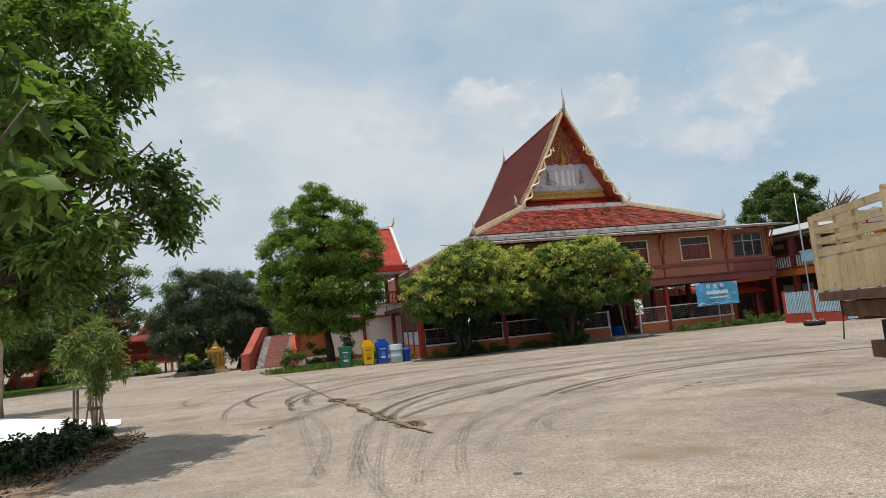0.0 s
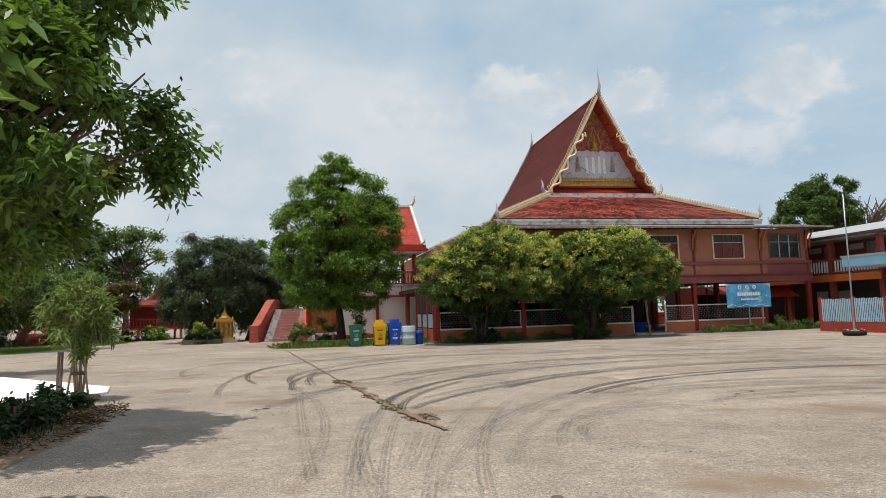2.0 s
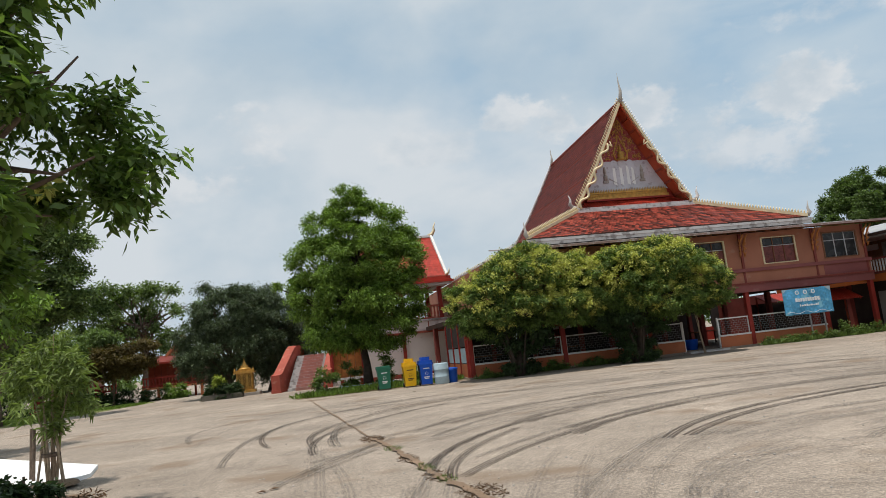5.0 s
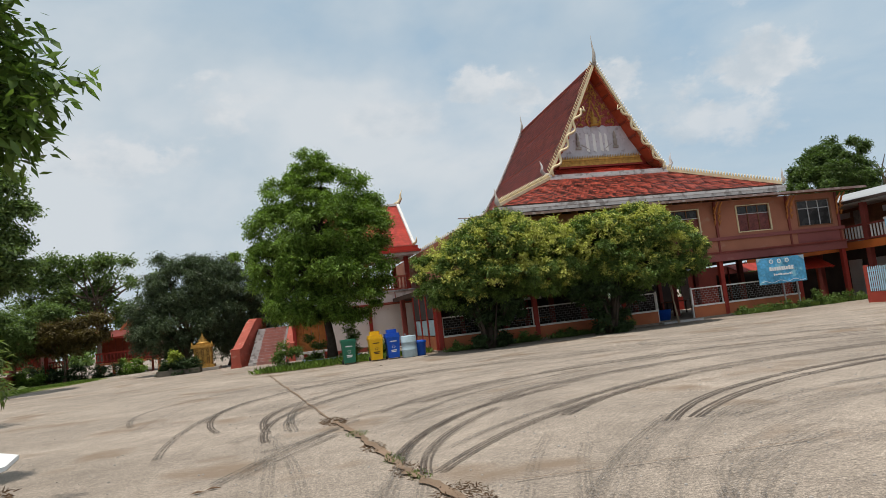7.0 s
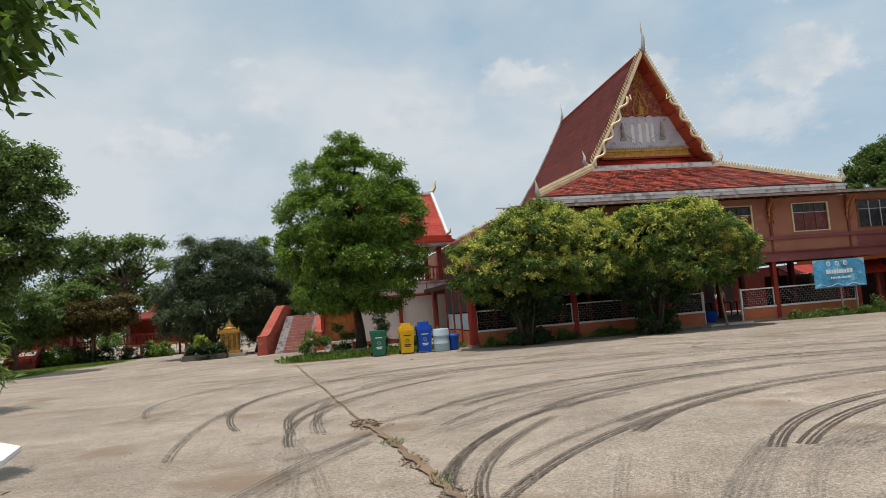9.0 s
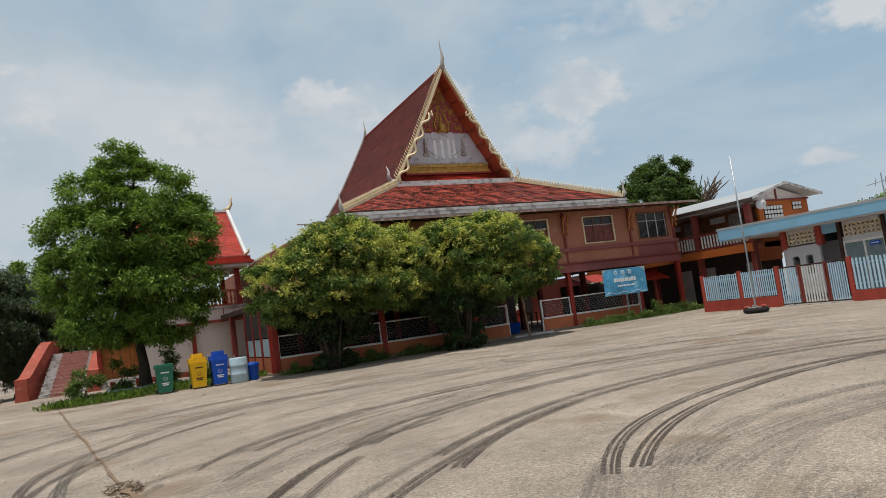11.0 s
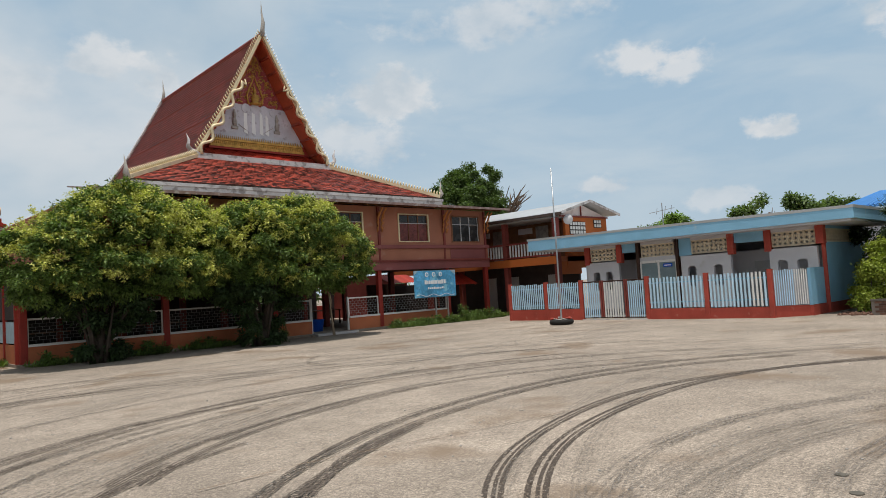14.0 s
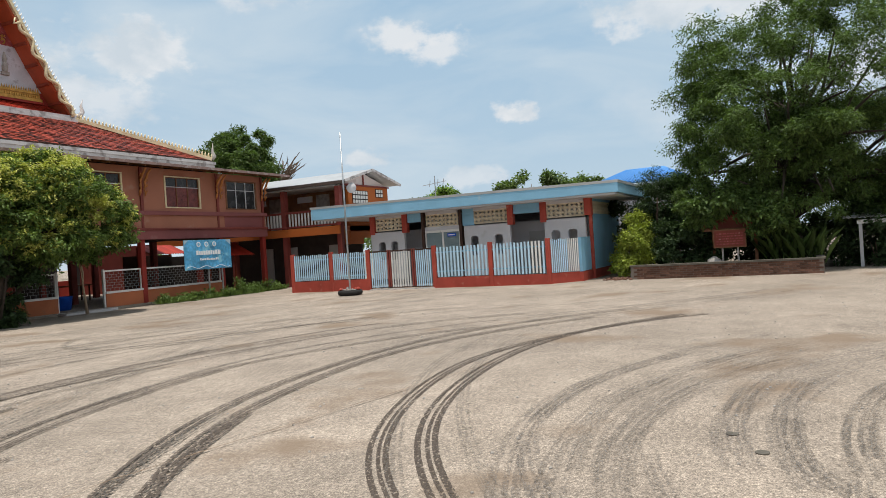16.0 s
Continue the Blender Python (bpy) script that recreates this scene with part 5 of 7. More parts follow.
part("landing_beam", Shape().box(SX0 - .4, top_y + 2.6, 2.9, SX1 + .4, top_y + 2.8, 3.15), pink_red, stair)
part("landing_wall", Shape().box(SX0, top_y + 1.3, 0, SX1, top_y + 3.4, 2.07), dark_gap, stair)
for x0, x1 in ((SX0 - .43, SX0 - .421), (SX1 - .012, SX1)):
    for k in range(4):
        y, z = SY + .55 + k * .62, .35 + k * .42
        part("side_panel", Shape().plate([(x0 - .3 * (1 - k / 5), y, z), (x0 - .3 * (1 - k / 5), y + .5, z + .34), (x0 - .3 * (1 - k / 5), y + .5, z + .72), (x0 - .3 * (1 - k / 5), y, z + .38)], .02), orange_wall, stair) if x0 < SX0 else None
# the flight runs slightly askew
for ob in stair.children:
    for v in ob.data.vertices:
        v.co.x += .20 * max(0.0, v.co.y - SY)

# ---------------------------------------------------------------- golden shrine and planter
shrine = thing("gold_shrine", (-4.85, 48.9, 0), "small gilded shrine with lattice windows on a grey base", "shrine")
SXc, SYc = -4.85, 48.9
part("base", Shape().box(SXc - .9, SYc - .8, 0, SXc + .9, SYc + .8, .18, .03), stone, shrine)
part("plinth", Shape().box(SXc - .62, SYc - .55, .182, SXc + .62, SYc + .55, .34, .03), gold, shrine)
part("body", Shape().box(SXc - .5, SYc - .42, .342, SXc + .5, SYc + .42, 1.35, .06), gold, shrine)
lat = Shape()
for c in range(3):
    for r in range(5):
        x, z = SXc - .3 + c * .3, .5 + r * .17
        lat.tube([(x + .07 * math.cos(a * .8), SYc - .435, z + .08 * math.sin(a * .8)) for a in range(9)], .012, 4)
tagged(part("lattice", lat, dark_wood, shrine), kind="stuff")
part("cornice", Shape().box(SXc - .62, SYc - .55, 1.352, SXc + .62, SYc + .55, 1.45, .03).box(SXc - .52, SYc - .45, 1.452, SXc + .52, SYc + .45, 1.56, .03), gold, shrine)
part("spire", Shape().lathe(SXc, SYc, [(.42, 1.562), (.36, 1.66), (.22, 1.72), (.26, 1.8), (.12, 1.88), (.14, 1.95), (.05, 2.05), (.01, 2.3)], 10), gold, shrine, smooth=True)
for s in (-1, 1):
    part("corner_finial", Shape().lathe(SXc + s * .55, SYc - .48, [(.06, 1.452), (.07, 1.52), (.01, 1.7)], 7), gold, shrine)
planter = thing("stone_planter", (-6.0, 47.5, 0), "low dark stone planter filled with dark shrubs", "planter")
part("wall", Shape().box(-7.2, 46.9, 0, -4.9, 47.05, .30, .02).box(-7.2, 48.05, 0, -4.9, 48.2, .30, .02).box(-7.2, 47.052, 0, -7.05, 48.048, .30).box(-5.05, 47.052, 0, -4.9, 48.048, .30), dark_stone, planter)
part("soil", Shape().box(-7.05, 47.05, 0, -5.05, 48.05, .25), soil, planter)

# ---------------------------------------------------------------- trees
# two clipped broad trees before the hall, yellow with new growth on top
T1 = [(7.2, 33.5, 3.25, 1.8, 1.7, 1.3), (9.0, 33.5, 3.9, 2.2, 1.8, 1.6), (11.3, 33.6, 3.55, 1.7, 1.6, 1.55), (8.4, 33.0, 2.85, 2.3, 1.4, 0.75), (10.6, 33.2, 2.9, 1.6, 1.4, .75)]
T2 = [(13.7, 33.4, 3.8, 1.7, 1.6, 1.4), (15.6, 33.4, 4.0, 1.9, 1.7, 1.45), (17.0, 33.5, 3.3, 1.6, 1.6, 1.3), (15.0, 33.0, 2.75, 2.2, 1.4, .75), (13.2, 33.4, 2.9, 1.1, 1.2, .75)]
YEL = ("new_growth", leaf_yellow, 6500, (0, -0.45, .7), .10)
tree("clipped_tree", (8.2, 33.7, 0), (8.7, 33.6, 2.9), .16, T1, 19000, 9, .115, leaf_bush, 11, "broad clipped tree with yellow-green new leaves and bare twisted trunk", dark_bark, spread=.26, inner=.85, ragged=.12, slim=.42, fork=.1, extra=[YEL], per_clump=60, tight=.72)
tree("clipped_tree", (13.6, 33.2, 0), (14.6, 33.4, 2.9), .18, T2, 18000, 9, .115, leaf_bush, 12, "broad clipped tree with yellow-green new leaves and dark trunk", dark_bark, spread=.26, inner=.85, ragged=.12, slim=.42, fork=.1, extra=[YEL], per_clump=60, tight=.72)
tree("thin_tree", (17.55, 34.2, 0), (17.1, 33.9, 2.6), .05, [(16.9, 33.8, 2.8, .9, .8, .6)], 260, 8, .18, leaf_bush, 13, "slender pale multi-stemmed young tree by the gateway", pale_bark, fork=.05)
rt = random.Random(3)
for (bx, by), n in (((8.2, 33.5), 9), ((13.6, 33.1), 7)):
    s_ = thing("basal_shoots", (bx, by, 0), "leafy shoots growing round the trunk base", "shrub", "shoots under the trees")
    for k in range(n):
        a = rt.uniform(0, 6.28)
        part("stem", Shape().tube([(bx + .2 * math.cos(a), by + .2 * math.sin(a), 0), (bx + .4 * math.cos(a), by + .4 * math.sin(a), .9), (bx + .8 * math.cos(a), by + .5 * math.sin(a), 2.2)], [.05, .04, .02], 6), dark_bark, s_, smooth=True)
    part("leaves", leaf_mesh("leaves", *foliage([(bx + .1, by - .1, .8, .75, .55, .9), (bx + .3, by, 1.8, 1.3, .7, .7), (bx - .5, by, 2.0, 1.2, .7, .6)], 1500, 8, .15, 20 + n, .3, inner=.2), leaf_dark), leaf_dark, s_)
# tall round tree beside the bins
T3 = [(1.8, 39.5, 9.0, 1.15, 1.1, 1.2), (0.8, 39.4, 7.9, 1.6, 1.5, 1.3), (3.0, 39.4, 7.8, 1.8, 1.5, 1.5), (0.4, 39.4, 6.3, 1.8, 1.7, 1.5), (3.6, 39.5, 6.3, 1.7, 1.7, 1.6), (1.9, 38.8, 6.4, 2.1, 1.6, 1.8), (.1, 39.4, 4.7, 1.7, 1.7, 1.3),
      (3.4, 39.3, 4.5, 1.8, 1.7, 1.4), (1.5, 38.6, 4.5, 1.9, 1.6, 1.4), (0.8, 39.0, 3.1, 1.6, 1.6, 1.0), (2.9, 39.1, 3.0, 1.7, 1.5, 1.0), (-1.7, 39.4, 5.4, .8, .7, .45), (1.7, 38.7, 2.5, 1.7, 1.2, .7), (1.9, 38.6, 7.8, 1.5, 1.1, 1.2)]
tree("round_tree", (2.05, 39.6, 0), (1.9, 39.6, 7.5), .22, T3, 25000, 9, .15, leaf_mid, 21, "tall dense green tree with a dark trunk by the bins", dark_bark, spread=.36, inner=.72, ragged=.12, slim=.36, fork=.3, per_clump=48, tight=1.0)
# dark weeping trees behind the shrine
T4 = [(-5.9, 51, 4.9, 2.3, 2.0, 1.9), (-7.6, 51, 4.0, 1.7, 1.5, 1.7), (-7.3, 50.6, 2.2, 1.5, 1.2, 1.2), (-4.6, 51.2, 2.2, 1.9, 1.2, 1.4), (-4.3, 51.2, 4.6, 1.7, 1.7, 1.9), (-6.3, 50.6, 3.0, 2.4, 1.8, 1.4), (-3.2, 51.5, 3.6, 1.6, 1.5, 1.8), (-7.1, 51, 6.3, .5, .5, .8), (-5.1, 51, 6.4, .8, .7, .6)]
tree("weeping_tree", (-6.1, 51, 0), (-5.9, 51, 4.2), .22, T4, 16000, 10, .16, leaf_weep, 22, "dense dark green weeping tree behind the gold shrine", spread=.6, droop=.5, inner=.75, ragged=.16, slim=.3, fork=.25, per_clump=40, tight=.8)
T5 = [(-2.6, 52.5, 5.0, 1.5, 1.4, 1.6), (-1.9, 52.5, 3.7, 1.6, 1.3, 1.6), (-2.4, 52.5, 2.0, 1.8, 1.2, 1.4), (-3.2, 52.3, 6.2, .8, .8, .7)]
tree("weeping_tree", (-3.6, 52.4, 0), (-2.8, 52.4, 4.6), .15, T5, 5500, 10, .18, leaf_weep, 23, "smaller feathery dark tree beside the stair", spread=.7, droop=.6, ragged=.25, slim=.22)
# near tree whose crown hangs over the start of the walk
T6 = [(-3.7, 11.4, 4.4, 1.6, 1.8, 1.4), (-3.4, 11.1, 5.9, 1.2, 1.5, 1.2), (-4.6, 11.8, 6.9, 1.8, 1.8, 1.6), (-2.58, 11.6, 3.78, .62, .75, .6), (-2.55, 11.2, 4.75, .55, .6, .5), (-3.1, 10.4, 3.7, .9, .9, .7), (-5.4, 12.4, 4.2, 1.7, 1.8, 1.7),
      (-3.5, 12.5, 3.4, 1.0, 1.0, .55), (-4.6, 11.9, 3.0, 1.4, 1.3, .6), (-5.8, 12.8, 8.2, 1.8, 1.8, 1.4), (-2.9, 11.3, 5.5, .5, .6, .6)]
tree("overhanging_tree", (-6.6, 12.8, 0), (-5.6, 12.6, 5.0), .16, [(b[0] - .28, *b[1:]) for b in T6], 4600, 11, .16, leaf_near, 31, "leafy tree with glossy compound leaves over the yard edge", spread=.46, inner=.62, ragged=.18, slim=.42, fork=.4, extra=[("yellow_leaves", leaf_yellow, 40, None, .12)], per_clump=26, tight=.9)
tree("broadleaf_tree", (-4.7, 6.6, 0), (-4.0, 6.9, 4.4), .10, [(-3.25, 7.0, 3.9, .5, .7, .7), (-3.6, 7.2, 5.0, .7, .8, .8)], 110, 6, .24, leaf_near, 36, "young tree with large soft drooping leaves", spread=.4, droop=.7, inner=.3, slim=.6)
# tall trees along the far edge of the compound
T7 = [(-16.2, 45, 10.6, 2.9, 2.5, 2.8), (-13.9, 45, 8.9, 1.4, 1.6, 1.6), (-14.9, 45, 6.6, 2.2, 2.0, 1.7), (-13.6, 45, 6.2, .9, 1.0, .8), (-16.5, 45, 4.6, 2.0, 2.0, 1.5), (-17.5, 45, 8, 2.5, 2.5, 2.5)]
tree("tall_tree", (-17.3, 45, 0), (-16.8, 45, 8), .28, T7, 8000, 9, .22, leaf_far, 32, "tall leafy tree at the edge of the compound", spread=.7, ragged=.3)
T8 = [(-14.6, 70, 9.6, 3.0, 2.5, 1.2), (-17.8, 70, 9.4, 2.8, 2.5, 1.5), (-12.4, 70, 8.2, 2.0, 2.2, 1.4), (-16.2, 70, 7.2, 3.0, 2.3, 1.3), (-19.8, 70, 7.8, 2.6, 2.2, 1.6), (-13.6, 70, 5.8, 1.8, 2, 1.1), (-18.8, 70, 5.6, 2.4, 2, 1.4), (-21.5, 69, 5.5, 2.6, 2, 2.0)]
tree("spreading_tree", (-15.5, 70, 0), (-15.4, 70, 7.4), .3, [(a, b, c - .5, d, e, f * .85) for a, b, c, d, e, f in T8], 4300, 9, .26, leaf_far, 33, "spreading tree with flat open tiers of leaves", spread=.9, droop=.1, inner=.3, ragged=.35, fork=.5)
T9 = [(-13.2, 59.5, 3.6, 1.2, 1.0, .9), (-15.2, 59, 3.6, 1.6, 1.4, .8), (-16.1, 59, 2.7, 1.2, 1.2, .9), (-13.9, 59, 2.7, 1.0, 1.1, .7)]
tree("russet_tree", (-15.2, 59, 0), (-15.1, 59, 3), .10, T9, 3000, 8, .20, leaf_rust, 34, "small tree with russet and green leaves", spread=.5)
T10 = [(-19.0, 57, 3.6, 2.0, 1.6, 1.9), (-21.6, 56, 3.6, 2.4, 1.6, 2.6), (-17.6, 58, 3.2, 1.4, 1.1, 1.5), (-16.4, 60, 4.6, 1.6, 1.2, 1.2)]
tree("shady_tree", (-19.3, 57, 0), (-19.2, 57, 3), .14, T10, 6500, 8, .20, leaf_far, 35, "low shady tree in the compound garden", spread=.6)
# mango tree and bare tree behind the hall, trees behind the block
T11 = [(40.5, 48, 8.5, 2.5, 2.3, 2.1), (41.4, 48, 10, 1.7, 2, 1.3), (39.0, 48, 7.6, 1.8, 2, 1.6), (41.9, 48, 7.8, 1.5, 2, 1.8)]
tree("mango_tree", (41.3, 48, 0), (41.4, 48, 7), .35, T11, 9000, 9, .24, leaf_shade, 41, "round dense mango tree behind the hall", spread=.5, slim=.3, ragged=.12, inner=.8, per_clump=60, tight=.75)
bare = thing("bare_tree", (46.1, 49, 0), "leafless grey tree behind the wing", "tree")
bt, rb = Shape(), random.Random(5)
bt.tube([(46.1, 49, 0), (46.2, 49, 4), (46.1, 49, 7.6)], [.2, .15, .1], 7)
for k in range(40):
    a, l_ = rb.uniform(0, 6.28), rb.uniform(1.4, 2.7)
    p = Vector((46.1, 49, rb.uniform(6.6, 7.7)))
    m = p + Vector((math.cos(a) * l_ * .5, math.sin(a) * l_ * .5, l_ * .55))
    bt.tube([p, m, m + Vector((math.cos(a + .4) * l_ * .4, math.sin(a + .4) * l_ * .4, l_ * .45))], [.07, .05, .025], 5)
    bt.tube([m, m + Vector((math.cos(a - .8) * l_ * .5, math.sin(a - .8) * l_ * .5, l_ * .3))], [.045, .02], 4)
part("branches", bt, bark, bare)
for i, (x, y, z, r, l_, m_) in enumerate(((55, 37.3, 5.6, 1.6, "bushy tree behind the toilet block", leaf_mid), (55, 30.5, 5.9, 1.7, "flat topped tree behind the toilet block", leaf_far), (60, 43, 5.6, 1.4, "small far tree beyond the wing", leaf_far), (55, 26.5, 5.4, 1.3, "low tree behind the toilet block", leaf_far))):
    tree("far_tree", (x, y, 0), (x, y, z), .2, [(x, y, z, r, r * 1.5, r * .75), (x, y + r, z - .6, r, r, r * .7), (x, y - r, z - .5, r, r, r * .8)], 900, 8, .28, m_, 60 + i, l_, spread=.6, ragged=.3)
ant = thing("tv_antenna", (56, 38.9, 0), "thin metal television antenna on a mast", "antenna")
part("mast", Shape().tube([(50, 36.5, 0), (50, 36.5, 7.2)], .04, 6), steel, ant)
part("elements", Shape().tube([(50, 35.5, 6.7), (50, 37.6, 6.5)], .025, 5).tube([(50, 35.7, 6.9), (50, 35.8, 6.4)], .02, 4).tube([(50, 36.2, 6.9), (50, 36.3, 6.4)], .02, 4).tube([(50, 36.9, 6.85), (50, 37, 6.35)], .02, 4), steel, ant)
# woods that close the horizon
rng_w = random.Random(17)
wb = []
for k in range(64):
    a = 2 * math.pi * k / 64
    d = 120 + rng_w.uniform(-8, 12)
    wb.append((5 + d * math.sin(a), 30 + d * math.cos(a), rng_w.uniform(1.8, 3.0), 8, 8, rng_w.uniform(2.4, 3.6)))
woods = tagged(new("far_woods", leaf_mesh("far_woods", *foliage(wb, 9000, 8, 1.0, 77, 2.2, ragged=.2), leaf_far)), "low belt of green woods round the horizon", "woods", kind="stuff")

# big shady tree, shrubs and shelter in the brick bed
T12 = [(31.0, 12.2, 7.2, 3.2, 3.4, 2.6), (30.4, 13.5, 6.2, 2.0, 1.6, 2.1), (30.5, 9.5, 7.4, 3.0, 3.2, 2.6), (30.0, 12.6, 4.6, 2.4, 3.0, 1.8), (30.5, 7.0, 6.0, 2.8, 3.0, 2.6), (30.3, 9.5, 4.2, 2.2, 2.8, 1.6), (31.3, 10.4, 9.0, 2.2, 2.4, 1.5), (31.5, 13.8, 3.2, 1.6, 2.2, 1.7), (31.5, 10.5, 2.6, 1.6, 2.4, 1.7), (32, 7.5, 3.2, 2.0, 2.4, 2.2), (30.6, 15.3, 3.4, 1.2, .9, 1.5), (29.4, 13.2, 3.7, 1.6, 2.4, 1.2), (29.4, 10.6, 3.4, 1.5, 2.0, 1.3), (30.2, 14.0, 7.4, 1.4, 1.0, 1.3), (28.0, 12.3, 4.3, 1.2, 2.6, .9), (28.1, 9.3, 4.4, 1.2, 2.2, 1.0), (30, 8, 3.0, 1.6, 2.0, 1.6), (27.5, 13.6, 3.2, .8, 1.5, .55), (27.3, 12.1, 2.5, .7, .9, .8), (27.7, 14.8, 2.5, .7, .7, .8), (27.6, 10.6, 2.6, .8, 1.0, .8)]
shade_tree = tree("shade_tree", (31.0, 11.5, 0), (31.0, 11.3, 6.5), .24, T12 + [(27.3, 12.2, 5.6, 1.3, 2.4, 1.2), (27.3, 9.6, 5.6, 1.3, 2.0, 1.2), (30.4, 11.6, 8.6, 1.8, 1.8, 1.4)], 32000, 9, .125, leaf_shade, 42, "large dense shade tree over the brick bed", dark_bark, spread=.42, inner=.62, ragged=.14, slim=.36, per_clump=55, tight=.8)
part("low_branches", leaf_mesh("low_branches", *foliage([(27.3, 13.4, 2.65, .5, 1.4, .6), (27.3, 12.3, 2.2, .5, .7, .7), (27.4, 14.6, 2.2, .5, .6, .7)], 1300, 9, .16, 46, .4, inner=.1), leaf_shade), leaf_shade, shade_tree)
T13 = [(27.9, 16.8, 1.1, .75, .55, .9), (28.2, 16.7, 1.8, .6, .5, .65), (27.7, 17.2, .6, .6, .5, .5)]
tree("lime_shrub", (28.0, 16.9, 0), (28.1, 16.9, 1.9), .05, T13, 2200, 8, .11, leaf_lime, 43, "tall yellow-green shrub against the blue wall", spread=.28, inner=.5)
T14 = [(29.0, 16.2, 2.6, .9, .7, 1.2), (28.8, 16.1, 1.3, .9, .7, .9)]
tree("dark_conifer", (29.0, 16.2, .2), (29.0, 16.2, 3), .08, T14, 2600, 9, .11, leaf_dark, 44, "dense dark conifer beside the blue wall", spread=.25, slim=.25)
# tall hedges are added; their dark leaves fill in the shade under the tree
for i, (x, y, z, r, rz, m_, l_) in enumerate(((33.5, 15.5, 1.8, 2.2, 2.2, leaf_dark, "tall added hedge behind the shelter, leaves dark as shade"), (33.5, 11.5, 1.8, 2.4, 2.2, leaf_dark, "tall added hedge under the shade tree, leaves dark as shade"), (33.5, 7.5, 1.8, 2.4, 2.2, leaf_dark, "tall added hedge behind the carport, leaves dark as shade"), (31.4, 17.6, 1.6, 1.2, 1.9, leaf_dark, "tall dark shrub at the block's side"), (29.6, 14.6, 1.2, 1.1, 1.2, leaf_dark, "dense dark shrub beside the shelter"), (27.9, 15.3, .95, .9, .8, leaf_dark, "dark leafy shrub in the brick bed"), (28.2, 14.3, .6, .7, .5, leaf_dark, "low dark shrub in the brick bed"), (29.5, 12.9, .6, 1.0, .6, leaf_dark, "shaded shrub under the tree"), (29.5, 9.0, .8, 1.2, .9, leaf_dark, "shaded shrub beyond the brick bed"), (33.0, 6.0, 1.2, 1.6, 1.4, leaf_far, "tall shrub behind the carport"))):
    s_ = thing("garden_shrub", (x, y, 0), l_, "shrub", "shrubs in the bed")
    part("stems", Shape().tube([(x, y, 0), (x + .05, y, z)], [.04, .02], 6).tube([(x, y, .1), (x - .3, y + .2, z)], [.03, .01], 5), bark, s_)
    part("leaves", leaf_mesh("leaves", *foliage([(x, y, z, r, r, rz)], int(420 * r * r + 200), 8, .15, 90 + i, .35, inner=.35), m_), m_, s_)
for i, (x, y) in enumerate(((28.3, 11.9), (28.0, 11.1))):
    p_ = thing("broadleaf_plant", (x, y, .2), "clump of long upright arching leaves", "plant", "long-leaved plants")
    rngp = np.random.default_rng(70 + i)
    n = 46
    a = rngp.random(n) * 6.28
    al = unit(np.stack([np.cos(a) * .5, np.sin(a) * .5, .6 + rngp.random(n) * .8], 1))
    fl_ = unit(np.stack([-np.sin(a), np.cos(a), np.zeros(n)], 1))
    ps = np.stack([x + rngp.normal(size=n) * .18, y + rngp.normal(size=n) * .3, .1 + rngp.random(n) * .6], 1)
    part("leaf_clump", leaf_mesh("leaf_clump", ps, al, fl_, .9 + .7 * rngp.random(n), .14 + .08 * rngp.random(n), leaf_shade), leaf_shade, p_)
    part("stalks", Shape().tube([(x, y - .2, .1), (x, y - .3, 1.0)], [.04, .02], 6).tube([(x, y + .2, .1), (x, y + .3, 1.1)], [.04, .02], 6), lawn_green, p_)
rock = solid("garden_rock", Shape().lathe(26.9, 14.05, [(.2, .2), (.27, .36), (.22, .54), (.08, .64), (.01, .66)], 9), stone, "rounded grey rock standing in the brick bed", "rock", smooth=True)
shelter = thing("small_shelter", (28.2, 13.4, .2), "small brown gabled notice shelter on posts", "shelter")
part("roof", Shape().plate([(27.6, 14.5, 1.62), (27.6, 13.45, 2.75), (29.0, 13.45, 2.75), (29.0, 14.5, 1.62)], .06).plate([(27.6, 13.45, 2.75), (27.6, 12.4, 1.6), (29.0, 12.4, 1.6), (29.0, 13.45, 2.75)], .06), brown_wood, shelter)
part("gable_board", Shape().plate([(27.75, 14.3, 1.6), (27.75, 12.6, 1.6), (27.75, 13.45, 2.6)], .04), board_red, shelter)
part("beam", Shape().box(27.6, 12.45, 1.52, 27.68, 14.45, 1.6), brown_wood, shelter)
for y in (12.75, 14.15):
    part("post", Shape().box(28.2, y - .05, .1, 28.3, y + .05, 2.1), brown_wood, shelter)
notice = thing("notice_board", (27.3, 13.6, .1), "dark red notice board with rows of lettering", "sign")
part("board", Shape().box(27.28, 13.05, .96, 27.32, 14.05, 1.52), board_red, notice)
# frame in brown, dimmed in colour for the tree's shade
part("frame", Shape().box(27.26, 13.02, .92, 27.33, 14.08, .958).box(27.26, 13.02, 1.522, 27.33, 14.08, 1.56).box(27.26, 13.02, .96, 27.33, 13.05, 1.52).box(27.26, 14.05, .96, 27.33, 14.08, 1.52), brown_wood, notice)
nl = Shape()
for r in range(5):
    y = 13.12
    rr = random.Random(r)
    while y < 13.95:
        w_ = rr.uniform(.04, .12)
        nl.box(27.272, y, 1.03 + r * .09, 27.279, min(13.98, y + w_), 1.07 + r * .09)
        y += w_ + .03
# lettering colour dimmed to stand in for the tree's shade
part("lettering", nl, carved, notice)
for y in (13.3, 13.8):
    part("post", Shape().box(27.325, y - .03, .1, 27.37, y + .03, .93), stone, notice)
carport = thing("carport", (30, 8, 0), "low carport with a white corrugated sheet roof", "carport")
sh = Shape()
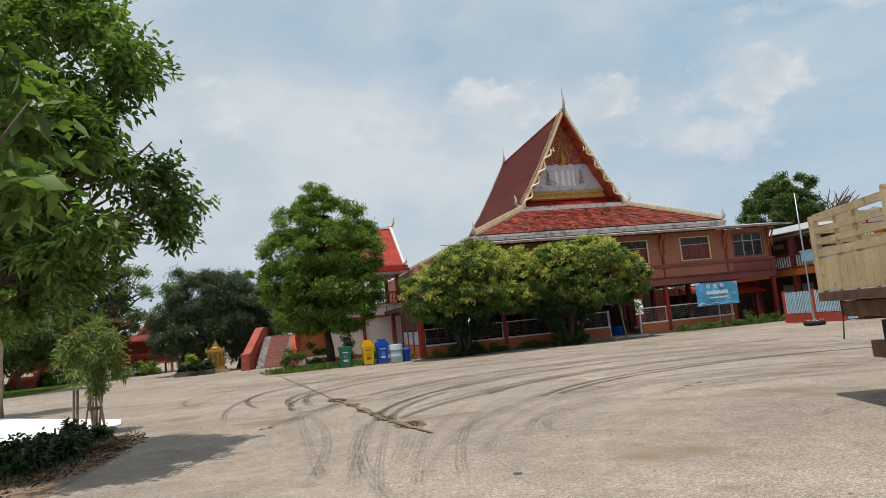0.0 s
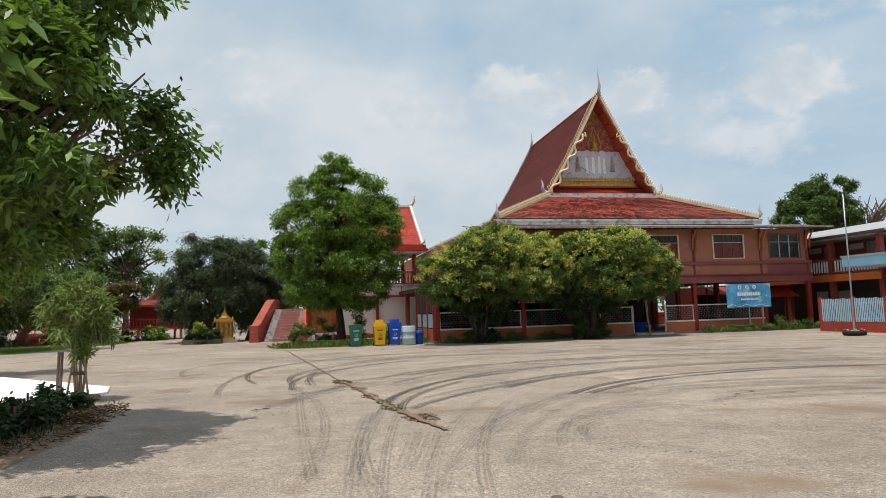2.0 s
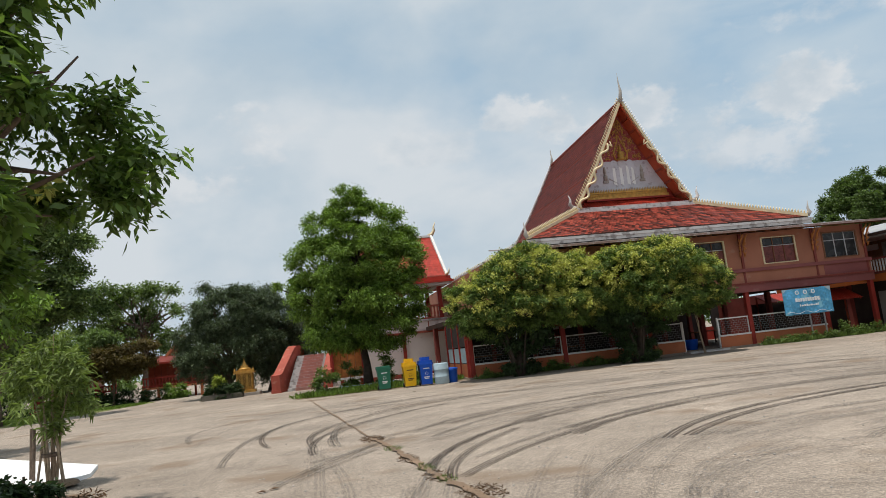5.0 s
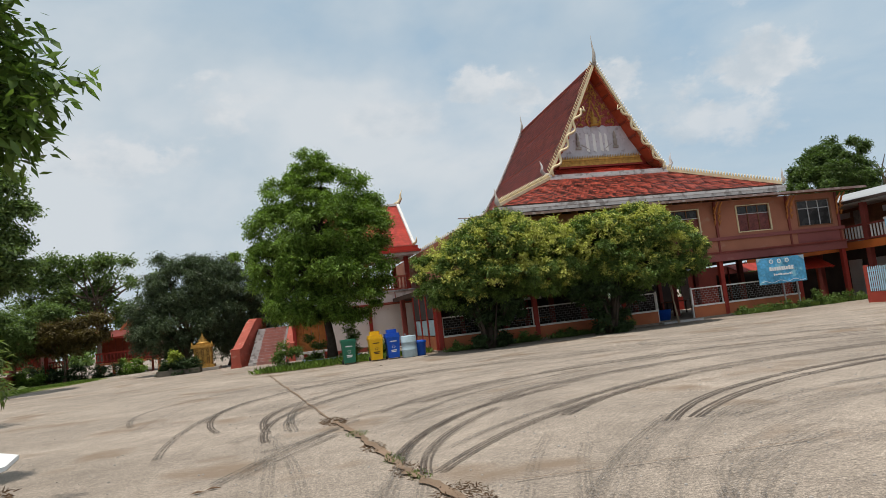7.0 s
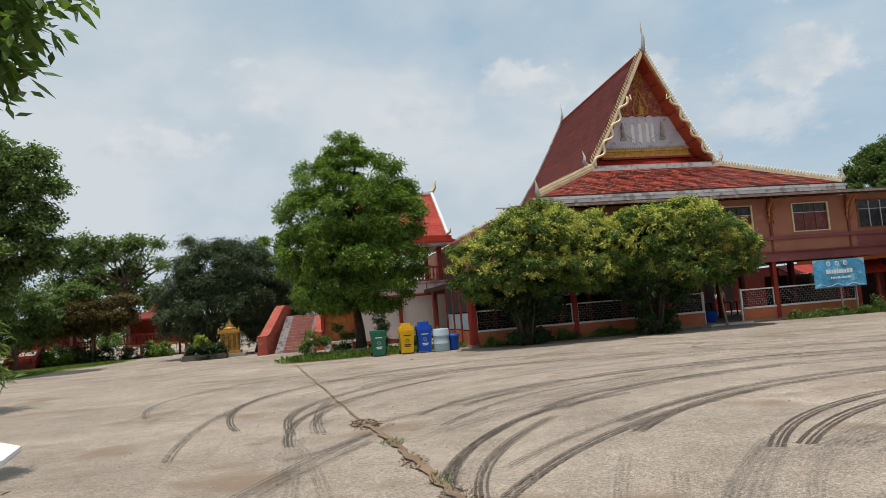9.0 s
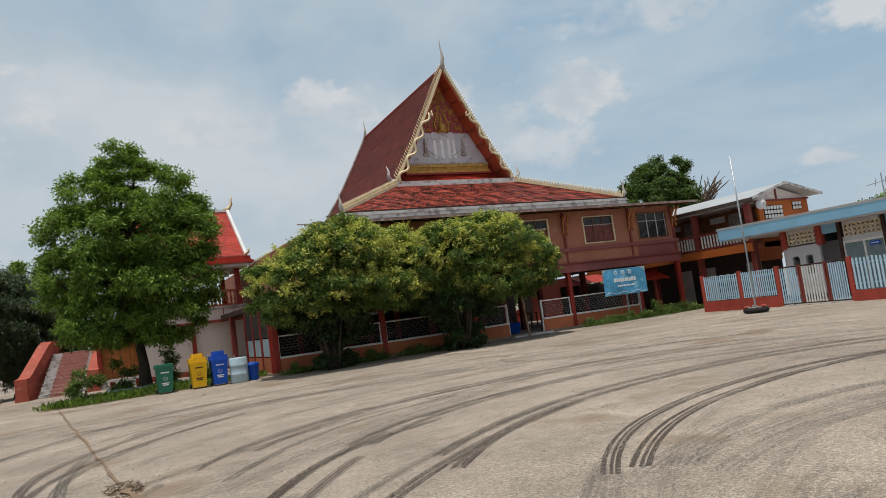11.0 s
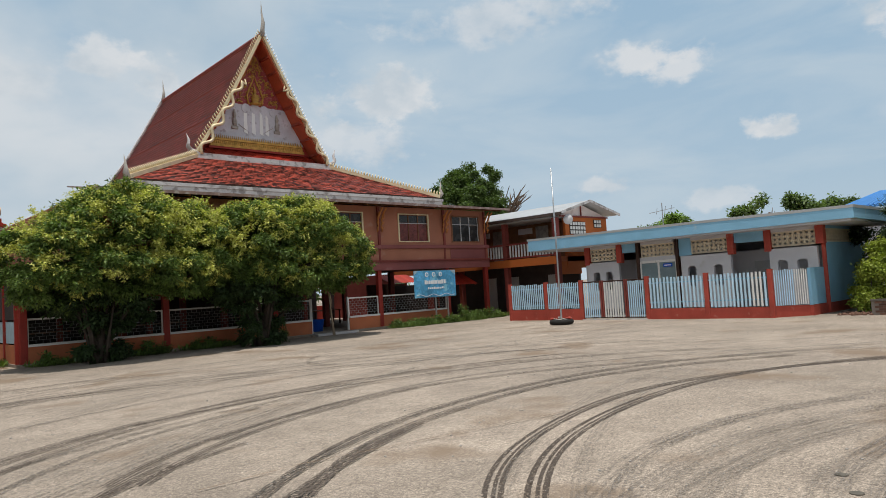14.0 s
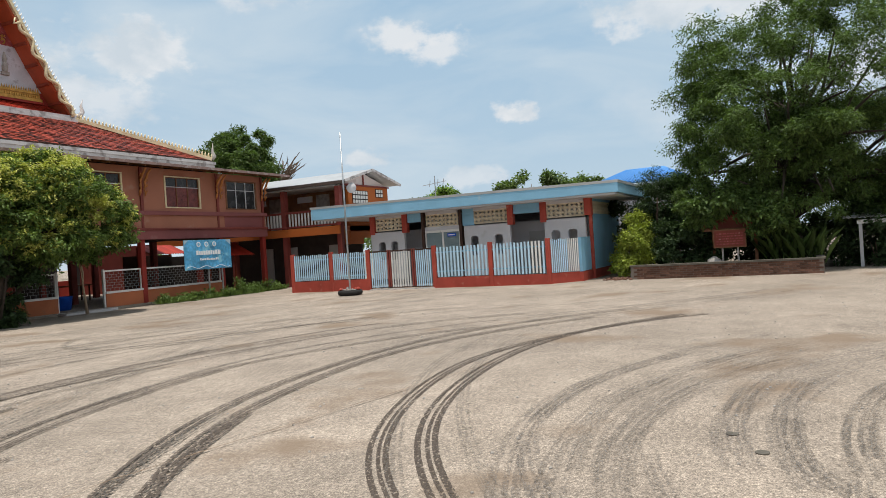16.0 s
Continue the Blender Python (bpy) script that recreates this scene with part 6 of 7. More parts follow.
for k in range(26):
    y = 10.0 - k * .16
    sh.plate([(28.6, y, 1.66), (28.6, y - .08, 1.70), (32, y - .08, 1.9), (32, y, 1.86)], .01).plate([(28.6, y - .08, 1.70), (28.6, y - .16, 1.66), (32, y - .16, 1.86), (32, y - .08, 1.9)], .01)
part("roof", sh, white_roof, carport)
part("beam", Shape().box(28.7, 5.9, 1.46, 28.78, 9.6, 1.60), white_paint, carport)
for y in (9.5, 6.2):
    part("post", Shape().box(28.7, y - .05, 0, 28.8, y + .05, 1.46), grey_white, carport)
blue_house = thing("far_house", (40, 19, 0), "far house with a bright blue tiled sheet roof", "house")
part("wall", Shape().box(38.5, 16.6, 0, 42, 20.6, 4.2), grey_white, blue_house)
bq = [(38, 20.9, 4.3), (38, 16.0, 4.3), (39.6, 17.5, 5.05), (39.6, 19.4, 5.05)]
part("roof", Shape().plate(bq, .06).plate([(38, 16.0, 4.3), (42.5, 16.0, 4.3), (41, 17.5, 5.05), (39.6, 17.5, 5.05)], .06).plate([(42.5, 20.9, 4.3), (38, 20.9, 4.3), (39.6, 19.4, 5.05), (41, 19.4, 5.05)], .06), blue_tile, blue_house)
rr_ = Shape()
for k in range(26):
    t = k / 25
    a, b = Vector(bq[0]).lerp(Vector(bq[1]), t), Vector(bq[3]).lerp(Vector(bq[2]), t)
    rr_.tube([a + Vector((-.03, 0, .04)), b + Vector((0, 0, .04))], .05, 5)
part("roof_ribs", rr_, blue_tile, blue_house)

# ---------------------------------------------------------------- red timber houses of the compound
def timber_house(x, y, w, d, floor, wall_h, label, ridge_h=1.6):
    h = thing("timber_house", (x + w / 2, y + d / 2, 0), label, "house", "timber houses")
    part("wall", Shape().box(x, y + 1.4, floor, x + w, y + d, floor + wall_h), board_red, h)
    for k in range(int(w / .5)):
        part("plank", Shape().box(x + k * .5 + .02, y + 1.37, floor, x + k * .5 + .46, y + 1.398, floor + wall_h), red_wood, h)
    part("deck", Shape().box(x - .2, y, floor - .14, x + w + .2, y + d, floor - .002), orange_wall, h)
    part("rail", Shape().box(x - .2, y, floor + .68, x + w + .2, y + .1, floor + .78).box(x - .2, y, floor + .08, x + w + .2, y + .1, floor + .16), red_paint, h)
    for k in range(int(w / .24) + 1):
        part("baluster", Shape().lathe(x - .1 + k * .24, y + .05, [(.045, floor + .16), (.03, floor + .3), (.055, floor + .42), (.04, floor + .68)], 6), red_paint, h)
    for px in (x, x + w / 2, x + w):
        for py in (y + .2, y + d - .2):
            part("stilt", Shape().box(px - .1, py - .1, 0, px + .1, py + .1, floor - .14), orange_wall, h)
    ez = floor + wall_h
    part("roof", Shape().plate([(x - .6, y + .2, ez - .25), (x + w + .6, y + .2, ez - .25), (x + w + .4, y + d / 2, ez + ridge_h), (x - .4, y + d / 2, ez + ridge_h)], .08).plate([(x + w + .6, y + d + .6, ez - .25), (x - .6, y + d + .6, ez - .25), (x - .4, y + d / 2, ez + ridge_h), (x + w + .4, y + d / 2, ez + ridge_h)], .08), tile_dark, h)
    part("eave", Shape().box(x - .65, y + .14, ez - .34, x + w + .65, y + .2, ez - .2), red_paint, h)
    for s in (x - .5, x + w + .5):
        part("barge_board", Shape().bar((s, y + .1, ez - .3), (s, y + d / 2, ez + ridge_h + .05), .08, .22).bar((s, y + d + .6, ez - .3), (s, y + d / 2, ez + ridge_h + .05), .08, .22), orange_wall, h)
    return h


timber_house(-13.6, 61.5, 4.2, 5.0, .95, 2.1, "red timber house on stilts with a railed veranda", .35)
timber_house(-21.5, 63, 3.2, 5.0, 1.2, 1.9, "red timber house half hidden by garden trees", .2)
gb_ = thing("gable_front", (-10.9, 62, 0), "carved timber gable end above the veranda", "gable")
part("panel", Shape().plate([(-12.0, 62.3, 3.3), (-9.9, 62.3, 3.3), (-10.7, 62.3, 4.7)], .1), brown_wood, gb_)
part("barge_board", Shape().bar((-12.1, 62.2, 3.25), (-10.7, 62.2, 4.85), .1, .18).bar((-9.8, 62.2, 3.25), (-10.7, 62.2, 4.85), .1, .18), orange_wall, gb_)
part("post", Shape().box(-10.05, 62.2, 0, -9.9, 62.35, 3.3), red_wood, gb_)
g_stair = thing("red_stair", (-19.2, 58.6, 0), "red painted stair with sloping side walls", "stair")
for k in range(5):
    part("step", Shape().box(-20.0, 58 + k * .28, 0, -18.4, 58.28 + k * .28, .17 * (k + 1)), pink_red, g_stair)
for x in (-20.2, -18.4):
    part("side", Shape().plate([(x, 57.8, 0), (x, 59.6, 0), (x, 59.6, 1.4), (x, 59.2, 1.4), (x, 57.8, .45)], .2), red_paint, g_stair)
post_gate = thing("veranda_frame", (-16.4, 61, 0), "red veranda frame with balustrade panels", "veranda")
part("post", Shape().box(-17.0, 60.9, 0, -16.75, 61.15, 2.75), red_paint, post_gate)
part("post", Shape().box(-15.75, 60.9, 0, -15.5, 61.15, 2.75), red_paint, post_gate)
part("panel", Shape().box(-16.75, 60.95, 1.95, -15.75, 61.1, 2.05).box(-16.75, 60.95, 2.6, -15.75, 61.1, 2.7).box(-16.75, 60.95, 1.0, -15.75, 61.1, 1.1).box(-16.75, 60.95, 1.4, -15.75, 61.1, 1.5), red_paint, post_gate)
for k in range(5):
    part("baluster", Shape().box(-16.68 + k * .2, 60.98, 2.05, -16.6 + k * .2, 61.06, 2.6).box(-16.68 + k * .2, 60.98, 1.1, -16.6 + k * .2, 61.06, 1.4), pink_red, post_gate)
for i, (x, y, w_, h_, m_, l_) in enumerate(((-14.3, 59.8, 2.6, .6, leaf_dark, "clipped dark hedge before the timber house"), (-17.6, 61.5, 1.8, .9, leaf_dark, "dark shaded shrub between the timber houses"), (-21.6, 55.5, 2.4, .7, leaf_dark, "round clipped hedge by the lawn"), (-22.4, 55.2, 1.2, 1.0, leaf_lime, "bright green clipped shrub by the lawn"), (-11.2, 60.5, 1.0, .7, leaf_mid, "small green garden shrub by the veranda"), (-17.8, 59.5, 1.2, .7, leaf_mid, "small garden shrub by the stair"))):
    s_ = thing("hedge", (x, y, 0), l_, "hedge", "garden hedges")
    part("leaves", leaf_mesh("leaves", *foliage([(x, y, h_ * .6, w_, .8, h_)], 700, 8, .16, 120 + i, .3, inner=.5, ragged=.1), m_), m_, s_)
    part("stems", Shape().tube([(x, y, 0), (x, y, h_)], .05, 6).tube([(x + w_ * .4, y, 0), (x + w_ * .4, y, h_)], .04, 6), bark, s_)

# ---------------------------------------------------------------- lawns, grass and weeds
def grass(name, spots, n, size, seed, mat, label, height=1.0):
    """Blades spread over ellipses (x, y, rx, ry)."""
    rng = np.random.default_rng(seed)
    S = np.array(spots, float)
    w = S[:, 2] * S[:, 3]
    k = rng.choice(len(S), n, p=w / w.sum())
    a, r = rng.random(n) * 6.283, np.sqrt(rng.random(n)) * (0.8 + .25 * rng.random(n))
    pos = np.stack([S[k, 0] + S[k, 2] * r * np.cos(a), S[k, 1] + S[k, 3] * r * np.sin(a), np.zeros(n)], 1)
    al = unit(rng.normal(size=(n, 3)) * np.array([.5, .5, .15]) + np.array([0, 0, height]))
    fl_ = unit(np.cross(al, rng.normal(size=(n, 3))))
    ln = size * (.5 + rng.random(n))
    return tagged(new(name, leaf_mesh(name, pos, al, fl_, ln, ln * .16, mat)), label, "grass", kind="stuff")


grass("grass_strip", [(.2, 36.6, 1.9, 1.2), (1.9, 37.3, 2.2, 1.8), (3.4, 36.6, 1.6, 1.1), (5.2, 36.6, 1.4, .8)], 5200, .30, 1, lawn_green, "rough green grass behind the bins")
grass("wall_weeds", [(7.4, 34.7, 1.0, .35), (9.6, 34.75, 1.5, .3), (12.4, 34.75, 1.2, .35), (14.4, 34.7, 1.0, .3), (22.6, 34.4, 2.0, .5), (25.6, 34.3, 1.6, .6), (27.4, 34.4, 1.3, .5)], 4600, .26, 2, leaf_bush, "weeds along the foot of the hall wall")
grass("lawn_strip", [(-15.4, 49.5, 1.4, 6.8), (-13.6, 54.5, 1.6, 3.5), (-18.5, 49.0, 2.5, 5)], 15000, .13, 3, lawn_green, "thin green lawn strip beside the yard")
for i, (x, y, r, z) in enumerate(((21.6, 34.5, .4, .16), (22.4, 34.3, .5, .18), (23.3, 34.4, .5, .2), (24.4, 34.2, .55, .2), (25.3, 34.4, .6, .34), (25.8, 34.1, .4, .2), (26.3, 34.3, .5, .26), (27.1, 34.2, .5, .24), (27.9, 34.3, .5, .2), (10.4, 34.6, .6, .22), (12.2, 34.6, .4, .25), (15.2, 34.6, .45, .2), (7.2, 34.7, .35, .2))):
    s_ = thing("wall_weed", (x, y, 0), "leafy green weed at the foot of the hall wall", "weed", "weeds by the hall")
    part("leaves", leaf_mesh("leaves", *foliage([(x, y, z, r, .3, z)], 120, 6, .10, 210 + i, .2, droop=-.1, inner=.2, slim=.5), leaf_bush), leaf_bush, s_)
    part("stem", Shape().tube([(x, y, 0), (x, y, z)], .015, 5), bark, s_)
soil_bed = solid("soil_bed", Shape().add([(-1.6, 35.9, .004), (6.2, 35.6, .004), (6.2, 38.4, .004), (-.9, 38.9, .004)], [(0, 1, 2, 3)]), soil, "bare brown soil of the tree bed", "soil", kind="structure")
lawn_soil = solid("lawn_soil", Shape().add([(-21, 44, .004), (-15.2, 42.6, .004), (-11.6, 56.5, .004), (-13, 60, .004), (-21, 60, .004)], [(0, 1, 2, 3, 4)]), material("green_brown_turf", (.16, .17, .06), .95, .3, .8, 30, .5, stain=(.25, .2, .12), stain_at=.58), "worn green turf with bare patches", "lawn", kind="structure")
kerb = solid("kerb", Shape().box(.6, 38.6, 0, 3.4, 38.75, .24, .02).box(.6, 38.752, 0, .75, 40.6, .24).box(3.25, 38.752, 0, 3.4, 40.6, .24), drum_grey, "painted grey-blue kerb round the tree", "kerb", kind="structure")
for i, (x, y, r, z) in enumerate(((-.1, 36.6, .55, .5), (4.0, 37.2, .35, .3), (1.2, 40.0, .5, .7), (2.9, 39.9, .4, .9))):
    s_ = thing("low_shrub", (x, y, 0), "low green leafy shrub in the tree bed", "shrub", "shrubs by the bins")
    part("leaves", leaf_mesh("leaves", *foliage([(x, y, z, r, r, z)], 240, 8, .17, 140 + i, .3, droop=-.3, inner=.2, slim=.3), leaf_bush), leaf_bush, s_)
    part("stem", Shape().tube([(x, y, 0), (x, y, z)], .03, 6), bark, s_)
for i, (x, y, r, z) in enumerate(((-6.5, 47.3, .65, .40), (-5.6, 47.3, .65, .38), (-6.2, 47.5, .22, .95))):
    s_ = thing("planter_shrub", (x, y, .27), "dark leafy shrub growing in the planter" if i < 2 else "yellow-green shrub growing in the planter", "shrub")
    m_ = leaf_dark if i < 2 else leaf_lime
    part("leaves", leaf_mesh("leaves", *foliage([(x, y, z, r, .5, .36)], 420, 8, .14, 160 + i, .3, inner=.3), m_), m_, s_)
    part("stem", Shape().tube([(x, y, .27), (x, y, z)], .03, 6), bark, s_)

# ---------------------------------------------------------------- white slab, sapling and the near edge bed
slab = solid("white_slab", Shape().plate([(-4.5, 17.6, .07), (-4.75, 18.9, .07), (-9.6, 24.9, .07), (-12, 24.2, .07), (-7.5, 15.0, .07), (-5.9, 14.9, .07), (-4.9, 16.2, .07)], .07), slab_white, "white painted concrete slab at the yard edge", "slab", kind="structure")
sap = thing("staked_sapling", (-4.80, 16.65, 0), "young bright green sapling tied to bamboo stakes", "tree")
SBx, SBy = -4.80, 16.65
part("soil_ring", Shape().lathe(SBx, SBy, [(.42, .05), (.38, .10), (.2, .12), (.02, .13)], 14), soil, sap)
for k, (dx, dy, top) in enumerate(((.05, 0, 2.5), (.22, .05, 2.1), (-.18, .02, 1.9), (-.04, -.1, 1.6))):
    part("stem", Shape().tube([(SBx + dx * .3, SBy + dy * .3, .1), (SBx + dx * .7, SBy + dy, top * .5), (SBx + dx * 1.8, SBy + dy, top)], [.03, .022, .008], 6), pale_bark, sap)
for dx, dy in ((-.22, .05), (.2, -.12), (-.02, .25), (.12, .16)):
    part("stake", Shape().tube([(SBx + dx * 1.1, SBy + dy * 1.1, .05), (SBx + dx * .3, SBy + dy * .3, 1.15)], .022, 6), pale_bark, sap)
part("tie", Shape().lathe(SBx, SBy, [(.15, .52), (.155, .55), (.15, .58)], 10), bark, sap)
part("crown", leaf_mesh("crown", *foliage([(SBx + .10, SBy, 2.0, .50, .45, .42), (SBx - .12, SBy, 1.55, .40, .40, .36), (SBx + .24, SBy, 1.4, .36, .36, .36), (SBx + .08, SBy, 2.4, .30, .28, .28), (SBx + .22, SBy, .95, .2, .25, .2)], 400, 9, .17, 51, .30, droop=.5, inner=.35, slim=.18, per_clump=9, tight=.8), leaf_sapling), leaf_sapling, sap)
for dx, dy in ((-.75, 1.2), (-.6, .9)):
    st = thing("bamboo_stake", (SBx + dx, SBy + dy, .05), "thin upright bamboo stake", "stake", "stakes in the slab")
    part("cane", Shape().tube([(SBx + dx, SBy + dy, .06), (SBx + dx + .03, SBy + dy, .95)], .03, 7), bark, st)
thin_trunk = tree("yard_edge_tree", (-9.7, 25.3, .05), (-9.6, 25.3, 4.0), .13, [(-9.8, 25.3, 4.6, 2.0, 1.8, 1.5), (-11, 25, 3.6, 1.8, 1.6, 1.2)], 1300, 8, .17, leaf_mid, 52, "slim tree standing behind the white slab", pale_bark)
# weeds use the dark leaf so the bed's shade is in their colour
grass("edge_weeds", [(-4.7, 14.8, .4, 1.2), (-5.6, 13.4, 1.0, 1.2), (-4.4, 11.8, .6, 1.4)], 600, .12, 5, leaf_dark, "weeds along the shaded yard edge")
grass("dry_litter", [(-4.6, 12.6, 1.2, 2.4), (-3.9, 14.2, .5, 1.6), (-5.3, 10.8, 1.2, 2.0)], 5200, .11, 6, leaf_dead, "dry fallen leaves and twigs along the yard edge", .12)
for i, (x, y, r) in enumerate(((-5.9, 13.2, .6), (-6.6, 12.2, .7), (-5.4, 11.6, .45), (-4.75, 13.6, .40), (-5.0, 14.5, .45), (-4.5, 12.5, .38), (-4.7, 15.3, .32), (-4.9, 11.9, .5))):
    s_ = thing("dark_groundcover", (x, y, 0), "low leafy green plant in the shaded edge bed", "plant", "edge bed plants")
    part("leaves", leaf_mesh("leaves", *foliage([(x, y, .2, r, r, .22)], 200, 7, .11, 180 + i, .22, inner=.1, slim=.5), leaf_dark), leaf_dark, s_)
    part("stem", Shape().tube([(x, y, 0), (x, y, .4)], .02, 5), bark, s_)
edge_soil = solid("edge_soil", Shape().add([(-3.9, 15.6, .004), (-4.9, 16.0, .004), (-7.4, 14.7, .004), (-9, 8, .004), (-3.9, 8, .004), (-3.5, 12, .004)], [(0, 1, 2, 3, 4, 5)]), soil, "brown soil of the shaded edge bed", "soil", kind="structure")

# ---------------------------------------------------------------- yard marks: tyre arcs, crack, weeds, drain covers
def clear_mat(name, colour, strength, along):
    """A worn mark: patchy cover over the concrete, in dashes like a tread."""
    m = bpy.data.materials.new(name)
    m.use_nodes = True
    n, l = m.node_tree.nodes, m.node_tree.links
    p, out = n["Principled BSDF"], n["Material Output"]
    p.inputs["Base Color"].default_value, p.inputs["Roughness"].default_value = (*colour, 1), .85
    tc = n.new("ShaderNodeTexCoord")
    facs = []
    for sc in (1.1, 38.0):
        t = n.new("ShaderNodeTexNoise")
        t.inputs["Scale"].default_value, t.inputs["Detail"].default_value = sc, 6
        l.new(tc.outputs["Object"], t.inputs["Vector"])
        r = n.new("ShaderNodeMapRange")
        for i, v in enumerate((.32, .62, 0.35, 1.0) if sc < 5 else (.42, .58, 0.0, 1.0)):
            r.inputs[1 + i].default_value = v
        l.new(t.outputs["Fac"], r.inputs[0])
        facs.append(r.outputs[0])
    mu = n.new("ShaderNodeMath")
    mu.operation = "MULTIPLY"
    l.new(facs[0], mu.inputs[0])
    l.new(facs[1], mu.inputs[1])
    m2 = n.new("ShaderNodeMath")
    m2.operation = "MULTIPLY"
    l.new(mu.outputs[0], m2.inputs[0])
    m2.inputs[1].default_value = strength
    m2.use_clamp = True
    tr, mx = n.new("ShaderNodeBsdfTransparent"), n.new("ShaderNodeMixShader")
    l.new(m2.outputs[0], mx.inputs[0])
    l.new(tr.outputs[0], mx.inputs[1])
    l.new(p.outputs[0], mx.inputs[2])
    l.new(mx.outputs[0], out.inputs[0])
    return m


mark_dark = clear_mat("dark_tyre_rubber", (.082, .060, .045), 2.6, 1)
mark_mid = clear_mat("worn_tyre_rubber", (.11, .092, .075), 1.25, 1)
mark_faint = clear_mat("faint_tyre_dust", (.16, .136, .112), .5, 1)
mark_smear = clear_mat("grey_tyre_smear", (.135, .118, .105), .42, 1)
level = [0]


def tyre_arc(cx, cy, r, a0, a1, width, mat, lines=3):
    """One tyre's mark: parallel thin bands along an arc."""
    level[0] += 1
    z = .004 + .0004 * level[0]
    sh = Shape()
    n = max(10, int(abs(a1 - a0) / 2))
    for j in range(lines):
        w0 = -width / 2 + width * j / lines
        w1 = w0 + width / lines * (.5 + .25 * ((j + int(r * 7)) % 2))
        v, f = [], []
        for k in range(n + 1):
            a = radians(a0 + (a1 - a0) * k / n)
            wob = .03 * math.sin(a * 9 + r)
            v += [(cx + (r + w0 + wob) * math.cos(a), cy + (r + w0 + wob) * math.sin(a), z), (cx + (r + w1 + wob) * math.cos(a), cy + (r + w1 + wob) * math.sin(a), z)]
        f = [(2 * k, 2 * k + 1, 2 * k + 3, 2 * k + 2) for k in range(n)]
        sh.add(v, f)
    solid("tyre_mark", sh, mat, "curved black tyre mark on the concrete", "tyre mark", "tyre marks", kind="structure")


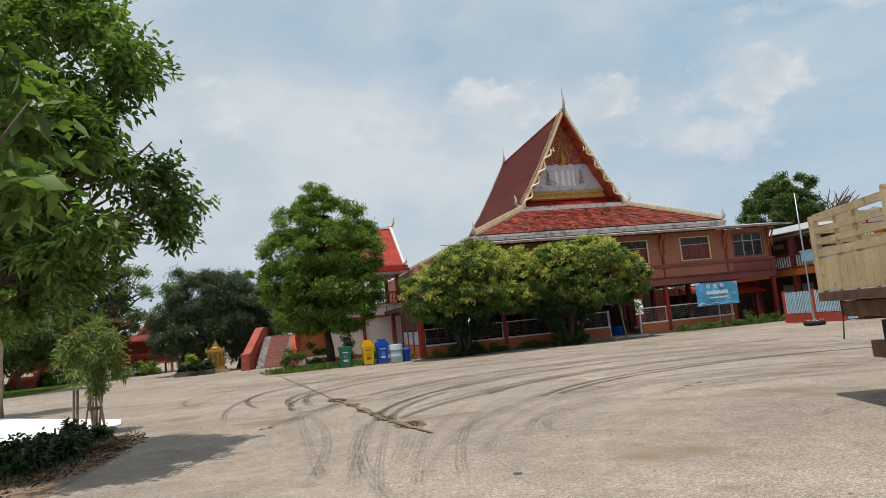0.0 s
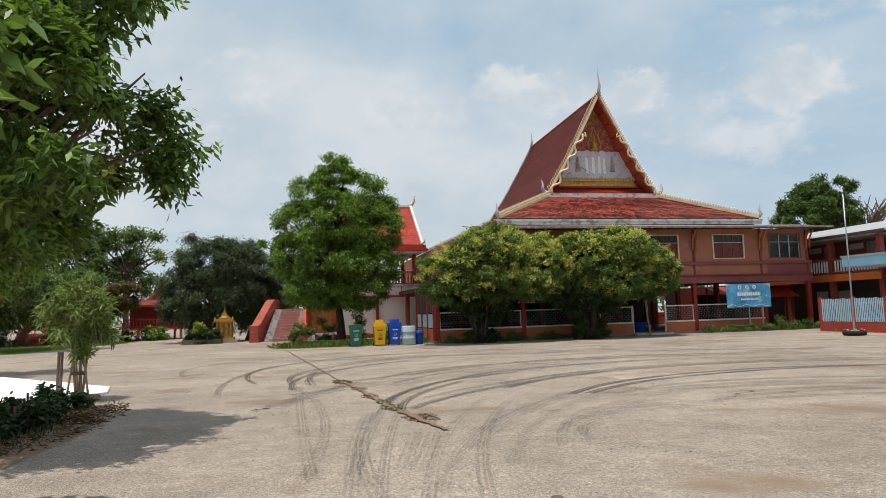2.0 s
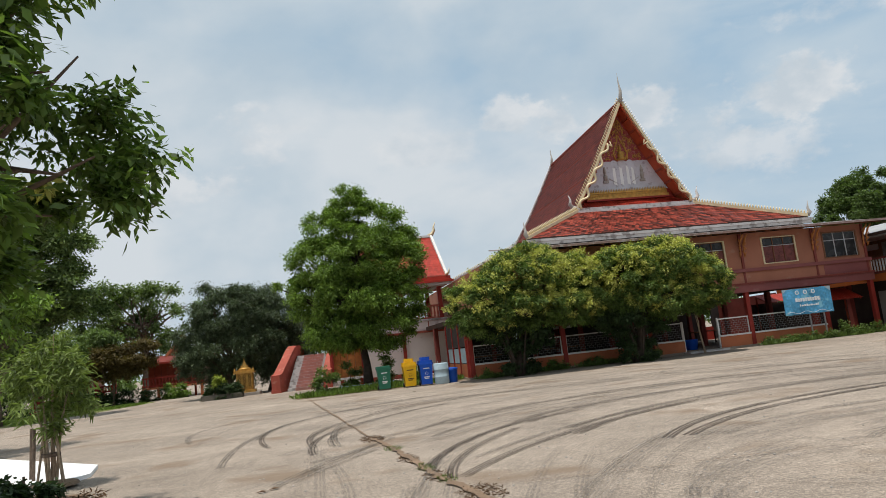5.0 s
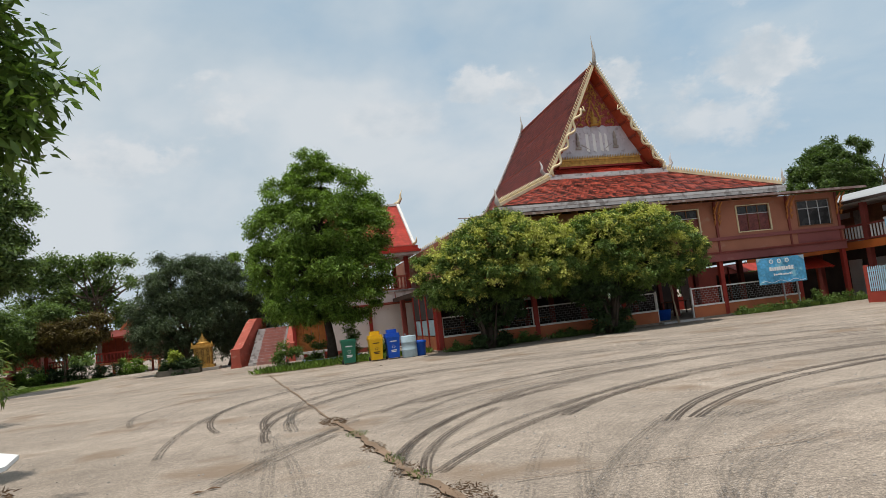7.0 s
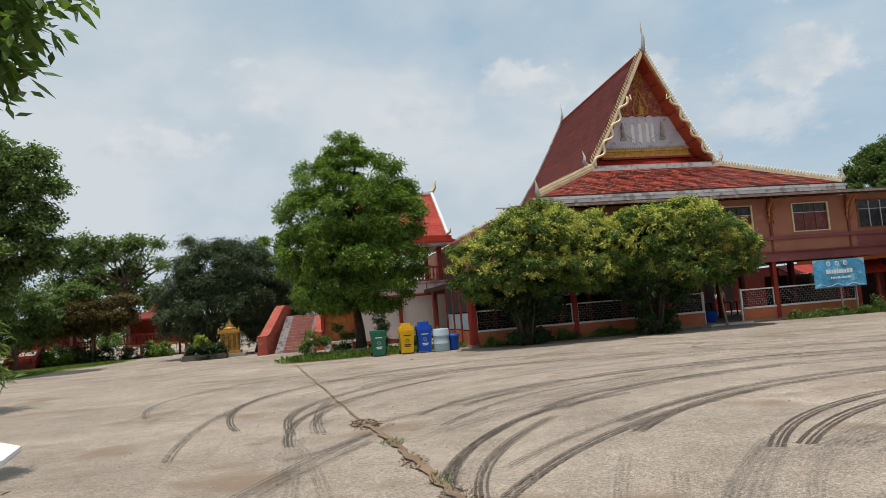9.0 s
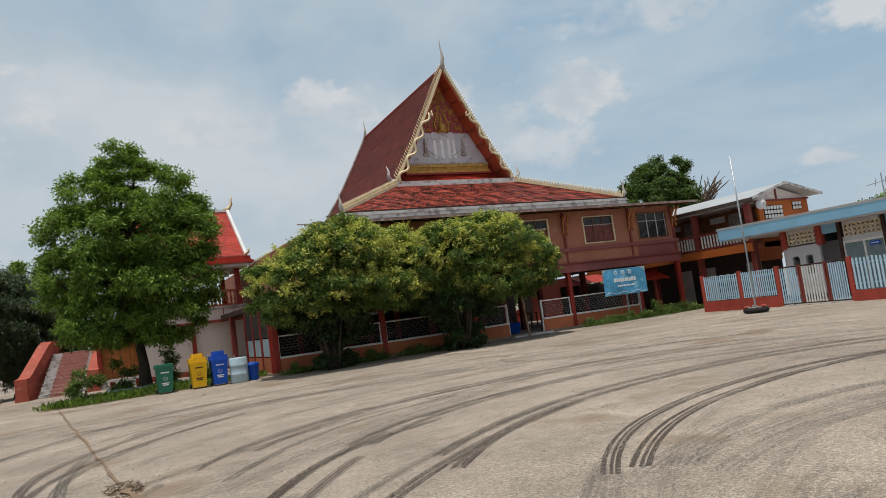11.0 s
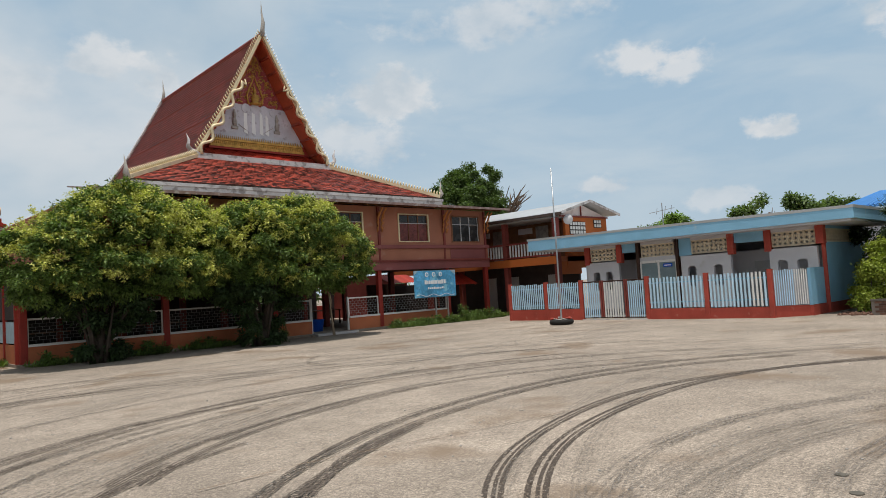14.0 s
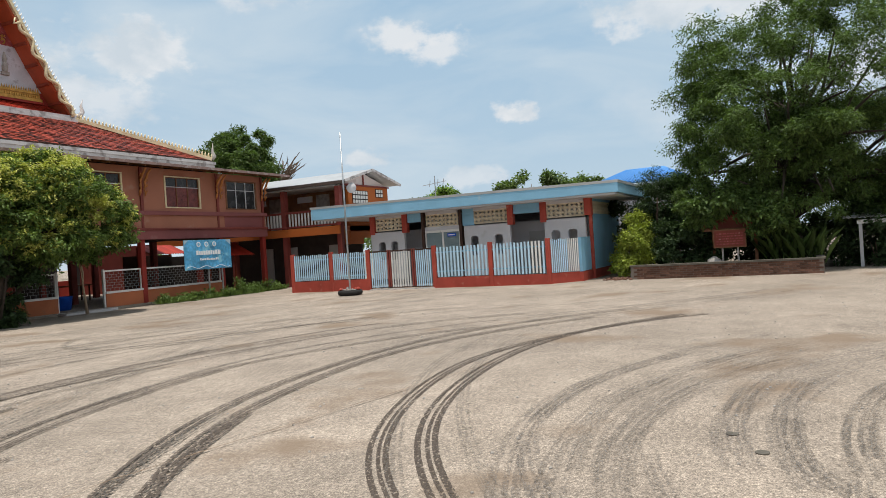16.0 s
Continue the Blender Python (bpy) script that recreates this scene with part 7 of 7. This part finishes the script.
for row in ((9.75, 8.48, 7.29, 139.0, 40.0, 0.20, mark_dark),
            (10.22, 6.97, 8.44, 132.0, 52.0, 0.22, mark_dark),
            (9.06, 11.74, 7.88, 122.0, 44.0, 0.12, mark_mid), (8.49, 9.77, 11.66, 104.0, 60.0, 0.12, mark_dark), (7.57, 8.90, 12.03, 104.0, 60.0, 0.12, mark_dark),
            (7.69, 7.39, 6.50, 120.0, 60.0, 0.26, mark_smear), (7.15, 5.97, 7.43, 108.0, 60.0, 0.28, mark_smear), (6.97, 7.29, 5.66, 112.0, 50.0, 0.26, mark_smear),
            (7.64, 4.30, 7.90, 97.0, 76.0, 0.24, mark_smear), (7.47, 3.77, 8.06, 98.0, 76.0, 0.24, mark_smear), (7.21, 7.06, 4.28, 96.0, 55.0, 0.24, mark_smear), (7.42, 8.83, 2.96, 122.0, 84.0, 0.2, mark_faint),
            (0.33, 1.52, 24.50, 92.0, 52.0, 0.12, mark_dark), (0.33, 1.52, 24.15, 92.0, 52.0, 0.10, mark_mid), (7.64, 13.27, 7.06, 150.0, 100.0, 0.14, mark_mid), (0.33, 1.52, 26.2, 96.0, 50.0, 0.10, mark_mid), (0.33, 1.52, 27.1, 94.0, 54.0, 0.10, mark_faint), (8.49, 9.77, 13.3, 112.0, 48.0, 0.10, mark_mid), (8.49, 9.77, 14.6, 118.0, 52.0, 0.10, mark_faint), (7.57, 8.90, 16.4, 116.0, 48.0, 0.10, mark_mid), (4.4, 6.0, 19.5, 104.0, 44.0, 0.10, mark_mid), (4.4, 6.0, 20.2, 104.0, 46.0, 0.10, mark_faint),
            (7.88, 8.72, 5.12, 126.0, 56.0, 0.2, mark_smear), (6.86, 17.2, 7.55, -174.0, -240.0, 0.15, mark_dark), (6.49, 17.75, 6.80, -176.0, -236.0, 0.13, mark_mid),
            (2.18, 23.37, 6.0, -160.0, -293.0, 0.16, mark_mid), (5.62, 20.69, 7.44, -162.0, -280.0, 0.14, mark_dark), (16.74, 17.68, 18.95, -176.0, -198.0, 0.16, mark_mid),
            (-2.77, 18.78, 3.87, -57.0, -20.0, 0.12, mark_mid), (8.22, 9.39, 11.18, 134.0, 72.0, 0.12, mark_mid), (6.83, 12.32, 5.96, 170.0, 108.0, 0.13, mark_dark),
            (6.53, 7.77, 4.31, 148.0, 105.0, 0.22, mark_smear), (54.73, 0.01, 55.42, 172.5, 165.0, 0.16, mark_smear), (54.73, 0.01, 55.15, 172.5, 166.0, 0.14, mark_faint), (22.30, 2.50, 22.41, 168.0, 150.0, 0.16, mark_smear), (22.30, 2.50, 21.9, 168.0, 152.0, 0.16, mark_faint),
            (7.38, 7.48, 5.28, 164.0, 100.0, 0.16, mark_smear), (5.62, 8.49, 2.96, 168.0, 78.0, 0.16, mark_smear),
            (9.67, 8.36, 9.37, 130.0, 42.9, 0.16, mark_dark),
            (9.49, 9.21, 8.18, 137.0, 48.0, 0.18, mark_dark),
            (10.92, 5.78, 11.86, 145.0, 110.4, 0.16, mark_dark),
            (10.58, 6.01, 11.84, 139.1, 106.6, 0.14, mark_mid),
            (8.23, 12.16, 7.21, 134.0, 39.5, 0.14, mark_dark),
            (8.79, 11.67, 7.60, 134.5, 88.9, 0.14, mark_dark),
            (8.02, 11.63, 7.32, 163.0, 123.5, 0.13, mark_dark),
            (8.17, 11.38, 7.19, 170.4, 135.5, 0.16, mark_dark),
            (8.10, 12.17, 9.07, 132.5, 32.2, 0.12, mark_dark),
            (7.95, 13.14, 7.89, 137.0, 84.0, 0.12, mark_dark),
            (6.65, 14.91, 6.12, 150.3, 107.7, 0.12, mark_dark),
            (5.85, 16.76, 10.89, 117.4, 67.9, 0.14, mark_mid),
            (5.95, 19.48, 6.39, 143.8, 59.1, 0.14, mark_dark),
            (0.88, 7.85, 19.18, 61.0, 29.1, 0.12, mark_mid),
            (0.98, 12.34, 17.61, 53.8, 16.5, 0.12, mark_mid),
            (7.76, 6.66, 7.19, 94.3, 47.2, 0.2, mark_faint),
            (7.28, 6.06, 7.19, 100.3, 52.3, 0.28, mark_faint),
            (6.99, 5.32, 7.62, 99.3, 55.3, 0.3, mark_faint),
            (7.62, 7.17, 5.05, 105.1, 40.5, 0.3, mark_smear),
            (7.43, 6.08, 5.74, 104.5, 46.6, 0.3, mark_smear),
            (7.01, 5.37, 5.93, 96.1, 58.2, 0.28, mark_faint),
            (6.30, 18.49, 7.02, -170.4, -274.6, 0.15, mark_dark),
            (-274.41, 13.61, 273.80, 0.2, 0.8, 0.16, mark_smear),
            (6.16, 19.93, 8.07, 177.4, 86.8, 0.18, mark_mid),
            (13.34, 18.25, 13.59, -175.4, -193.9, 0.16, mark_mid),
            (10.99, 20.57, 14.22, -178.9, -208.8, 0.16, mark_faint),
            (27.53, 0.91, 31.41, 155.8, 149.6, 0.16, mark_mid),
            (15.05, 5.99, 17.79, 153.6, 145.0, 0.14, mark_mid),
            (284.20, 12.61, 284.75, 179.1, 180.9, 0.16, mark_faint),
            (-22.90, 12.61, 22.75, 10.6, -12.4, 0.16, mark_faint),
            (37.46, 4.54, 37.74, 168.2, 175.5, 0.2, mark_faint),
            (-103.18, 34.67, 106.92, -13.2, -14.3, 0.2, mark_faint),
            (190.37, -45.50, 197.29, 163.6, 164.2, 0.2, mark_faint),
            (16.10, 1.26, 16.96, 150.8, 133.4, 0.16, mark_smear),
            (16.33, 1.42, 16.84, 153.4, 135.7, 0.18, mark_smear),
            (6.04, 7.39, 4.20, 149.4, 103.8, 0.2, mark_smear),
            (5.27, 8.31, 2.73, 158.5, 90.5, 0.22, mark_smear),
            (8.02, 13.41, 5.41, -158.9, -107.8, 0.14, mark_faint),
            (-0.91, 4.71, 5.55, 61.5, 27.7, 0.16, mark_faint),
            (35.1, 34.5, 26.8, -140, -124, .14, mark_mid), (35.1, 34.5, 27.5, -139, -124, .12, mark_mid), (35.1, 34.5, 25.2, -142, -126, .12, mark_mid),
            (14.57, 7.99, 14.58, 185, 150, .2, mark_faint), (12.27, 4.28, 12.1, 165, 90, .16, mark_faint), (12.27, 4.28, 11.5, 160, 90, .16, mark_faint), (12.72, 24.43, 2.28, 260, 40, .1, mark_mid), (11.6, 25.2, 1.6, 200, 60, .1, mark_faint),
            (14, 8, 17.5, 150, 80, .3, mark_faint), (20, -6, 29, 130, 85, .3, mark_faint), (20, -6, 29.6, 130, 85, .2, mark_faint), (16, 0, 22, 135, 75, .3, mark_faint), (12, 12, 16.4, 140, 60, .14, mark_mid), (12, 12, 16.0, 140, 60, .12, mark_faint), (9, 2, 6.4, 120, 30, .3, mark_faint)):
    tyre_arc(*row)


def crack(points, width, mat, label, z=.0205):
    sh, rc = Shape(), random.Random(len(points))
    v = []
    for (ax, ay), (bx, by) in zip(points, points[1:]):
        n = 10
        for k in range(n):
            t = k / n
            d = Vector((bx - ax, by - ay)).normalized()
            w_ = width * rc.uniform(.4, 1.3)
            x, y = ax + (bx - ax) * t + rc.uniform(-.03, .03), ay + (by - ay) * t
            v += [(x - d.y * w_, y + d.x * w_, z), (x + d.y * w_, y - d.x * w_, z)]
    sh.add(v, [(2 * k + 1, 2 * k, 2 * k + 2, 2 * k + 3) for k in range(len(v) // 2 - 1)])
    return solid("ground_crack", sh, mat, label, "crack", kind="structure")


crack([(-.9, 35), (-.74, 32.8), (.1, 22.5), (.5, 17.6)], .022, soil, "narrow earth-filled joint across the concrete", .0206)
crack([(.5, 17.6), (.72, 15.8), (.84, 14.1), (.94, 12.8), (1.04, 12.1), (1.35, 10.2)], .06, soil, "earth-filled joint running across the concrete")
crack([(1.7, 11.7), (2.3, 11.65), (3.3, 11.45), (4.5, 11.3), (6, 10.9)], .008, soil, "fine joint across the concrete", .0208)
crack([(3.7, 16.4), (4.8, 16.4), (6.3, 16.1), (8.2, 15.72), (10.1, 15.3)], .008, soil, "fine joint across the concrete", .0209)
grass("crack_weeds", [(.72, 15.9, .2, .3), (.9, 13.6, .12, .35), (1.0, 12.6, .12, .3)], 420, .05, 8, leaf_bush, "small weeds growing in the joint")
grass("crack_litter", [(1.2, 11.6, .28, .5), (.95, 12.9, .18, .5), (.5, 17.7, .26, .6), (.8, 14.6, .16, .5)], 2600, .05, 9, leaf_dead, "dry litter gathered in the joint", .1)
for x, y in ((6.72, 11.95), (7.16, 12.18), (1.45, 6.92)):
    solid("drain_cover", Shape().lathe(x, y, [(.05, .0), (.05, .009), (.042, .011), (.01, .010)], 18), dark_stone, "small rusty round cover set in the concrete", "cover", "ground covers")
rg = random.Random(12)
peb = Shape()
for k in range(2600):
    x, y, r = rg.uniform(-7, 20), 3 + 27 * rg.random() ** 1.5, rg.uniform(.005, .018)
    peb.lathe(x, y, [(r, .0), (r * .9, r * .6), (r * .2, r)], 5, k)
tagged(new("pebbles", peb.mesh("pebbles", stone)), "scattered grit and pebbles on the concrete", "grit", kind="stuff")
for k, (x, y) in enumerate(((-1.25, 13.5), (-1.1, 13.6), (3.2, 31.3))):
    solid("fallen_leaf", Shape().plate([(x - .07, y, .012), (x, y - .04, .03), (x + .09, y, .014), (x, y + .04, .03)], .004), leaf_dead, "curled dry fallen leaf on the concrete", "leaf", "fallen leaves")
for k in range(60):
    x, y, r = rg.uniform(25.9, 27.2), rg.uniform(16.6, 17.9), rg.uniform(.03, .08)
    solid("rubble", Shape().lathe(x, y, [(r, .0), (r * .9, r * .6), (r * .3, r)], 5, k), brick_mat, "broken red brick rubble by the bed", "rubble", "brick rubble")

# ---------------------------------------------------------------- parked truck
truck = thing("farm_truck", (10, 7, 0), "parked truck with weathered ochre timber stake body", "truck")
TO = Matrix.Translation((7.06, 8.60, 0)) @ Matrix.Rotation(math.atan2(-.33, .94), 4, "Z")   # x along the truck, y = 0 far side


def tshape(sh):
    sh.v = [tuple(TO @ Vector((x, y, z if z < 1.1 else 1.061 + (z - 1.1) * 1.08))) for x, y, z in sh.v]
    return sh


TW = 2.16
tail = part("tailgate", tshape(Shape().box(0, -TW + .08, 1.56, .05, -.08, 2.0)), truck_wood, truck, "ochre tailgate with streaks of rust")
part("tail_post", tshape(Shape().box(-.04, -.09, 1.44, .08, .02, 2.60, .02)), truck_wood, truck)
part("tail_post", tshape(Shape().box(-.04, -TW - .02, 1.44, .08, -TW + .09, 2.68, .02)), truck_wood, truck)
for z0, z1 in ((2.03, 2.13), (2.20, 2.28), (2.35, 2.43), (2.52, 2.62)):
    part("slat", tshape(Shape().box(.0, -TW + .085, z0, .04, -.085, z1, .006)), truck_wood, truck)
    part("slat", tshape(Shape().box(.09, -TW - .01, z0, 6.4, -TW + .03, z1).box(.09, -.03, z0, 6.4, .01, z1)), truck_wood, truck)
for y in (-.65, -1.2):
    part("tail_upright", tshape(Shape().box(.045, y - .05, 2.0, .09, y + .05, 2.6)), truck_wood, truck)
rib = Shape()
for k in range(8):
    rib.box(-.012, -.25 - k * .22, 1.58, -.001, -.22 - k * .22, 1.98)
part("tail_ribs", tshape(rib), truck_wood, tail)
part("side_board", tshape(Shape().box(.09, -TW, 1.56, 6.4, -TW + .05, 2.02).box(.09, -.05, 1.56, 6.4, 0, 2.02)), truck_wood, truck)
for k in range(7):
    x = .6 + k * .95
    part("side_upright", tshape(Shape().box(x, -TW + .032, 2.0, x + .08, -TW + .09, 2.6)), truck_wood, truck)
    part("side_upright", tshape(Shape().box(x, -.09, 2.0, x + .08, -.032, 2.6)), truck_wood, truck)
part("bed_floor", tshape(Shape().box(-.05, -TW, 1.42, 6.4, 0, 1.54)), rust, truck)
part("chassis", tshape(Shape().box(.2, -1.45, 1.15, 8.0, -1.3, 1.42).box(.2, -.7, 1.15, 8.0, -.55, 1.42).box(.1, -1.7, 1.2, .3, -.3, 1.40)), rust, truck)
part("bumper", tshape(Shape().box(.15, -1.8, .62, .28, -.9, .84)), rust, truck)
part("mud_flap", tshape(Shape().box(.75, -1.95, .12, .78, -1.35, 1.1).box(.75, -.6, .12, .78, -.05, 1.1)), rubber, truck)
part("tow_chain", tshape(Shape().tube([(.1, -.35, 1.42), (.08, -.36, 1.1), (.05, -.37, .85)], .012, 5)), rust, truck)
for x in (1.5, 2.7, 7.2):
    for y in (-1.75, -.25):
        w_ = part("wheel", tshape(Shape().tube([(x, y - .14, .5), (x, y + .14, .5)], .5, 22)), rubber, truck)
        part("hub", tshape(Shape().tube([(x, y - .16, .5), (x, y + .16, .5)], .22, 14)), steel, w_)
part("cab", tshape(Shape().box(6.6, -1.95, .9, 8.3, -.05, 1.7, .08).box(6.65, -1.9, 1.702, 8.1, -.1, 2.5, .1)), sky_blue, truck)
part("rear_lamp", tshape(Shape().box(.12, -1.9, .9, .2, -1.7, 1.05)), tile_bright, truck)

# ---------------------------------------------------------------- brick bed wall, brick by brick
bed = thing("brick_bed", (26.2, 13, 0), "low dark brick wall round the garden bed", "brick wall")
part("core", Shape().box(26.03, 10.75, 0, 26.17, 16.75, .44).box(26.171, 10.75, 0, 28.6, 10.87, .44), mortar, bed)
part("coping", Shape().box(25.97, 10.70, .442, 26.23, 16.77, .50, .01).box(26.231, 10.70, .442, 28.6, 10.92, .50, .01), dark_stone, bed)
part("bed_soil", Shape().box(26.18, 10.9, 0, 33, 16.73, .2), soil, bed)
brick_mesh = Shape().box(-.012, -.105, 0, .012, .105, .062, .003).mesh("brick", brick_mat)
for r in range(6):
    for k in range(28):
        y = 10.88 + k * .222 + (.11 if r % 2 else 0)
        if y > 16.65:
            continue
        b = new("brick", brick_mesh)
        b.parent, b.matrix_parent_inverse = bed, Matrix.Translation(bed.location).inverted()
        b.matrix_basis = pose(26.022 - .004 * ((k * 7 + r * 3) % 3), y, .008 + r * .072)
